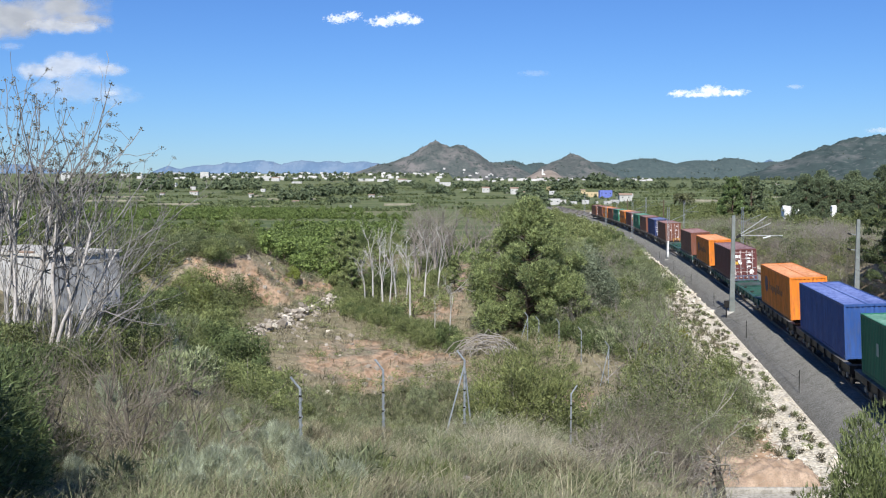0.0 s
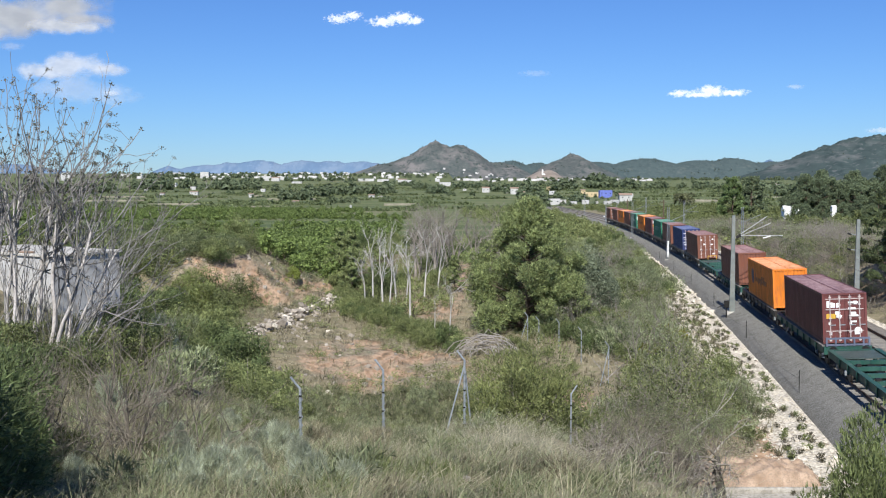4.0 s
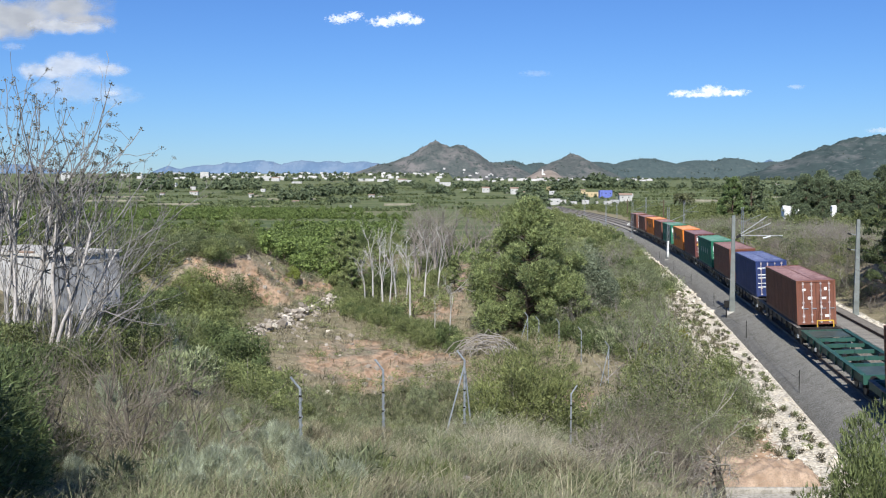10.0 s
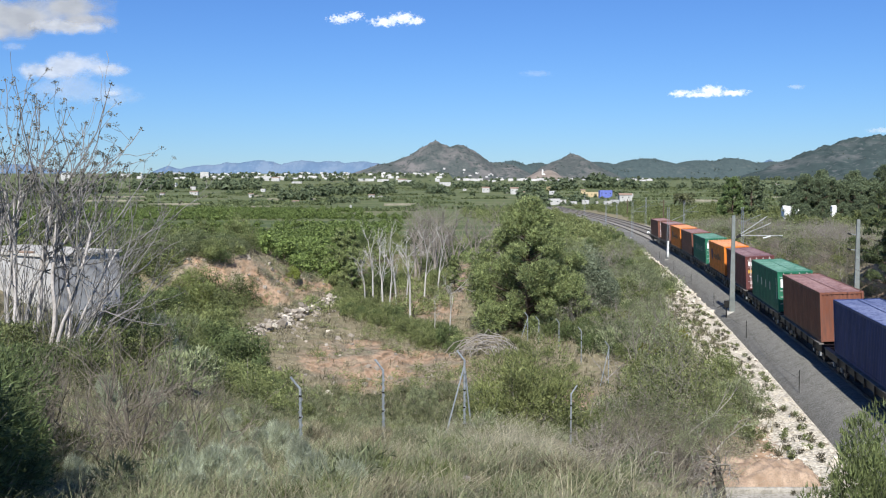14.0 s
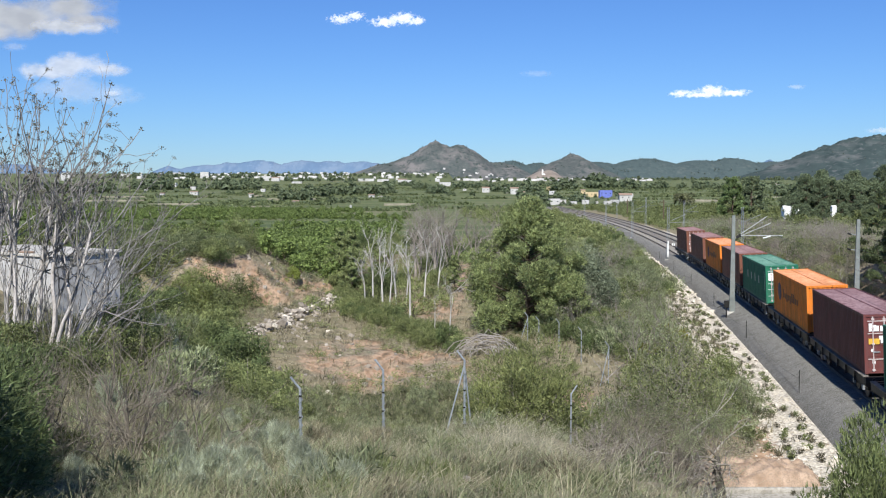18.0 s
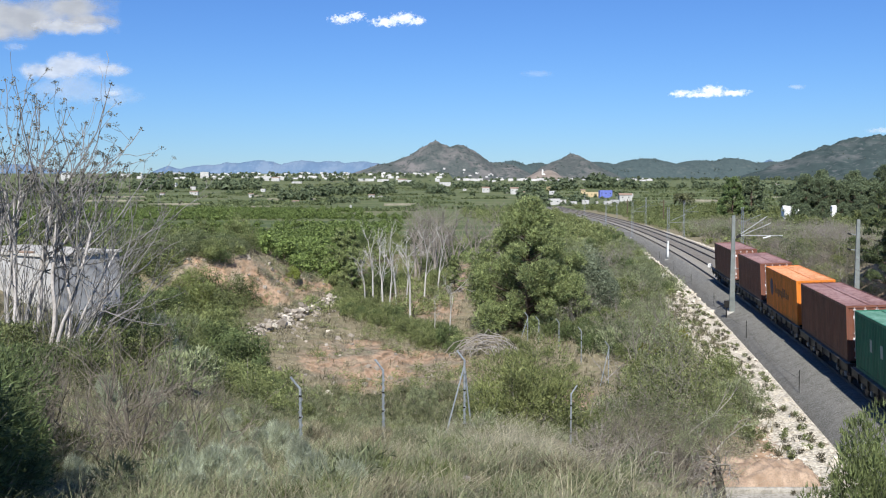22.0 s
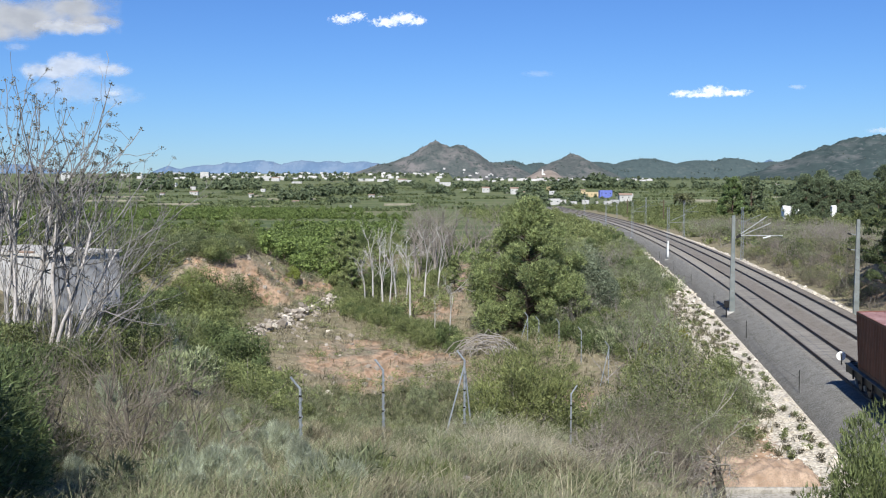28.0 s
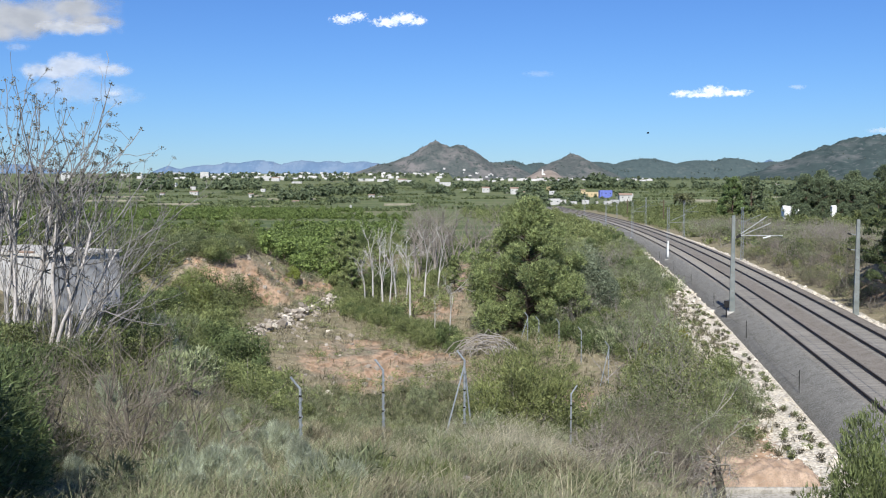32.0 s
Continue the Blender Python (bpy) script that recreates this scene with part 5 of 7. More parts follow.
merged("rubble_tufts", "dark weeds growing in the pale rubble", "weeds", rubble_tuft, scatter(50, 330, 8, 48, 34, 170, lambda x, y: (-8.8 if 57 < y < 106 else -6.8) < offs(x, y) < -4.0, 0.55, 0.95), olive_leaf, 51)
merged("dry_weeds", "dry brown weeds growing in the pale rubble", "weeds", rubble_tuft, scatter(52, 460, 8, 48, 34, 170, lambda x, y: (-9.2 if 57 < y < 106 else -7.2) < offs(x, y) < -4.0, 0.55, 0.8), weed_mat, 53)

# single plants
big_pine = bushy_pine(300, "tall bushy green pine tree in the scrub", 11.2, 4.7, 95000, 0.23, 0.055, pine_leaf, clumps=130)
big_pine.matrix_basis = place(6.9, 84.0)
holm_leaf = leaf_mat("grey_holm_leaves", (0.085, 0.105, 0.062), (0.2, 0.228, 0.15), 0.22)
holm = shrub(301, "grey-green round holm oak beside the pine", holm_leaf, n=34000, r=2.7, h=6.8, length=0.14, width=0.065, lobes=48, twigs=14, name="holm_oak", category="tree")
holm.matrix_basis = place(12.2, 86.5, 1.06, 0, 0.1, 1.14)
for k, (x, y, size) in enumerate([(14.6, 80.0, 1.2), (15.4, 82.4, 1.3), (14.0, 76.6, 1.2), (14.9, 74.0, 1.1), (13.4, 72.4, 1.2), (15.9, 78.4, 1.2), (13.0, 69.6, 1.1), (14.4, 70.6, 1.2), (16.4, 85.0, 1.3), (12.6, 74.8, 1.0), (13.9, 66.8, 1.1), (15.2, 68.2, 1.0)]):
    exact_copy(bare[1 if k % 3 else 0], place(x, y, size, k * 1.7))
mastic_leaf = leaf_mat("sunlit_mastic_leaves", (0.105, 0.125, 0.045), (0.255, 0.277, 0.107), 0.25, 0.03)
front = shrub(302, "large olive-green mastic bush behind the fence", mastic_leaf, n=24000, r=2.1, h=2.9, length=0.1, width=0.028, lobes=21, twigs=60, up=0.7, name="mastic_bush")
front.matrix_basis = place(3.2, 42.0, 1.34, 0, 0.05, 1.2)
sow([pine(310 + k, "young dark green pine at the edge of the groves", h=6.0, r=2.0, n=12000, length=0.22, width=0.06, limbs=30, name="young_pine") for k in range(2)],
    [(-9.6, 106, 1.0), (-11.2, 110, 0.9), (-7.4, 116, 0.8), (1.2, 108, 0.7), (-9.2, 103, 0.75)], 11, 0.9, 1.1)
lime_leaf = leaf_mat("lime_green_leaves", (0.15, 0.19, 0.04), (0.3, 0.34, 0.08), 0.35)
yel = shrub(303, "bright yellow-green bush at the edge of the bank", lime_leaf, n=2500, r=1.5, h=2.6, length=0.16, width=0.06, lobes=14)
yel.matrix_basis = place(-15.0, 102.4, 0.9, 0, 0.1, 0.8)

G_DEAD = "pale leafless trees in the ravine"
dead = [bare_tree(320 + k, "slender pale-barked leafless tree", h=7.6, r=0.1, depth=4, group=G_DEAD, lean=0.06, clear=0.42) for k in range(4)]
sow(dead, [(-6.6, 96.0, 1.0), (-5.6, 95.0, 1.05), (-5.0, 94.0, 0.9), (-2.9, 90.0, 1.1), (-6.0, 99.0, 1.0), (-3.6, 99.0, 1.0), (-1.9, 101.0, 0.95), (0.5, 82.3, 0.62), (-0.6, 82.0, 0.45),
           (-0.6, 104.0, 0.9), (-7.4, 97.0, 0.7), (-4.4, 97, 0.95)], 12, 0.92, 1.08, (0.95, 1.1))
grove = [bare_tree(330 + k, "leafless grey almond tree in a thicket", h=5.0, r=0.1, depth=4, group="leafless grey thicket", lean=0.15, clear=0.2, spread=0.6, bark=twig_mat) for k in range(3)]
grove_high = [max((v.co.z for v in next(c for c in t.children if c.name.startswith("branchwork")).data.vertices)) for t in grove]
rg_ = random.Random(13)
for k, (x, y, size) in enumerate(scatter(13, 30, -3.5, 10.5, 112, 156, lambda x, y: x < 3 + 0.2 * (y - 100) and abs(x - 0.0215 * y) > 1.4, 1.7)):
    up_to = 10.84 - 0.0215 * y * rg_.uniform(1.0, 2.1) - gz(x, y)
    j = k % len(grove)
    s = up_to / grove_high[j]
    m = place(x, y, 1.0, rg_.uniform(0, 6.28)) @ Matrix.Diagonal((s * 1.25, s * 1.25, s, 1))
    if k < len(grove):
        grove[k].matrix_basis = m
    else:
        exact_copy(grove[j], m)

# the tall leafless trees beside the hut
G_LEFT = "leafless stems beside the white hut"


tuft_mat = mat("brown_seed_tufts", (0.1, 0.1, 0.075), (0.17, 0.16, 0.12), scale=3, rough=0.95, bump=0.0, island=0.3)


def wand(rng, p, d, length, r0, r1, segs, up, kink, steps=7):
    """A stem that wavers and bends upward; gives its joints and last direction."""
    p, d, joints = np.array(p, float), np.array(d, float), []
    for k in range(steps):
        d = d + rng.normal(size=3) * kink + [0, 0, up]
        d /= np.linalg.norm(d)
        q = p + d * length / steps
        a, c = r0 + (r1 - r0) * k / steps, r0 + (r1 - r0) * (k + 1) / steps
        segs.append((*p, *q, a, c))
        p = q
        joints.append((p, d, c))
    return joints


def tall_stem(seed, h=8.6, r=0.07):
    """A leafless tree: a pale trunk, limbs that swing out and up, side shoots with a seed tuft on each tip."""
    rng = rng_of(seed)
    t = thing("leafless_tree", Matrix.Identity(4), "tall leafless tree with pale wavering stems and seed tufts", "tree", G_LEFT)
    segs, tips = [], []
    bole = wand(rng, (0, 0, -0.4), (0.02, 0, 1), h * 0.55, r, r * 0.55, segs, 0.12, 0.1, 9)
    part("trunk", fast_mesh("trunk", *tubes(segs, 7), bark_pale), bark_pale, t)
    for k in range(6):
        p, d, c = bole[(3, 4, 5, 6, 7, 8)[k]]
        segs = []
        a = k * 2.2 + rng.uniform(0, 1.0)
        e = d * 1.0 + np.array([math.cos(a), math.sin(a), 0.1]) * rng.uniform(0.35, 0.8)
        limb = wand(rng, p, e / np.linalg.norm(e), h * rng.uniform(0.36, 0.5), c * 0.6, 0.011, segs, 0.11, 0.19, 8)
        tips.append((*limb[-1][0], *limb[-1][1]))
        for j in (1, 2, 3, 4, 5, 6):
            if rng.random() < 0.72:
                q, e, c2 = limb[j]
                e = e + rng.normal(size=3) * [0.55, 0.55, 0.25]
                shoot = wand(rng, q, e / np.linalg.norm(e), h * rng.uniform(0.07, 0.18), c2 * 0.6, 0.008, segs, 0.22, 0.22, 5)
                tips.append((*shoot[-1][0], *shoot[-1][1]))
                if rng.random() < 0.5:
                    q, e, c3 = shoot[2]
                    e = e + rng.normal(size=3) * 0.5
                    twig = wand(rng, q, e / np.linalg.norm(e), h * 0.05, 0.008, 0.006, segs, 0.2, 0.2, 3)
                    tips.append((*twig[-1][0], *twig[-1][1]))
        part("limb", fast_mesh("limb", *tubes(segs, 5), bark_slim), bark_slim, t)
    for k in range(5):
        segs = []
        a = rng.uniform(0, 6.28)
        wand(rng, (math.cos(a) * 0.3, math.sin(a) * 0.3, -0.2), (math.cos(a) * 0.22, math.sin(a) * 0.22, 1), rng.uniform(2.2, 5.0), 0.018, 0.008, segs, 0.06, 0.12, 8)
        part("shoot", fast_mesh("shoot", *tubes(segs, 4), bark_slim), bark_slim, t, "thin straight shoot from the foot")
    tp = np.array(tips)
    tp = tp[rng.random(len(tp)) < 0.85]
    p = np.repeat(tp[:, :3], 13, 0) + rng.normal(size=(len(tp) * 13, 3)) * [0.055, 0.055, 0.04]
    tagged(part("seed_tuft", fast_mesh("seed_tuft", *leaves(rng, p, 0.07, 0.04, 0.1), tuft_mat), tuft_mat, t, "brown seed tufts on the tips"), kind="stuff")
    return t


bark_pale = mat("whitish_smooth_bark", (0.36, 0.33, 0.3), (0.56, 0.53, 0.5), scale=4, rough=0.85, stretch=(1, 1, 0.25), bump=0.15, c3=(0.22, 0.2, 0.18))
stems = [tall_stem(340, 9.6, 0.085), tall_stem(341, 9.2, 0.065), tall_stem(342, 8.8, 0.055), tall_stem(343, 8.2, 0.05)]
for k, (x, y, size, lx, turn) in enumerate([(-13.3, 34.2, 1.0, 3, 0.3), (-13.0, 34.8, 1.0, 7, 1.6), (-14.2, 33.6, 1.05, 0, 2.0), (-12.7, 34.0, 0.95, 15, 0.0), (-14.8, 34.6, 1.02, 2, 3.9), (-14.4, 35.2, 1.0, 6, 5.0), (-15.2, 33.8, 1.1, -2, 0.8), (-13.6, 35.6, 1.0, 10, 4.4),
                                            (-14.9, 35.8, 1.04, 4, 2.8), (-12.5, 35.2, 0.85, 20, 1.2), (-15.8, 35.0, 1.05, 3, 1.1), (-13.2, 35.4, 1.0, 14, 2.2), (-12.8, 33.6, 0.9, 19, 3.3), (-12.4, 34.6, 0.8, 25, 4.1), (-12.3, 34.2, 0.76, 32, 2.6), (-12.6, 35.0, 0.72, 36, 5.2), (-14.0, 34.4, 1.05, 8, 0.2)]):
    m = Matrix.Translation((x, y, gz(x, y) - 0.1)) @ Matrix.Rotation(radians(lx), 4, "Y") @ Matrix.Rotation(turn, 4, "Z") @ Matrix.Diagonal((size, size, size, 1))
    if k < 4:
        stems[k].matrix_basis = m
    else:
        exact_copy(stems[k % 4], m)

# broad shrubs and small trees over the eroded bank
soft_leaf = leaf_mat("soft_grey_green_leaves", (0.1, 0.122, 0.055), (0.205, 0.23, 0.115), 0.22, 0.12)
G_BANK = "broad shrubs on the lip of the bank"
lip = [shrub(600 + k, "broad grey-green carob shrub on the lip of the bank", soft_leaf, n=9000, r=2.6, h=2.9, length=0.16, width=0.06, lobes=40, twigs=20, up=0.4, group=G_BANK, name="carob_shrub", stem=bark_brown) for k in range(2)]
for k, (x, y, size) in enumerate([(-30.6, 96.4, 1.0), (-28.2, 96.8, 0.95), (-26.0, 97.6, 1.0), (-24.2, 98.8, 0.92), (-22.4, 100.6, 0.8), (-20.6, 102.0, 0.6), (-33.4, 97.6, 1.05), (-29.6, 100.4, 1.0), (-25.4, 102.0, 0.9)]):
    m = place(x, y, size, k * 1.9, 0.25)
    if k < 2:
        lip[k].matrix_basis = m
    else:
        exact_copy(lip[k % 2], m)
ravine_leaf = leaf_mat("yellowish_green_leaves", (0.13, 0.155, 0.05), (0.27, 0.3, 0.11), 0.35)
feather = shrub(604, "feathery yellowish-green bush below the bank", ravine_leaf, n=9000, r=1.5, h=3.9, length=0.18, width=0.03, lobes=34, twigs=30, up=0.9)
feather.matrix_basis = place(-21.6, 88.6, 1.3)
for k, (x, y, size) in enumerate([(-23.0, 89.2, 1.1), (-20.2, 87.8, 0.9)]):
    exact_copy(feather, place(x, y, size, 2.0 + k))
for k, (x, y, size) in enumerate([(-18.2, 98.0, 1.0), (-16.4, 100.1, 1.1), (-14.6, 101.6, 1.0), (-17.4, 100.1, 0.8), (-13.7, 103.3, 1.1), (-16.1, 102.2, 0.8), (-15.4, 99.4, 0.9), (-19.2, 96.8, 0.7)]):
    exact_copy(bare[1], place(x, y, size, k * 1.1))

for k in range(16):
    f = k / 15
    exact_copy(bare[1 if k % 2 else 2], place(-16.9 + 4.4 * f + 0.4 * math.sin(k * 2.3), 81.5 + 20.5 * f, 0.62 + 0.12 * math.sin(k * 1.7), k * 1.9))

for k, (x, y, size) in enumerate(scatter(152, 22, -12.5, 2.5, 61, 79, lambda x, y: x < 8 - 0.16 * y + 6, 1.8)):
    exact_copy(bare[k % 3], place(x, y, 0.3 + 0.16 * ((k * 7) % 5) / 4, k * 2.3))

# foreground shrubs
worm = [shrub(350 + k, "feathery silver-green wormwood bush", silver_leaf, n=5200, r=0.5, h=1.0, length=0.13, width=0.008, lobes=15, twigs=20, up=1.2, name="wormwood_bush", group="silvery bushes in the grass") for k in range(3)]
sow(worm, [(-3.85, 14.7, 0.85), (-3.4, 15.1, 0.9), (-3.05, 15.8, 0.85), (-2.17, 15.0, 0.85), (-1.55, 15.2, 0.9), (-1.9, 14.2, 0.85), (-4.2, 15.2, 0.75), (-2.75, 14.0, 0.8), (-3.5, 13.8, 0.8), (-1.3, 14.3, 0.6), (-3.9, 22.0, 1.0), (-3.3, 20.6, 0.9), (-5.2, 19.6, 0.8), (-4.4, 21.0, 0.7), (-8.9, 27, 1.2), (-10.6, 38.5, 2.2), (-11.4, 39.2, 2.0), (-6.3, 15.0, 0.7), (-5.6, 15.4, 0.7), (-3.0, 15.8, 0.8), (-1.2, 16.6, 0.6), (-8.6, 30, 1.1), (-6.4, 30, 0.9)], 14, 0.75, 1.0, (1.0, 1.5), True)
sow([shrub(390 + k, "small grey-green clump in the grass", grey_leaf if k else olive_leaf, n=900, r=0.45, h=0.5, length=0.1, width=0.012, lobes=8, twigs=8, up=0.8, group="small clumps in the grass", name="grass_clump", category="clump") for k in range(3)],
    scatter(391, 90, -10, 4.5, 12, 42, lambda x, y: abs(x) < 0.45 * y, 0.8, 1.0), 392, 0.6, 1.5)
sow([shrub(393 + k, "low wiry grey-green scrub at the lip of the slope", olive_straw if k else grey_leaf, n=2200, r=1.0, h=0.95, length=0.14, width=0.024, lobes=12, twigs=40, up=0.9, group="wiry scrub at the lip of the slope", name="wiry_shrub") for k in range(3)],
    scatter(394, 150, -11, 6.0, 40, 60.5, lambda x, y: (abs(x - 3.7) > 1.6 or y < 40) and y < 60 - 0.25 * abs(x + 1), 1.05), 395, 0.6, 1.1, (0.8, 1.2), True)
sow([shrub(396 + k, "low dark tussock of olive-brown stalks in the grass", (olive_leaf, olive_straw, straw)[k], n=1500, r=0.5, h=0.5, length=0.13, width=0.011, lobes=9, twigs=22, up=0.9, group="dark tussocks in the grass", name="tussock", category="tussock", stem=brown_twigs) for k in range(3)],
    scatter(398, 85, -9, 2.4, 13, 40, lambda x, y: abs(x) < 0.44 * y, 0.9), 399, 0.6, 1.35, (0.7, 1.3), True)
brown = [twiggy(360 + k, "dry brown leafless bush in the grass", n=11, size=1.15, depth=3, group="dry bushes in the grass", spread=0.6, wood=brown_twigs) for k in range(3)]
sow(brown, [(-5.6, 18.2, 1.0), (-6.3, 19.4, 1.1), (-7.2, 18.4, 1.0), (-6.9, 20.8, 1.2), (-8.1, 20.2, 1.0), (-5.0, 20.6, 0.9), (4.6, 19.5, 1.1), (5.4, 21.0, 1.2), (4.9, 23.5, 1.2), (6.0, 24.0, 1.3), (5.2, 27.0, 1.2), (6.4, 28.0, 1.3), (4.4, 30.0, 1.0), (6.2, 34.0, 1.4), (7.9, 36.0, 1.5), (8.9, 39.4, 1.2), (7.4, 38.6, 1.5), (9.6, 39.6, 1.2), (8.0, 41.0, 1.3), (9.4, 45.6, 1.3)], 15)
ravine_green = leaf_mat("yellow_tinged_leaves", (0.115, 0.135, 0.05), (0.24, 0.26, 0.105), 0.3)
near_olive = [shrub(207 + k, "grey-green wispy broom shrub beside the fence", grey_leaf, n=3600, r=1.2, h=1.5, length=0.13, width=0.03, lobes=9, twigs=110, up=0.9, group="broom shrubs beside the fence", name="broom_shrub") for k in range(2)]
near_olive += [twiggy(367 + k, "wiry grey-brown broom with thin foliage", n=12, size=1.35, depth=3, thick=0.02, leaf=grey_leaf if k else olive_straw, group="wiry broom beside the fence", nleaf=700, name="broom_shrub", ll=0.1, lw=0.018) for k in range(3)]
near_olive += [twiggy(640 + k, "wiry thorn scrub with small olive leaves at its tips", n=13, size=1.5, depth=3, thick=0.021, leaf=olive_leaf if k else ravine_green, group="thorn scrub beside the fence", nleaf=800, name="thorn_shrub", ll=0.075, lw=0.03, wood=brown_twigs if k % 2 else None, spread=0.65) for k in range(4)]
near_olive.append(shrub(227, "olive-green leafy shrub beside the fence", olive_leaf, n=8000, r=1.2, h=1.6, length=0.06, width=0.025, lobes=22, twigs=40, name="leafy_shrub"))
thicket = [twiggy(650 + k, "dense leafless thicket of grey-brown stems", n=10, size=1.4, depth=3, thick=0.034, leaf=(olive_straw, None, grey_leaf)[k % 3], group="leafless thicket beside the fence", nleaf=320, name="thicket_shrub", spread=0.75, up=0.15, ll=0.06, lw=0.014, wood=brown_twigs if k % 2 else None) for k in range(4)]
sow(thicket, [(6.4, 35.0, 1.0), (7.6, 37.0, 1.05), (5.9, 38.4, 1.0), (6.9, 40.5, 1.1), (8.3, 38.8, 1.1), (7.9, 40.6, 1.1), (9.0, 41.4, 1.1), (8.5, 42.8, 1.2), (6.9, 37.8, 1.0), (9.8, 43.6, 1.1), (7.2, 35.4, 0.9), (5.6, 36.2, 0.9), (9.4, 45.4, 1.1), (8.0, 44.6, 1.1), (11.0, 46.8, 1.1), (10.2, 48.4, 1.1), (9.2, 39.6, 0.9)], 651, 0.85, 1.1, (0.85, 1.1), True)
lean_olive = [shrub(660 + k, "olive-green upright shrub beside the fence", olive_leaf, n=5200, r=0.95, h=1.7, length=0.1, width=0.02, lobes=18, twigs=60, up=0.9, group="olive shrubs beside the fence", name="olive_shrub") for k in range(2)]
sow(lean_olive, [(5.4, 42.6, 1.0), (6.3, 43.4, 1.1), (5.7, 45.0, 1.0), (7.0, 45.4, 1.05), (6.4, 46.8, 1.0), (4.9, 40.6, 0.8)], 661, 0.9, 1.1, (0.9, 1.15), True)
patches = [shrub(670 + k, "bright olive-green bush with a few yellow flowers", ravine_green if k else olive_leaf, n=3400, r=1.1, h=1.5, length=0.13, width=0.04, lobes=11, twigs=30, up=0.7, group="green bushes in the scrub", name="flowering_bush") for k in range(2)]
sow(patches, [(12.4, 56.2, 1.1), (13.5, 54.0, 1.1), (11.6, 60.0, 1.1), (14.9, 52.6, 1.0), (15.3, 55.6, 1.0), (13.6, 61.5, 1.1), (11.0, 51.0, 0.9), (16.0, 60.5, 0.9), (14.3, 47.0, 0.5)], 671, 0.9, 1.15, (0.9, 1.15), True)
for k, (x, y, size) in enumerate([(56.0, 227.0, 1.5), (44.6, 115.0, 1.2), (44.2, 126.0, 1.1), (45.0, 135.0, 1.2), (47.0, 150.0, 1.3), (41.8, 104.0, 0.7)]):
    exact_copy(patches[k % 2], place(x, y, size, k * 1.4))
sow(near_olive, [(10.4, 43.0, 0.9), (9.9, 42.0, 0.9), (8.6, 43.5, 1.2), (1.5, 45.5, 0.9), (9.8, 46.5, 1.2), (11.4, 48.5, 1.3), (2.9, 43.0, 0.9), (11.6, 45.8, 1.1), (12.2, 48.6, 1.3), (10.6, 50.4, 1.4), (13.0, 51.6, 1.3), (8.0, 47.4, 1.2), (9.6, 44.6, 1.2), (7.2, 43.2, 0.9), (8.4, 46.0, 1.1), (10.4, 49.0, 1.2), (11.8, 51.2, 1.2), (12.8, 54.0, 1.2), (11.8, 53.4, 1.0), (12.4, 57.0, 1.1)], 16, 0.85, 1.35, (0.85, 1.2), True)
green_near = [shrub(228 + k, "fresh olive-green leafy shrub below the hut", olive_leaf if k else dark_leaf, n=4600, r=1.2, h=1.6, length=0.085, width=0.03, lobes=20, twigs=40, up=0.5, name="leafy_shrub") for k in range(3)]
for k, (x, y, size) in enumerate([(-9.5, 38.0, 1.3), (-11.0, 41.0, 1.4), (-8.4, 43.0, 1.3), (-12.4, 44.5, 1.5), (-9.8, 47.0, 1.4), (-7.2, 47.5, 1.0), (-10.6, 36.0, 1.2), (-9.0, 33.5, 1.1), (-11.6, 28.2, 0.9), (-12.6, 29.0, 1.0), (-10.6, 29.6, 1.0), (-13.6, 29.8, 1.0), (-11.2, 30.4, 0.9), (-9.6, 30.6, 0.9), (-12.4, 39.0, 1.1), (-12.0, 36.0, 1.0), (-11.4, 38.5, 1.4), (-7.6, 40.0, 1.0), (-6.4, 44.5, 1.0)]):
    m = place(x, y, size * (0.85 + 0.4 * ((k * 7) % 5) / 5), k * 2.1)
    if k < 3:
        green_near[k].matrix_basis = m
    else:
        exact_copy((green_near + near_olive[:1])[k % 4], m)
for k, (x, y, size) in enumerate([(-12.2, 36.8, 1.0), (-13.0, 39.4, 1.2), (-11.6, 34.6, 1.0)]):
    exact_copy(green_near[k % 3], place(x, y, size, k * 1.7))
for k, (x, y, size) in enumerate([(9.9, 41.6, 1.3), (8.7, 42.6, 1.6), (10.3, 44.4, 1.5), (7.9, 44.8, 1.4), (9.4, 47.4, 1.5), (11.2, 47.2, 1.4), (7.0, 41.8, 1.3), (10.9, 51.5, 1.5), (9.9, 54.0, 1.5)]):
    exact_copy(bare[(0, 2)[k % 2]], place(x, y, size, k * 1.3))
corner = shrub(365, "fresh green leafy bush on the hillside", fresh_leaf, n=46000, r=0.9, h=2.7, length=0.05, width=0.0125, lobes=56, twigs=40, up=0.7, name="bush")
corner.matrix_basis = place(6.58, 15.5, 1.45, 0.4, 0.1, 1.72)
shade = [shrub(370 + k, "grey-green wispy bush in shade", grey_leaf, n=8000, r=1.2, h=2.3, length=0.1, width=0.013, lobes=24, twigs=80) for k in range(2)]
sow(shade, [(-7.2, 15.0, 0.75), (-6.6, 13.4, 0.7), (-8.4, 17.6, 0.8), (-9.6, 21.0, 0.9), (-10.8, 24.0, 0.9)], 17, 0.95, 1.1, (0.85, 1.1), True)

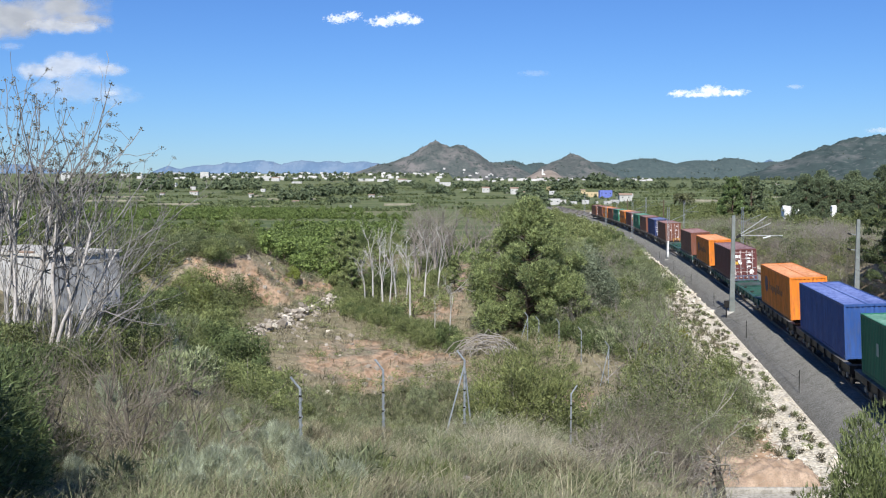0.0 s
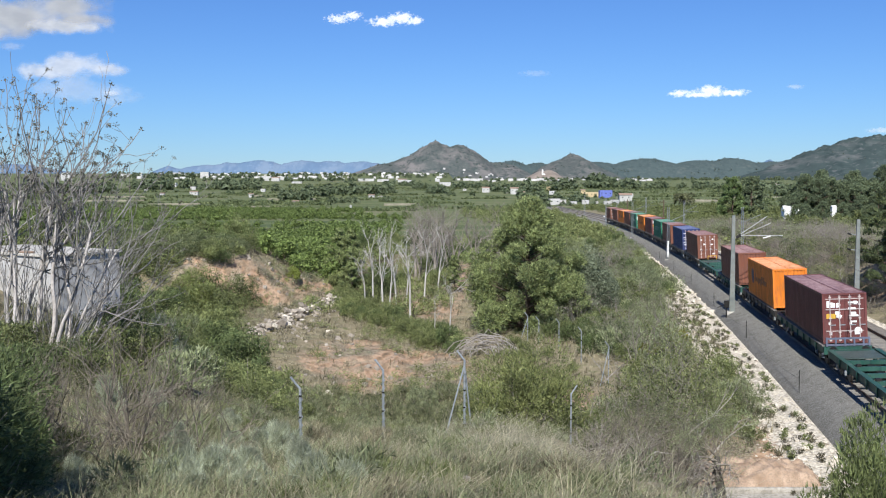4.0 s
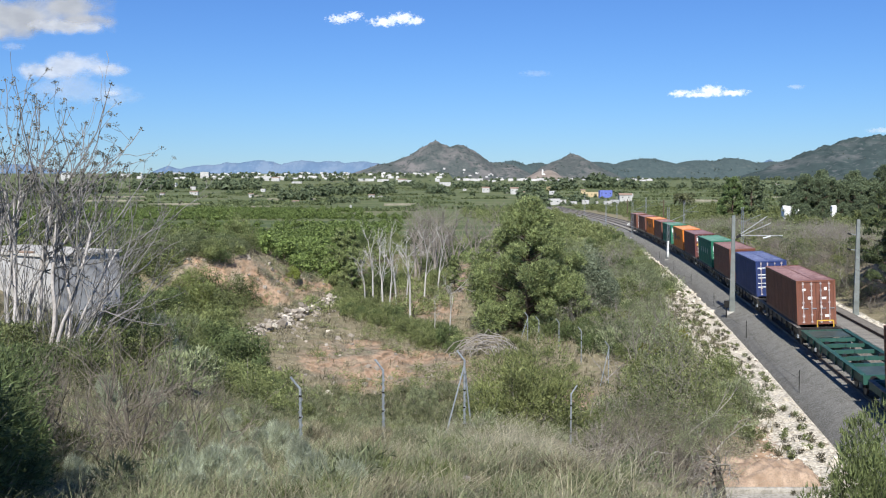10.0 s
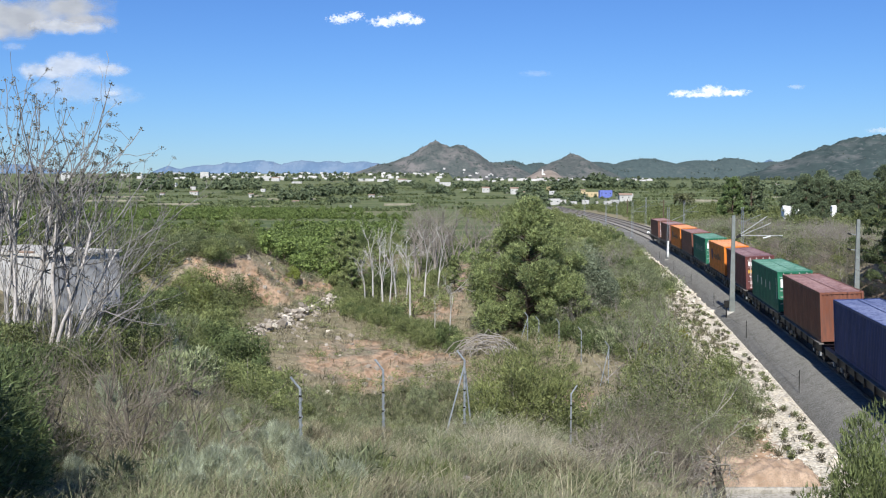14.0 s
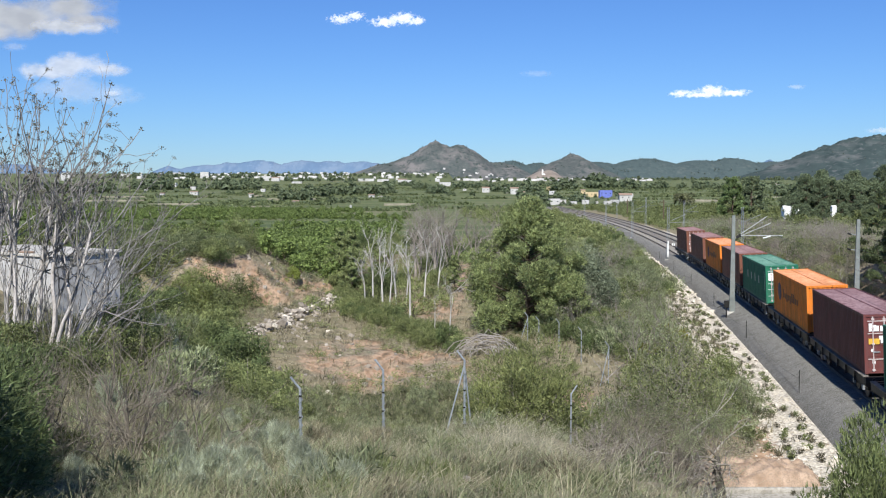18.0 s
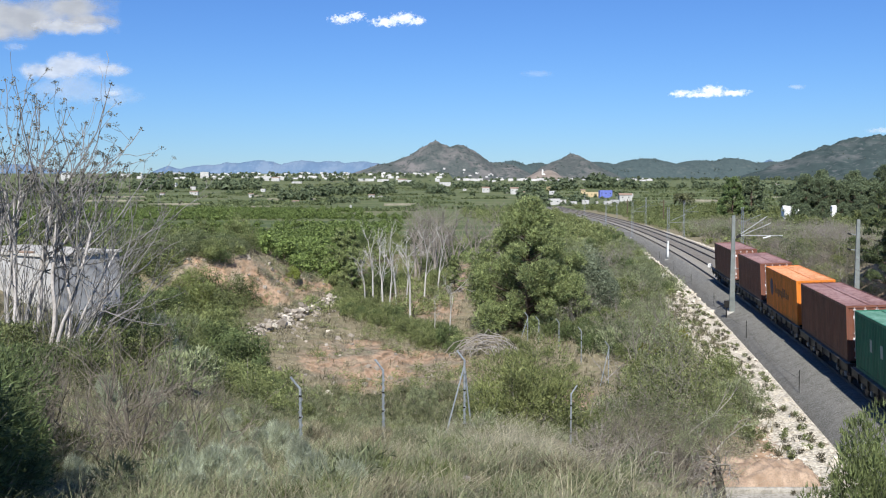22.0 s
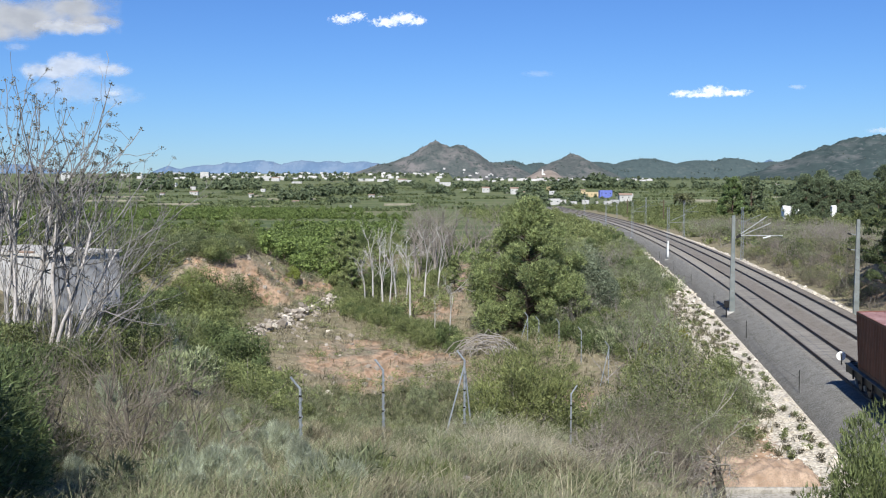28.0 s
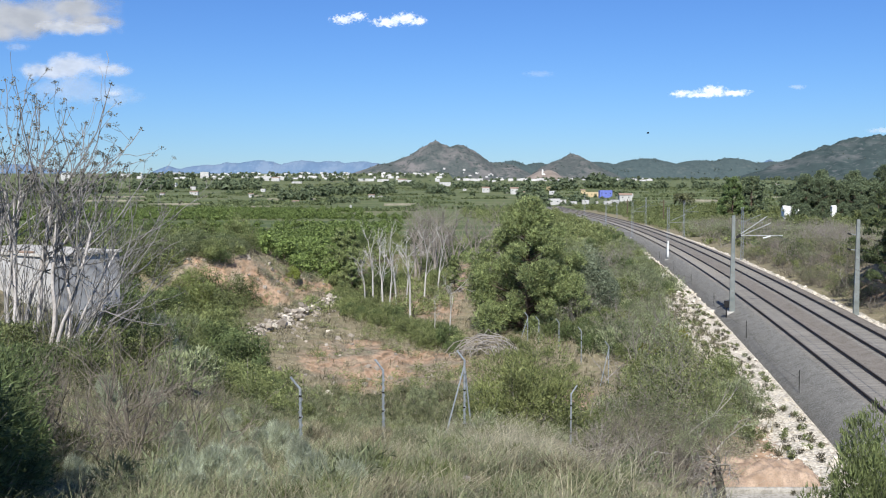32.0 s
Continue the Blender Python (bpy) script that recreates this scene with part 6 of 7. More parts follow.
# ---- groves ----
G_ORCH = "trees of the orange grove"
citrus = [shrub(380 + k, "round bright green orange tree in the grove", citrus_leaf, n=750, r=1.8, h=2.6, length=0.34, width=0.17, lobes=18, twigs=4, name="orange_tree", category="tree", group=G_ORCH, stem=bark_brown) for k in range(3)]
spots = []
for i in range(40):
    for j in range(26):
        x, y = -9 - 3.0 * i + random.uniform(-0.5, 0.5) + 0.12 * j * 3, 108 + 3.4 * j + random.uniform(-0.5, 0.5)
        if x < -10 - 0.07 * (y - 108) and x > -0.46 * y - 8 and not (x < -19 and y < 122):
            spots.append((x, y, 1.0))
spots.sort(key=lambda s: s[1])
sow(citrus, spots[:230], 18, 0.9, 1.12)


orch_small = [far_model(400 + k, 380, 1.9, 2.3, 0.4) for k in range(3)]
rows = list(spots[230:])
for j in range(34):
    y = 198 + 6.0 * j + (14 if j > 11 else 0) + (22 if j > 22 else 0)
    for i in range(int(y * 0.13)):
        x = -12 - 3.9 * i + random.uniform(-0.7, 0.7)
        if x > -0.46 * y - 5 and (fbm(np.array([x * 0.012]), np.array([y * 0.02]), 3)[0] > 0.4):
            rows.append((x, y + random.uniform(-1, 1), random.uniform(0.85, 1.15)))
merged("far_orange_grove", "rows of green orange trees across the plain", "grove", orch_small, rows, citrus_leaf, 401)
rows = []
for j in range(40):
    y = 130 + 6.5 * j + (12 if j > 14 else 0) + (16 if j > 27 else 0)
    x = along(y - 62)[0] + 34
    while x < 0.47 * y + 30:
        if fbm(np.array([x * 0.015]), np.array([y * 0.02]), 8)[0] > 0.36:
            rows.append((x + random.uniform(-0.8, 0.8), y + random.uniform(-1.2, 1.2), random.uniform(0.8, 1.3)))
        x += 5.0
merged("grove_beyond_line", "rows of green orange trees beyond the railway", "grove", orch_small, rows, olive_leaf, 402)
far_tree = [far_model(410 + k, 90, 3.0, 5.2, 1.7, 8, 0.05) for k in range(4)]
rows = []
for k in range(60):
    y0 = 520 * math.exp(random.random() ** 0.75 * 1.7)
    x0 = random.uniform(-0.47, 0.47) * y0
    wide = y0 * random.uniform(0.003, 0.014)
    for j in range(random.randrange(2, 7)):
        x, y = x0 + random.gauss(0, 1) * wide, y0 * (1 + random.gauss(0, 0.006))
        if abs(offs(x, min(y, 500))) > 14:
            rows.append((x, y, random.uniform(0.35, 0.9) * (0.6 + y / 2600)))
for k in range(46):
    y = random.uniform(490, 700)
    rows.append((y * random.uniform(0.075, 0.2), y, random.uniform(0.22, 0.5)))
for k in range(520):
    y = random.uniform(2300, 3250)
    rows.append((y * random.uniform(-0.33, 0.42), y, random.uniform(1.0, 2.2)))
WOODS = [  # bearing from, to (thousandths), distance, height, count
    (-305, -266, 1150, 13, 20), (-254, -243, 1250, 14, 8), (-238, -214, 1200, 11, 14), (-213, -199, 1150, 17, 9), (-198, -180, 1180, 13, 12), (-168, -157, 1050, 8, 6), (-400, -322, 900, 13, 26),
    (-157, -132, 640, 8, 14), (-132, -112, 760, 9, 12), (-118, -50, 820, 9, 34), (-110, -82, 560, 4.5, 10), (-20, 4, 900, 8, 10), (15, 98, 1400, 9, 26), (78, 100, 1000, 11, 8), (104, 132, 980, 11, 12),
    (145, 163, 1080, 17, 10), (178, 192, 1000, 12, 8), (190, 282, 1050, 9, 32), (60, 76, 900, 8, 8), (-60, -20, 1500, 9, 20), (-330, -60, 1900, 10, 50), (-330, -180, 2300, 13, 60), (290, 330, 900, 10, 14), (330, 440, 620, 10, 30), (70, 112, 640, 7, 12), (112, 140, 600, 6, 9), (88, 104, 530, 6, 6), (-30, 40, 1250, 9, 16), (40, 72, 1000, 9, 10),
]
for b0, b1, y0, high, count in WOODS:
    for k in range(count):
        y = y0 * random.uniform(0.985, 1.03)
        rows.append((y * random.uniform(b0, b1) / 1000, y, high * random.uniform(0.7, 1.05) / 5.2))
merged("far_trees", "dark green trees in clumps over the valley floor", "trees", far_tree, rows, far_leaf, 411)
low_far = [far_model(415 + k, 44, 6.5, 1.0, 1.8, 8) for k in range(3)]
field_leaf = leaf_mat("pale_grove_leaves", (0.1, 0.128, 0.055), (0.2, 0.235, 0.11), 0.35)
rows = []
for j in range(22):
    y0 = 440 * math.exp(j / 22 * 1.35)
    for k in range(190):
        b = random.uniform(-0.47, 0.47)
        y = y0 * (1 + random.gauss(0, 0.004) + 0.06 * b)
        x = b * y
        if abs(offs(x, min(y, 500))) > 14 and fbm(np.array([b * 14 + j * 3.3]), np.array([j * 7.7]), 19)[0] > 0.46:
            rows.append((x, y, random.uniform(0.7, 1.3) * (0.6 + y / 2200)))
merged("far_fields", "low green groves and hedges in long strips on the plain", "groves", low_far, rows, field_leaf, 416)
# Dull green with the haze of distance mixed into the leaf colours.
hill_leaf = leaf_mat("hazed_pine_leaves", (0.075, 0.1, 0.085), (0.125, 0.15, 0.125), 0.2)
rh = rng_of(418)
vs, fs, k0 = [], [], 0
for name, count, lo, hi in (("mountain_cone", 560, 3.0, 6.0), ("mountain_wooded", 1200, 3.5, 7.5), ("mountain_ridge", 260, 3.0, 5.5)):
    grid = SLOPES[name]
    for k in range(count):
        i = int(rh.integers(0, grid.shape[0]))
        j = int(grid.shape[1] * (0.7 + 0.13 * rh.random() if k % 3 == 0 else 0.1 + 0.7 * rh.random()))
        p = grid[i, j]
        if p[2] < 14 or fbm(p[:1] * 0.012, p[2:] * 0.03, 23)[0] < 0.47 - (0.12 if k % 3 == 0 else 0):
            continue
        v, f = far_tree[k % 4]
        s = rh.uniform(lo, hi) / 5.2
        v, f = v[:120] * s + p - [0, 0, 0.6 * s], f[:40]
        vs.append(v)
        fs.append(f + k0)
        k0 += len(v)
tagged(new("hillside_pines", fast_mesh("hillside_pines", np.concatenate(vs), np.concatenate(fs), hill_leaf)), "dark pines dotting the distant hillsides", "trees", kind="stuff")

G_PINES = "dark pines beyond the railway"
tall_pines = [bushy_pine(420 + k, "dark round-headed pine beyond the railway", 13.0, 5.6, 15000, 0.42, 0.2, far_leaf, clumps=75, group=G_PINES) for k in range(3)]
sow(tall_pines, [(107.4, 303, 1.0), (113.0, 306, 1.08), (118.5, 312, 0.95), (122.6, 306, 0.92), (127.5, 302, 0.98), (133.0, 306, 1.05), (139.0, 302, 1.0), (146.0, 306, 1.1), (109.6, 316, 0.95), (110.4, 301, 0.82), (120.4, 300, 0.8), (130.4, 300, 0.85), (136.2, 300, 0.85), (124.8, 312, 0.95), (142.5, 300, 0.95), (128.0, 318, 1.05), (137.0, 318, 1.05), (115.6, 312, 0.95), (133.6, 296, 0.6), (126.0, 296, 0.6), (140.6, 296, 0.6), (150.0, 300, 1.1), (116.0, 300, 0.7),
                 (99.6, 283.5, 0.36), (98.6, 287, 0.5), (105.4, 284, 0.42), (112.4, 288, 0.4), (117.0, 290, 0.45), (103.0, 290, 0.45), (123.0, 292, 0.4), (154, 312, 1.2)], 19, 0.95, 1.05, (0.95, 1.05))
oval_leaf = leaf_mat("fresh_broad_tree_leaves", (0.095, 0.14, 0.05), (0.2, 0.265, 0.105), 0.25)
lone = [bushy_pine(430 + k, "tall oval green tree beyond the groves" if k else "tall oval bright green tree beyond the groves", 12.2, 4.3, 15000, 0.4, 0.2, far_leaf if k else oval_leaf, clumps=70, name="broad_tree") for k in range(2)]
sow(lone, [(89.4, 316, 1.0), (97.0, 322, 1.06)], 20, 0.98, 1.02, (0.98, 1.05))
pit_leaf = leaf_mat("blackish_pine_needles", (0.035, 0.05, 0.02), (0.095, 0.118, 0.05), 0.15)
edge = pine(440, "dark green pine at the foot of the bank", h=7.5, r=3.4, n=9000, length=0.3, width=0.09, limbs=30, cone=0.5, leaf=pit_leaf)
edge.matrix_basis = place(40.0, 88.0, 1.2)
copy_thing(edge, place(43.0, 94.0, 1.1, 1.0))
copy_thing(edge, place(41.4, 84.0, 0.6, 2.0))


def palm():
    rng = rng_of(450)
    t = thing("palm_tree", place(104, 442), "date palm with drooping fronds in the groves", "palm")
    part("trunk", fast_mesh("trunk", *tubes([(0, 0, -0.3, 0.1, 0, 2, 0.42, 0.38), (0.1, 0, 2, 0, 0, 4.2, 0.38, 0.36)], 8), bark_brown), bark_brown, t)
    for k in range(26):
        a, e = k * 2.4, rng.uniform(-0.2, 1.4)
        segs, p, d = [], np.array([0, 0, 4.2]), np.array([math.cos(a), math.sin(a), e])
        pts = []
        for j in range(6):
            d[2] -= 0.28
            d /= np.linalg.norm(d)
            q_ = p + d * 0.92
            segs.append((*p, *q_, 0.05, 0.03))
            pts.append(np.linspace(p, q_, 7)[:-1])
            p = q_
        f = part("frond", fast_mesh("frond", *leaves(rng, np.concatenate(pts).repeat(4, 0), 1.1, 0.3, -0.5), olive_straw), olive_straw, t)


merged("plain_scrub", "olive scrub and low trees between the railway and the groves", "scrub", [far_model(470 + k, 170, 1.9, 1.7, 0.4, 9, thin=0.45) for k in range(3)], scatter(471, 420, 40, 130, 170, 520, lambda x, y: 12 < offs(x, y) < 46, 2.6, 1.1), olive_leaf, 472)

palm()

# unseen pine added beside the viewpoint so its shade darkens the near bushes
crest = pine(460, "unseen bushy pine added to shade the near bushes", h=7.5, r=2.6, n=6000, length=0.3, width=0.1, limbs=30, cone=0.5, low=0.05)
crest.matrix_basis = place(-6.5, 4.2)
thick = shrub(372, "dark dense bush in the shade of the added pine", dark_leaf, n=12000, r=1.5, h=2.6, length=0.13, width=0.022, lobes=26, twigs=50)
thick.matrix_basis = place(-5.75, 11.2, 0.85)
for x, y, size, turn in ((-6.5, 13.2, 0.9, 1.2), (-7.6, 15.8, 1.0, 2.6), (-8.6, 18.6, 0.95, 4.0), (-5.9, 13.6, 0.4, 5.0)):
    exact_copy(thick, place(x, y, size, turn))


# ---- hut on the slope ----
lime = mat("stained_whitewash", (0.34, 0.335, 0.325), (0.53, 0.525, 0.51), scale=0.8, rough=0.9, bump=0.15, c3=(0.3, 0.29, 0.27), fine=5)
tile_red = mat("clay_roof_tiles", (0.24, 0.17, 0.125), (0.32, 0.23, 0.175), scale=2, rough=0.9, bump=0.3)
ochre_wall = mat("ochre_render", (0.46, 0.36, 0.2), (0.54, 0.43, 0.27), scale=1, rough=0.9)
grey_wall = mat("bare_grey_render", (0.4, 0.39, 0.37), (0.5, 0.49, 0.46), scale=1, rough=0.9)
blue_wall = mat("blue_painted_sheet", (0.1, 0.13, 0.4), (0.16, 0.2, 0.5), scale=1, rough=0.6)
dark_glass = mat("dark_window_glass", (0.02, 0.025, 0.03), (0.04, 0.045, 0.05), scale=1, rough=0.15, bump=0.0, spec=0.5)
hz = gz(-16, 43.5) - 0.6
hut = thing("hut", Matrix.Translation((-16.15, 42.0, hz)) @ Matrix.Rotation(radians(-32), 4, "Z"), "whitewashed flat-roofed concrete hut behind bare trees", "hut")
HH = 7.5 - hz
part("front_wall", boxes((-6.6, 0, 0, 0.22, 0, HH)), lime, hut, "stained whitewashed wall")
part("rear_wall", boxes((-6.6, 0, 3.3, 3.52, 0, HH)), lime, hut)
part("side_wall", boxes((-0.22, 0, 0.222, 3.298, 0, HH)), lime, hut)
part("side_wall", boxes((-6.6, -6.38, 0.222, 3.298, 0, HH)), lime, hut)
part("roof_slab", boxes((-6.75, 0.1, -0.1, 3.62, HH, HH + 0.12), bevel=0.02), concrete_mat, hut, "weathered concrete roof slab")
part("coping", boxes((-2.8, -1.4, -0.05, 0.3, HH + 0.12, HH + 0.2), bevel=0.02), tile_red, hut, "broken row of clay tiles")

# ---- fence posts ----
G_FENCE = "galvanised fence posts"
def fence_post(x, y, h, turn, struts=0):
    t = thing("fence_post", Matrix.Translation((x, y, gz(x, y) - 0.15)) @ Matrix.Rotation(turn, 4, "Z"), "galvanised steel fence post with cranked top" + (" and two braces" if struts else ""), "fence post", G_FENCE)
    hh = h + 0.15
    part("tube", rods(((0, 0, 0), (0, 0, hh - 0.3), 0.034)), steel_mat, t)
    part("cranked_arm", rods(((0, 0, hh - 0.32), (-0.24, 0, hh), 0.03)), steel_mat, t)
    for k in range(struts):
        s = -1 if k == 0 else 1
        part("brace", rods(((0, 0, hh - 0.45), (s * 0.46 - 0.2, 0.3 * s, 0.05), 0.026)), steel_mat, t)
    if y < 33:
        helix = [(0.052 * math.cos(0.9 * k), 0.052 * math.sin(0.9 * k), 0.25 + 0.032 * k) for k in range(int((hh - 0.75) / 0.032))]
        wrap = fast_mesh("wire_wrap", *tubes([(*a, *b, 0.011, 0.011) for a, b in zip(helix, helix[1:])], 4), steel_mat)
        part("wire_wrap", wrap, steel_mat, t, "torn netting wire wound round the tube")
    for z in (0.4, 0.95, 1.5):
        part("wire_clip", rods(((0, 0, z + 0.15), (0, 0, z + 0.2), 0.04), sides=6), dark_steel, t)


for x, y, h, turn, st in [(-3.62, 25.6, 2.02, 0.2, 0), (-1.74, 29.4, 2.5, 0.1, 0), (0.68, 32.0, 2.8, 0.0, 2), (4.95, 39.0, 2.3, 3.4, 0), (9.95, 60.8, 2.65, 0.2, 1), (9.2, 67.4, 2.45, 0.1, 0), (8.45, 73.9, 2.25, 0.0, 0),
                          (7.2, 76.2, 2.2, 0.1, 0), (6.55, 78.5, 2.3, 0.0, 1)]:
    fence_post(x, y, h, turn, st)

# ---- posts with a cable along the ballast ----
for k in range(6):
    t = thing("marker_post", line_pose(-7.4 + 20.4 * k, -3.2, -0.9, 0), "thin black steel post carrying a trackside cable", "post", "black trackside posts")
    part("rod", rods(((0, 0, -0.1), (0, 0, 1.15), 0.02), sides=6), dark_steel, t)
    part("hook", boxes((-0.06, 0.02, -0.02, 0.02, 0.75, 0.8)), dark_steel, t)
cable = []
for k in range(6):
    for j in range(8):
        s0, s1 = -7.4 + 20.4 * k + 2.55 * j, -7.4 + 20.4 * k + 2.55 * (j + 1)
        a, b = on_line(s0, -3.2, -0.25 - 0.45 * math.sin(math.pi * j / 8), 0), on_line(s1, -3.2, -0.25 - 0.45 * math.sin(math.pi * (j + 1) / 8), 0)
        cable.append((*a, *b, 0.012, 0.012))
tagged(new("trackside_cable", fast_mesh("trackside_cable", *tubes(cable, 4), dark_steel)), "thin black cable slung along the ballast", "cable")
relay = thing("relay_box", line_pose(24.6, -3.2, -0.9, 0), "small black relay box on a short stand beside the mast", "relay box")
part("housing", boxes((-0.2, 0.2, -0.15, 0.15, 0.75, 1.35), bevel=0.02), dark_steel, relay)
part("stand", boxes((-0.05, 0.05, -0.05, 0.05, -0.1, 0.75)), dark_steel, relay)
part("lever", rods(((-0.2, 0, 1.0), (-0.75, 0, 0.75), 0.03)), dark_steel, relay)

# ---- wooden poles beyond the line ----
for x, y, h in [(62.9, 291.6, 6.5), (63.8, 353.9, 6.0)]:
    t = thing("utility_pole", Matrix.Translation((x, y, gz(x, y) - 0.3)), "dark weathered wooden utility pole", "pole", "wooden utility poles")
    part("pole", rods(((0, 0, 0), (0, 0, h + 0.3), 0.16)), bark_brown, t)
    part("crossarm", boxes((-0.7, 0.7, -0.06, 0.06, h - 0.5, h - 0.38)), bark_brown, t)
    for sx in (-0.6, 0.6):
        part("insulator", rods(((sx, 0, h - 0.38), (sx, 0, h - 0.2), 0.05), sides=6), white_paint, t)


# ---- stones ----
stone_pale = mat("pale_limestone", (0.48, 0.435, 0.36), (0.7, 0.64, 0.54), scale=2.5, rough=0.95, vary=0.2, bump=0.3, c3=(0.36, 0.31, 0.25))
stone_grey = mat("grey_limestone", (0.25, 0.22, 0.18), (0.38, 0.34, 0.29), scale=2.5, rough=0.95, vary=0.25, bump=0.3, c3=(0.25, 0.2, 0.15))


def rock_mesh(seed, material, flat=0.7):
    rng = rng_of(seed)
    bm = bmesh.new()
    for p in sphere_points(rng, 13) * rng.uniform(0.75, 1.1, (13, 1)):
        bm.verts.new(p * [1, 0.85, flat])
    r = bmesh.ops.convex_hull(bm, input=bm.verts)
    loose = [v for v in bm.verts if not v.link_faces]
    bmesh.ops.delete(bm, geom=loose, context="VERTS")
    me = bpy.data.meshes.new("stone")
    bm.to_mesh(me)
    bm.free()
    me.materials.append(material)
    return me


pale_rocks = [rock_mesh(500 + k, stone_pale) for k in range(6)]
grey_rocks = [rock_mesh(510 + k, stone_grey) for k in range(6)]


def stone_heap(name, label, category, spots, meshes, seed):
    r = random.Random(seed)
    t = thing(name, Matrix.Identity(4), label, category)
    for x, y, size, *lift in spots:
        o = new("stone", meshes[r.randrange(len(meshes))])
        o.parent = t
        o.matrix_basis = Matrix.Translation((x, y, gz(x, y) + size * 0.15 + sum(lift))) @ Euler((r.uniform(-0.5, 0.5), r.uniform(-0.5, 0.5), r.uniform(0, 6.28))).to_matrix().to_4x4() @ Matrix.Diagonal((size, size, size, 1))
    return t


r_ = random.Random(77)
spots = []
for k in range(300):
    s, off = -27 + 75 * r_.random() ** 1.3, -3.7 - 2.7 * r_.random() ** 1.4
    p = on_line(s, off, 0)
    spots.append((float(p[0]), float(p[1]), 0.06 + 0.2 * r_.random() ** 2.5))
stone_heap("rubble_bank", "bank of pale limestone rubble beside the ballast", "rubble", spots, pale_rocks, 1)
far_spots = []
for k in range(3200):
    s, off = ((30 + 200 * r_.random() ** 1.3, -3.65 - 2.3 * r_.random() ** 1.5) if k < 300 else (-28 + 110 * r_.random() ** 1.2, -3.6 - (3.2 if k % 3 else 5.2) * r_.random() ** 1.2)) if k < 2900 else (-30 + 230 * r_.random(), 7.4 + 0.9 * r_.random())
    p = on_line(s, off, 0)
    far_spots.append((float(p[0]), float(p[1]), r_.uniform(0.25, 0.55) if k < 300 else r_.uniform(0.18, 0.4) if k >= 2900 else r_.uniform(0.04, 0.13)))
arrs = []
for me in pale_rocks[:4]:
    v = np.array([x.co[:] for x in me.vertices])
    f = np.array([list(q.vertices)[:3] for q in me.polygons])
    arrs.append((v, f))
merged("far_rubble", "pale rubble edging the ballast farther along", "rubble", arrs, far_spots, stone_pale, 78)
spots = []
for k in range(290):
    f = r_.random()
    spots.append((-15.2 + 4.3 * f + r_.gauss(0, 0.46), 79.0 + 21.5 * f + r_.gauss(0, 0.6), r_.uniform(0.16, 0.36) + (0.2 if k % 6 == 0 else 0), 0.0 if k < 130 else 0.28 if k < 230 else 0.5))
bank_spots = []
for k in range(140):
    x = r_.uniform(-25, -10.5)
    bank_spots.append((x, float(bank_edge(np.array(x))) + 9 * r_.random(), 0.07 + 0.26 * r_.random() ** 2))
for k in range(110):
    bank_spots.append((r_.uniform(-13, 4), r_.uniform(60, 84), 0.06 + 0.3 * r_.random() ** 2))
for k in range(110):
    f = r_.random()
    bank_spots.append((-14.6 + 4.3 * f + 2.6 * r_.random() ** 1.5, 76.0 + 21.0 * f + r_.gauss(0, 1.5), 0.07 + 0.25 * r_.random() ** 2))
stone_heap("bank_rubble", "loose stones on the eroded ochre bank", "rubble", bank_spots, grey_rocks, 3)
stone_heap("tumbled_wall", "tumbled row of pale grey stones above the ravine", "stones", spots, grey_rocks[:5] + pale_rocks[:1], 2)
for x, y, size in [(1.85, 14.8, 0.14), (-0.3, 17.0, 0.17), (0.35, 16.9, 0.13), (2.3, 15.6, 0.12), (-6.6, 58.5, 0.5), (-13.4, 73, 0.4), (-3.2, 87.4, 0.42), (-9.4, 83.5, 0.3)]:
    o = new("stone", (grey_rocks if y < 20 else pale_rocks)[int(abs(x * 7)) % 6])
    o.matrix_basis = Matrix.Translation((x, y, gz(x, y) + size * 0.35 + (0.06 if y < 20 else 0))) @ Matrix.Rotation(x * 3, 4, "Z") @ Matrix.Diagonal((size * 1.4, size, size, 1))
    tagged(o, "pale loose limestone rock lying in the grass", "rock", "loose pale rocks")

# ---- culvert slab beside the embankment ----
cul = thing("culvert", Matrix.Translation((12.6, 37.4, gz(12.6, 41.0) + 0.0)), "low concrete culvert slab with earth on its back edge", "culvert")
slab_mat = mat("stained_slab_concrete", (0.3, 0.28, 0.24), (0.43, 0.4, 0.35), scale=0.9, rough=0.95, bump=0.5, c3=(0.22, 0.2, 0.165), fine=6)
part("slab", boxes((-3.2, 2.6, -2.2, 1.2, -0.7, 0.12), bevel=0.04), slab_mat, cul, "pale weathered concrete slab")
part("kerb", boxes((-3.2, 2.6, 1.2, 1.45, -0.5, 0.3), bevel=0.03), slab_mat, cul)
earth_m = mat("ochre_earth", (0.27, 0.185, 0.125), (0.43, 0.315, 0.23), scale=1.6, rough=0.95, bump=0.8, c3=(0.26, 0.2, 0.14))
gx, gy = np.meshgrid(np.linspace(-3.6, 3.0, 80), np.linspace(1.2, 5.2, 48), indexing="ij")
rise = sm(-3.6, -2.4, gx) * (1 - sm(2.0, 3.0, gx)) * sm(1.2, 2.2, gy) * (1 - sm(4.2, 5.2, gy))
gzz = -0.45 + 0.95 * rise + 0.8 * (fbm(gx * 1.3, gy * 1.3, 91) - 0.45) + 0.5 * (fbm(gx * 3.5, gy * 3.5, 92) - 0.45)
i_, j_ = np.meshgrid(np.arange(79), np.arange(47), indexing="ij")
a_ = i_ * 48 + j_
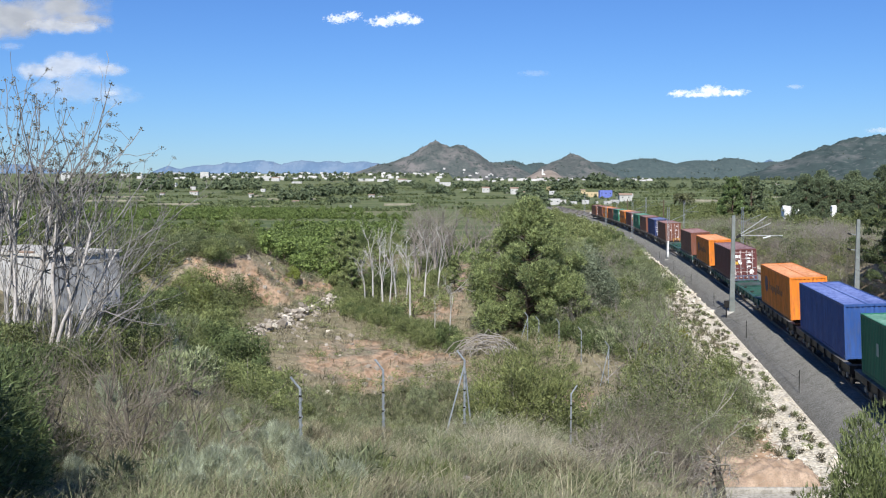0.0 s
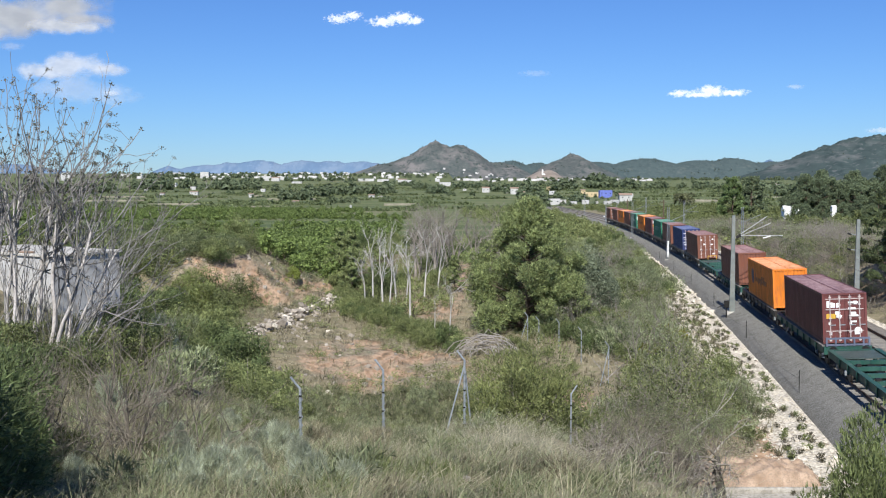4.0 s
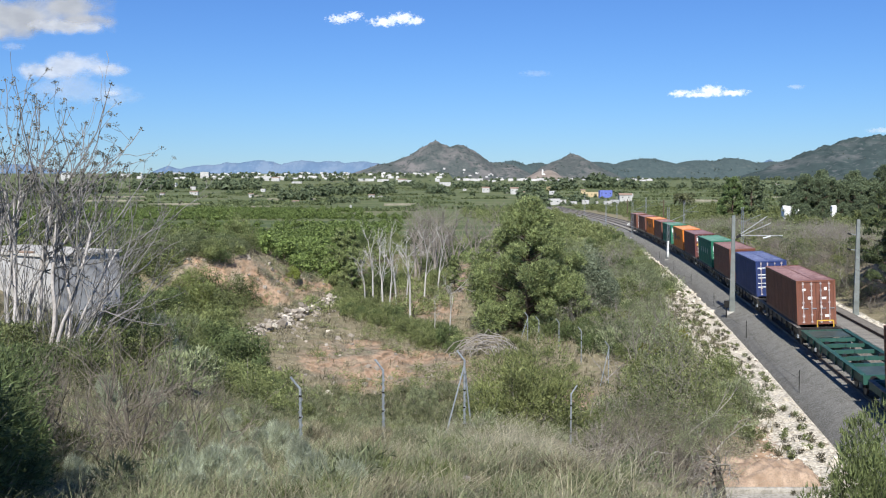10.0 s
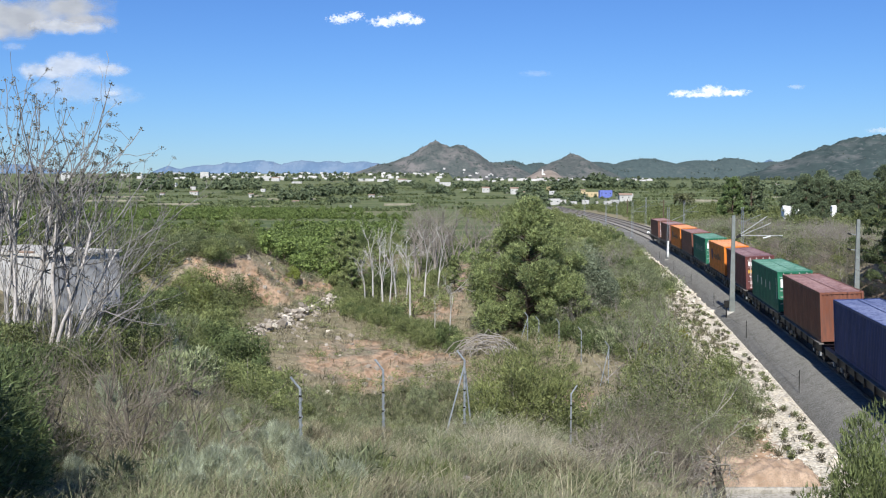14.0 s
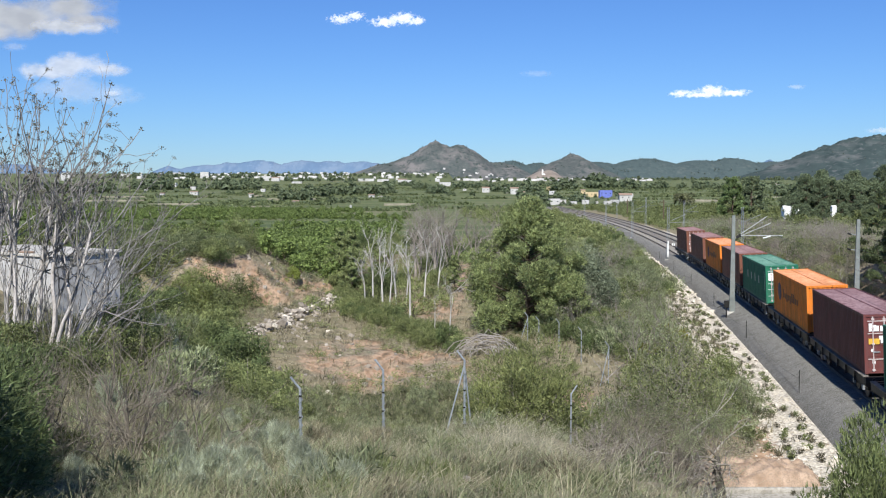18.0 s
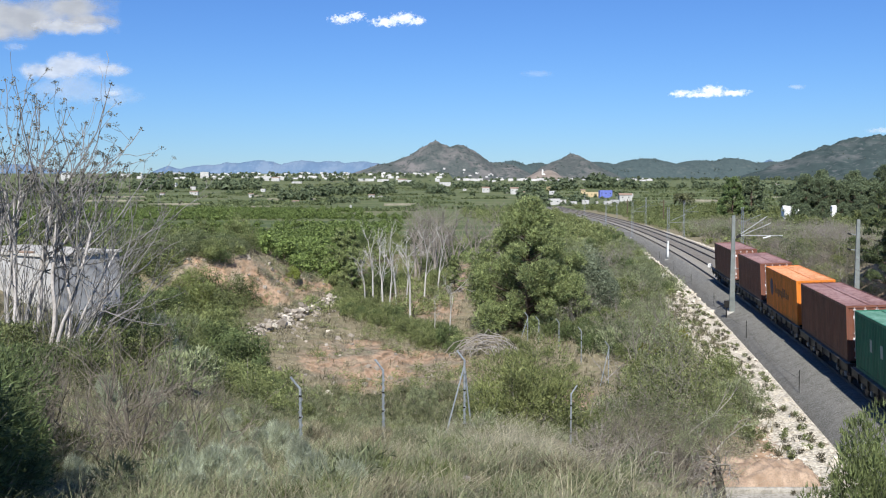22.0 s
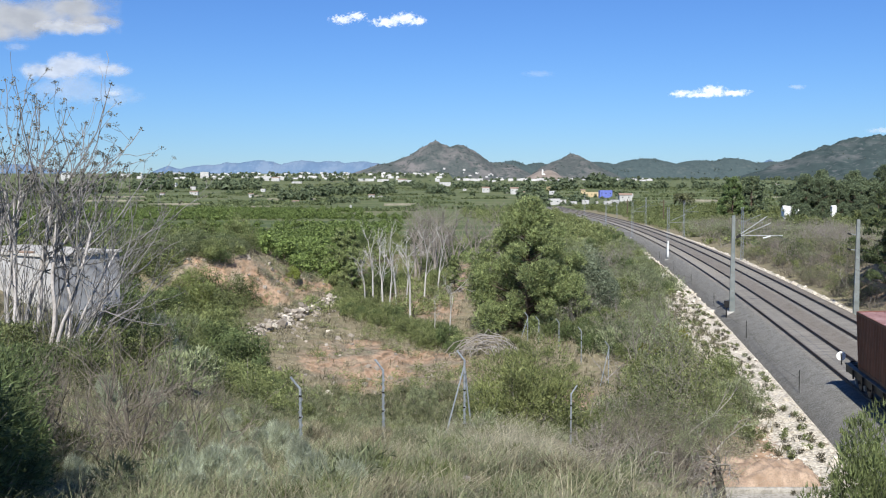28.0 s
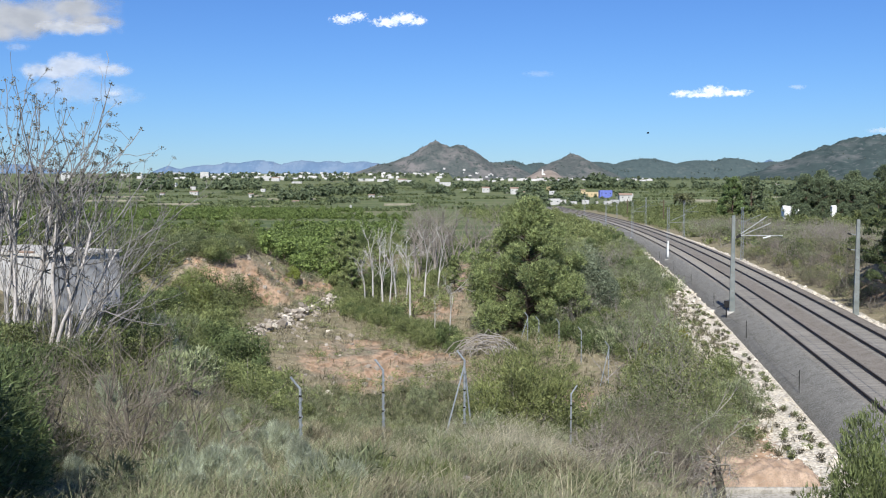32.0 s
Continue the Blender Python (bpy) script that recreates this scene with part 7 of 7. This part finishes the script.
part("earth_fill", fast_mesh("earth_fill", np.stack([gx, gy, gzz], -1).reshape(-1, 3), np.stack([a_, a_ + 48, a_ + 49, a_ + 1], -1).reshape(-1, 4), earth_m, smooth=True), earth_m, cul, "ochre earth fill")


# ---- dead wood ----
dead_wood = mat("bleached_dead_wood", (0.26, 0.23, 0.2), (0.4, 0.37, 0.33), scale=4, rough=0.9, stretch=(1, 1, 0.3))


def dead_branch(seed, x, y, length, turn, tilt, label):
    rng = rng_of(seed)
    t = thing("dead_branch", Matrix.Translation((x, y, gz(x, y) + 0.25)) @ Matrix.Rotation(turn, 4, "Z") @ Matrix.Rotation(tilt, 4, "Y"), label, "branch", "bleached dead branches")
    segs, tips = [], []
    branchy(rng, (0, 0, 0), (1, 0, 0.1), length * 0.62, 0.048, 2, segs, tips, 0.4, (1, 2), 0.5, 0.7, 0.02, 4)
    part("wood", fast_mesh("wood", *tubes(segs, 6), dead_wood), dead_wood, t)


for k, (x, y, ln, turn, tilt) in enumerate([(9.1, 42.6, 3.4, 0.35, -0.5), (7.4, 37.6, 2.2, 0.7, -0.9), (7.9, 47.5, 2.2, 2.2, -0.7), (9.6, 60.4, 1.8, -0.3, -0.75), (9.9, 61.0, 1.7, 2.6, -0.8), (10.9, 44.4, 3.0, 0.5, -0.6), (11.6, 43.6, 2.0, 0.1, -0.6),
                                            (11.4, 50.0, 3.0, 2.4, -0.5), (12.0, 58.0, 3.0, 0.2, -0.7), (13.4, 65.0, 3.2, 0.5, -0.7)]):
    dead_branch(520 + k, x, y, ln, turn, tilt, "bleached fallen branch lying across the scrub")


def wrecked_tree(seed, x, y, label):
    """A thick leaning trunk, contorted dead limbs trailing to one side, a thin grey crown above."""
    rng = rng_of(seed)
    t = thing("dead_tree", Matrix.Translation((x, y, gz(x, y))), label, "tree")
    part("trunk", fast_mesh("trunk", *tubes([(0.12, 0, -0.4, 0.05, 0, 0.7, 0.21, 0.18), (0.05, 0, 0.7, -0.12, 0, 1.45, 0.18, 0.15), (-0.12, 0, 1.45, -0.1, 0.1, 2.0, 0.15, 0.1)], 9), dark_bark), dark_bark, t)
    segs, high, tips = [], [], []
    for k in range(15):
        z = rng.uniform(0.9, 1.9)
        d = np.array([-1.0 + 0.35 * rng.normal(), 0.5 * rng.normal() - 0.3, rng.uniform(-0.15, 0.75)])
        branchy(rng, (-0.1, 0, z), d / np.linalg.norm(d), rng.uniform(0.75, 1.2), rng.uniform(0.022, 0.045), 3, segs, tips, 1.3, (2, 3), 0.8, 0.66, -0.55, 3)
    part("limb", fast_mesh("limb", *tubes(segs, 4), twig_mat), twig_mat, t, "contorted bleached limbs")
    tips = []
    for k in range(9):
        d = np.array([-0.35 + 0.6 * rng.normal(), 0.5 * rng.normal(), 1.0])
        branchy(rng, (-0.1, 0.05, rng.uniform(1.5, 2.0)), d / np.linalg.norm(d), 0.75, 0.03, 3, high, tips, 0.5, (2, 3), 0.55, 0.72, 0.1, 2)
    part("branchwork", fast_mesh("branchwork", *tubes(high, 4), brown_twigs), brown_twigs, t)
    tp = np.array(tips)[:, :3]
    p = np.repeat(tp, max(1, 5200 // len(tp)), 0)
    p = p + rng.normal(size=p.shape) * 0.19
    part("foliage", fast_mesh("foliage", *leaves(rng, p, 0.09, 0.012, 0.6), grey_leaf), grey_leaf, t)


dark_bark = mat("dark_cracked_bark", (0.06, 0.052, 0.044), (0.14, 0.125, 0.108), scale=5, rough=0.95, bump=0.5, stretch=(1, 1, 0.25))
wrecked_tree(546, 10.3, 37.3, "half-dead tree with a dark trunk and contorted grey limbs")
rng = rng_of(540)
segs = []
for k in range(30):
    a0 = rng.normal(0, 0.25)
    jit = rng.normal(size=(8, 3)) * [0.12, 0.12, 0.07]
    w, h = rng.uniform(0.9, 2.2), rng.uniform(0.4, 1.65)
    x0, y0 = rng.normal(0, 0.5), rng.normal(0, 0.6)
    pts = [(x0 + w * math.cos(math.pi * j / 7), y0 + a0 * (j - 3.5) * 0.3, max(0.03, h * math.sin(math.pi * j / 7))) for j in range(8)]
    segs += [(*(np.array(pts[j]) + jit[j]), *(np.array(pts[j + 1]) + jit[j + 1]), 0.028, 0.025) for j in range(7)]
pile = thing("brushwood_pile", Matrix.Translation((2.9, 72.5, gz(2.9, 72.5) + 0.1)), "heap of arched dead brushwood", "brushwood")
tagged(part("brushwood", fast_mesh("brushwood", *tubes(segs, 4), dead_wood), dead_wood, pile), kind="stuff")

# ---- houses of the valley ----
town_white = mat("pale_town_render", (0.42, 0.41, 0.39), (0.58, 0.56, 0.53), scale=0.15, rough=0.9, bump=0.0, c3=(0.3, 0.3, 0.3))
WALLS = {"p": white_paint, "w": town_white, "y": ochre_wall, "g": grey_wall, "b": blue_wall}
NAMES = {"p": "bright white", "w": "white", "y": "ochre", "g": "grey", "b": "blue"}
VALLEY_WEST = [  # x, y, width, height, finish
    (-729, 1978, 17.5, 15.3, "w"), (-381, 1445, 9.6, 5.6, "w"), (-282, 1156, 6.4, 3.2, "w"), (-200, 815, 3.2, 2.7, "w"), (-196, 811, 3.6, 2.7, "w"), (-216, 787, 3.5, 1.7, "w"), (-298, 1028, 3.4, 1.7, "w"), (-136, 725, 3.2, 2.4, "w"), (-174, 989, 4.4, 2.7, "w"), (-80, 554, 3.4, 1.2, "w"), (-43, 476, 0.8, 1.3, "w"), (-48, 687, 3.8, 2.3, "w"), (-42, 687, 3.0, 1.5, "w"),
]
TOWN = [  # x, y, width, height, finish
    (-762, 2464, 24.5, 8.2, "w"), (-707, 2366, 26.1, 7.8, "w"), (-664, 2558, 19.8, 9.9, "w"), (-596, 2370, 20.9, 9.2, "w"), (-531, 2283, 18.9, 13.9, "w"),
    (-534, 2368, 13.1, 7.8, "w"), (-341, 1968, 21.8, 8.7, "w"), (-312, 1908, 14.8, 6.3, "w"), (-318, 2033, 18.0, 6.7, "w"), (-241, 1687, 16.2, 3.2, "g"),
    (-143, 1900, 30.3, 4.6, "w"), (-108, 1845, 20.3, 4.5, "w"), (-72, 1811, 14.9, 4.3, "w"), (-58, 1759, 8.6, 4.2, "w"),
]
HILLSIDE = [  # x, y, width, height, finish
    (-92, 2043, 4.5, 3.4, "w"), (-65, 2685, 14.8, 7.4, "w"), (-50, 2464, 6.8, 5.4, "w"), (-10, 1856, 8.2, 5.1, "w"), (3, 1481, 16.4, 5.7, "w"),
    (-4, 991, 4.4, 3.3, "w"), (582, 2736, 6.0, 3.0, "w"),
]
VILLAGE = [  # x, y, width, height, finish
    (40, 957, 6.9, 4.2, "w"), (58, 923, 4.6, 5.1, "w"), (60, 859, 6.6, 4.7, "w"), (88, 1072, 6.5, 3.6, "y"), (64, 781, 5.2, 2.6, "y"),
    (103, 994, 4.9, 3.8, "y"), (89, 835, 4.6, 2.8, "w"), (62, 568, 6.3, 3.1, "w"), (67, 570, 3.2, 2.2, "w"), (70, 548, 3.6, 1.5, "w"),
    (77, 552, 3.7, 2.1, "w"), (80, 532, 1.5, 1.8, "w"), (108, 789, 3.5, 2.6, "y"), (99, 681, 9.0, 3.0, "y"), (103, 647, 7.9, 4.3, "b"),
    (82, 510, 3.4, 2.5, "g"), (86, 512, 4.0, 2.8, "g"), (100, 560, 6.8, 3.1, "g"), (110, 599, 2.6, 2.6, "w"), (23, 1086, 3.6, 1.8, "w"),
]
EAST = [  # x, y, width, height, finish
    (383, 1202, 6.0, 4.0, "w"), (384, 1180, 5.9, 3.9, "w"), (97.6, 286, 4.2, 2.1, "p"), (110.2, 288, 1.2, 3.2, "p"), (113.2, 288.5, 3.6, 1.5, "w"),
    (145, 392, 1.7, 1.3, "w"), (231, 1132, 7.5, 2.5, "y"), (311, 1192, 6.6, 2.6, "w"), (320, 1200, 5.3, 2.7, "w"),
]


def house(x, y, w, h, finish, windows):
    z = gz(x, y) + (1.1 if finish == "p" else 0.0)
    d = max(3.0, min(12.0, w * 0.7)) if w > 2.4 else 1.6
    big = w > 16
    lab = NAMES[finish] + (" long low industrial building" if big else " rendered country house with a low roof") + " on the plain"
    t = thing("house", Matrix.Translation((x, y, z)), lab, "house", "houses of the valley")
    sunk = 0.8
    wall = WALLS[finish]
    part("wall", boxes((-w / 2, w / 2, 0, d, -sunk, h)), wall, t)
    bm = bmesh.new()
    if big or (finish != "p" and (w < 2.4 or int(x) % 4)):
        e = 0.2 if big else -0.04
        box(bm, -w / 2 - e, w / 2 + e, -e, d + e, h + 0.004, h + 0.25)
        part("roof", bm, grey_wall if big else wall, t, "flat roof")
    else:
        rise = min(1.6, w * (0.35 if finish == "p" else 0.16))
        e = 0.08 if finish == "p" else 0.3
        vs = [bm.verts.new(p) for p in ((-w / 2 - e, -e, h), (w / 2 + e, -e, h), (w / 2 + e, d + e, h), (-w / 2 - e, d + e, h), (-w / 2 - e, d / 2, h + rise), (w / 2 + e, d / 2, h + rise))]
        for f in ((0, 1, 5, 4), (2, 3, 4, 5), (0, 4, 3), (1, 2, 5), (3, 2, 1, 0)):
            bm.faces.new([vs[i] for i in f])
        part("roof", bm, white_paint if finish == "p" else tile_red, t, "low white roof" if finish == "p" else "low clay-tiled roof")
    if windows and w > 2.4:
        for k in range(max(1, int(w / 2.4))):
            xx = -w / 2 + (k + 0.5) * w / max(1, int(w / 2.4))
            wd = part("window", boxes((xx - 0.3, xx + 0.3, -0.03, 0.1, h * 0.5, h * 0.5 + min(0.8, h * 0.24))), dark_glass, t, "small dark window")


for district, windows in ((VALLEY_WEST, True), (TOWN, False), (HILLSIDE, False), (VILLAGE, True), (EAST, True)):
    for row in district:
        house(*row, windows)
terrace_mat = mat("dull_terrace_stone", (0.17, 0.165, 0.115), (0.25, 0.23, 0.17), scale=0.2, rough=0.95, bump=0.0)
for k, (x, y, ln) in enumerate([(-96, 470, 22), (-150, 520, 26), (-62, 448, 14), (-210, 600, 34), (-110, 640, 30), (-30, 520, 16), (-250, 720, 40), (-140, 760, 40), (120, 520, 20), (170, 600, 30)]):
    tagged(new("terrace_wall", fast_mesh("terrace_wall", [(x + i * ln, y + j * 1.2 + i * ln * 0.06, gz(x + i * ln, y) - 0.4 + q * 1.5) for q in (0, 1) for i, j in ((0, 0), (1, 0), (1, 1), (0, 1))], [(0, 1, 5, 4), (1, 2, 6, 5), (2, 3, 7, 6), (3, 0, 4, 7), (4, 5, 6, 7)], terrace_mat)),
           "long low terrace wall of pale earth and stone", "wall", "terrace walls on the plain")
rt = random.Random(9)
vs, fs, k0 = [], [], 0
for k in range(200):
    y = rt.uniform(2100, 3280)
    b = rt.choice([rt.uniform(-0.3, -0.05), rt.uniform(-0.22, -0.09), rt.uniform(-0.07, 0.2)])
    w, h, d = rt.uniform(4, 15), rt.uniform(2.5, 6.5), 8
    x, z = b * y, gz(b * y, y) - 0.5
    vs += [(x + i * w, y + j * d, z + q * h) for q in (0, 1) for i, j in ((0, 0), (1, 0), (1, 1), (0, 1))]
    fs += [[k0 + i for i in f] for f in ((0, 1, 5, 4), (1, 2, 6, 5), (2, 3, 7, 6), (3, 0, 4, 7), (4, 5, 6, 7))]
    k0 += 8
slope = SLOPES["mountain_cone"]
for k in range(42):
    i, j = rt.randrange(24, 140), rt.randrange(1, 8)
    p = slope[i, j]
    w, h, d = rt.uniform(3, 9), rt.uniform(2.5, 4.5), 8
    vs += [(p[0] + a * w, p[1] + b * d - 4, p[2] - 2 + q * (h + 2)) for q in (0, 1) for a, b in ((0, 0), (1, 0), (1, 1), (0, 1))]
    fs += [[k0 + a for a in f] for f in ((0, 1, 5, 4), (1, 2, 6, 5), (2, 3, 7, 6), (3, 0, 4, 7), (4, 5, 6, 7))]
    k0 += 8
tagged(new("town_blocks", fast_mesh("town_blocks", vs, fs, town_white)), "pale blocks of the distant town", "town", kind="stuff")
scar = mat("ochre_quarry_face", (0.2, 0.165, 0.135), (0.29, 0.24, 0.195), scale=0.03, rough=0.95, bump=0.0)
ridge("quarry_hill", "small hill with an ochre quarry face", 2900, 160, 215, 370, [(290, 32, 62, 1.1), (312, 34, 48, 1.6)], scar, rough=0.1, seed=61, base=-2, nx=40, ny=16)
mark = thing("hill_mark", Matrix.Translation((283, 2905, 15)), "tall white sign on the quarry hill", "sign")
part("upright", boxes((-3, 1, 0, 1, 0, 16)), white_paint, mark)
part("foot", boxes((1, 7, 0, 1, 0, 3.5)), white_paint, mark)


# ---- clouds ----
def cloud(x, dist, z, w, h, drift, tone, seed, thick, lobes):
    """A flat bank of vapour far off: soft lobes (middle, half-widths, in shares of the bank) frayed by noise."""
    m = bpy.data.materials.new("cloud_vapour")
    m.use_nodes = True
    n, l = m.node_tree.nodes, m.node_tree.links
    b = n["Principled BSDF"]
    b.inputs["Roughness"].default_value, b.inputs["Specular IOR Level"].default_value = 1.0, 0.0
    tc = n.new("ShaderNodeTexCoord")

    def noise_of(scale, detail, rough, squash):
        mp = n.new("ShaderNodeMapping")
        mp.inputs["Scale"].default_value = (1, 1, squash)
        l.new(tc.outputs["Object"], mp.inputs[0])
        q = n.new("ShaderNodeTexNoise")
        q.noise_dimensions = "4D"
        q.inputs["W"].default_value = seed * 3.7
        q.inputs["Scale"].default_value, q.inputs["Detail"].default_value, q.inputs["Roughness"].default_value = scale, detail, rough
        l.new(mp.outputs[0], q.inputs["Vector"])
        return q.outputs[0]

    def math_of(kind, a, c):
        q = n.new("ShaderNodeMath")
        q.operation = kind
        for i, v in enumerate((a, c)):
            if isinstance(v, (int, float)):
                q.inputs[i].default_value = v
            else:
                l.new(v, q.inputs[i])
        return q.outputs[0]

    near = None
    for cx, cz, rx, rz in lobes:
        mp = n.new("ShaderNodeMapping")
        mp.vector_type = "TEXTURE"
        mp.inputs["Location"].default_value = (cx * w / 2, 0, cz * h / 2)
        mp.inputs["Scale"].default_value = (rx * w / 2, 1e6, rz * h / 2)
        l.new(tc.outputs["Object"], mp.inputs[0])
        q = n.new("ShaderNodeVectorMath")
        q.operation = "LENGTH"
        l.new(mp.outputs[0], q.inputs[0])
        near = q.outputs["Value"] if near is None else math_of("SMOOTH_MIN", near, q.outputs["Value"])
    fray = math_of("MULTIPLY", math_of("SUBTRACT", noise_of((16.0 if w < 400 else 7.0) / w, 6, 0.52, 1.5), 0.5), 2.0 if w < 400 else 1.5)
    r = n.new("ShaderNodeMapRange")
    r.interpolation_type = "SMOOTHSTEP"
    r.inputs[1].default_value, r.inputs[2].default_value, r.inputs[3].default_value, r.inputs[4].default_value = 1.0, 0.25, 0.0, thick
    l.new(math_of("ADD", near, fray), r.inputs[0])
    l.new(r.outputs[0], b.inputs["Alpha"])
    cr = n.new("ShaderNodeMix")
    cr.data_type = "RGBA"
    cr.inputs[6].default_value, cr.inputs[7].default_value = (tone * 0.8, tone * 0.82, tone * 0.87, 1), (tone, tone * 1.01, tone * 1.05, 1)
    mr = n.new("ShaderNodeMapRange")
    mr.inputs[1].default_value, mr.inputs[2].default_value = 0.35, 0.65
    l.new(noise_of(9.0 / w, 4, 0.5, 2.5), mr.inputs[0])
    l.new(mr.outputs[0], cr.inputs[0])
    l.new(cr.outputs[2], b.inputs["Base Color"])
    k = 1.35
    me = fast_mesh("cloud", [(-w / 2 * k, 0, -h / 2 * k), (w / 2 * k, 0, -h / 2 * k), (w / 2 * k, 0, h / 2 * k), (-w / 2 * k, 0, h / 2 * k)], [(0, 1, 2, 3)], m)
    kind = "thin wisp of white cloud" if thick < 0.6 else "small white fair-weather cloud" if tone > 0.55 else "broad grey cloud bank with a soft edge"
    ob = tagged(new("cloud", me), kind + " in the blue sky", "cloud", "clouds")
    ob.location = (x, dist, z)
    return ob, drift


# Tone puts a bank's shaded grey or sunlit white into its base colour.
CLOUDS = [  # x, distance, z, width, height, drift, tone, seed, thickness, lobes
    (1168, 4520, 381, 390, 74, 9.9, 0.72, 1, 0.95, [(-0.62, -0.2, 0.36, 0.5), (0.02, 0.1, 0.36, 0.8), (0.5, -0.1, 0.42, 0.5), (-0.2, -0.35, 0.5, 0.4)]),
    (-218, 4506, 690, 270, 80, 18, 0.72, 2, 0.9, [(-0.35, -0.2, 0.55, 0.6), (0.25, 0.15, 0.6, 0.75), (0.7, -0.1, 0.3, 0.5)]),
    (-428, 4492, 699, 195, 72, 24, 0.68, 3, 0.85, [(-0.3, -0.2, 0.65, 0.65), (0.35, 0.2, 0.5, 0.65)]),
    (-1790, 4478, 700, 860, 270, 46, 0.34, 4, 0.97, [(-0.4, 0.0, 0.8, 0.75), (0.3, 0.3, 0.6, 0.55), (0.05, 0.0, 0.45, 0.6), (-0.5, -0.45, 0.6, 0.4), (0.5, -0.1, 0.4, 0.3)]),
    (-1610, 4464, 652, 440, 130, 46, 0.44, 5, 0.85, [(0.15, 0.0, 0.75, 0.5), (-0.45, 0.1, 0.5, 0.6)]),
    (-1860, 4450, 570, 130, 50, 30, 0.5, 6, 0.25, [(0.0, 0.0, 0.9, 0.8)]),
    (-1600, 4436, 478, 500, 140, 16, 0.5, 7, 0.78, [(0.05, 0.15, 0.75, 0.85), (-0.45, -0.25, 0.6, 0.6), (0.6, -0.1, 0.45, 0.5)]),
    (-1530, 4422, 372, 520, 170, 10, 0.5, 8, 0.34, [(-0.3, 0.2, 0.7, 0.8), (0.35, -0.1, 0.6, 0.7)]),
    (-1420, 4415, 366, 90, 34, 10, 0.6, 12, 0.5, [(0.0, 0.0, 0.9, 0.8)]),
    (389, 4408, 450, 170, 46, 19.8, 0.6, 9, 0.16, [(0.0, 0.0, 0.9, 0.7)]),
    (1500, 4394, 392, 90, 30, 10, 0.6, 10, 0.3, [(0.0, 0.0, 0.9, 0.8)]),
    (1900, 4380, 206, 250, 44, 6, 0.6, 11, 0.4, [(-0.3, 0.0, 0.6, 0.6), (0.4, 0.1, 0.6, 0.6)]),
]
sky_things = [(row, cloud(*row)) for row in CLOUDS]


# ---- sleepers ----
sl = boxes((-1.3, 1.3, -0.14, 0.14, -0.36, -0.185), bevel=0.03)
sleeper_me = bpy.data.meshes.new("sleeper")
sl.to_mesh(sleeper_me)
sl.free()
sleeper_me.materials.append(sleeper_mat)
for off in (0.0, TRACKS):
    bed = thing("sleeper_row", Matrix.Identity(4), "row of pale concrete sleepers under the rails", "sleepers")
    bed["kind"] = "structure"
    for k in range(150):
        o = new("sleeper", sleeper_me)
        o.parent = bed
        o.matrix_basis = line_pose(-34 + 0.6 * k, off, 0)
    far_me_v, far_me_f, k0 = [], [], 0
    base = np.array([v.co[:] for v in sleeper_me.vertices])
    lo, hi = base.min(0), base.max(0)
    cube = np.array([(x, y, z) for z in (lo[2], hi[2]) for x, y in ((lo[0], lo[1]), (hi[0], lo[1]), (hi[0], hi[1]), (lo[0], hi[1]))])
    for k in range(640):
        s = -34 + 0.6 * (150 + k)
        m = np.array(line_pose(s, off, 0))
        far_me_v.append(cube @ m[:3, :3].T + m[:3, 3])
        far_me_f += [[k0 + i for i in f] for f in ((0, 1, 5, 4), (1, 2, 6, 5), (3, 0, 4, 7), (4, 5, 6, 7))]
        k0 += 8
    tagged(part("far_sleepers", fast_mesh("far_sleepers", np.concatenate(far_me_v), far_me_f, sleeper_mat), sleeper_mat, bed), kind="stuff")

# ---- insect that darts across at the end ----
bug = thing("flying_insect", Matrix.Translation((3.0, 2.0, 12.5)), "small dark flying insect", "insect")
bm = bmesh.new()
bmesh.ops.create_icosphere(bm, subdivisions=2, radius=0.0026, matrix=Matrix.Diagonal((1.4, 0.8, 0.8, 1)))
part("body", bm, dark_steel, bug)
for sy in (-1, 1):
    part("wing", boxes((-0.003, 0.002, min(0, sy * 0.006), max(0, sy * 0.006), 0.002, 0.0025)), dark_steel, bug)


def sky_motions():
    """Clouds drift slowly to the right; the insect flies in from above."""
    for row, (ob, drift) in sky_things:
        a = Matrix.Translation(row[:3])
        walk(ob, [(0.0, a), (32.0, Matrix.Translation((row[0] + drift, row[1], row[2] - drift * 0.12)))])
    walk(bug, [(0.0, Matrix.Translation((6.0, 2.0, 14.5))), (31.85, Matrix.Translation((6.0, 2.0, 14.5))), (32.0, Matrix.Translation((0.598, 3.0, 10.97)))])


motions()
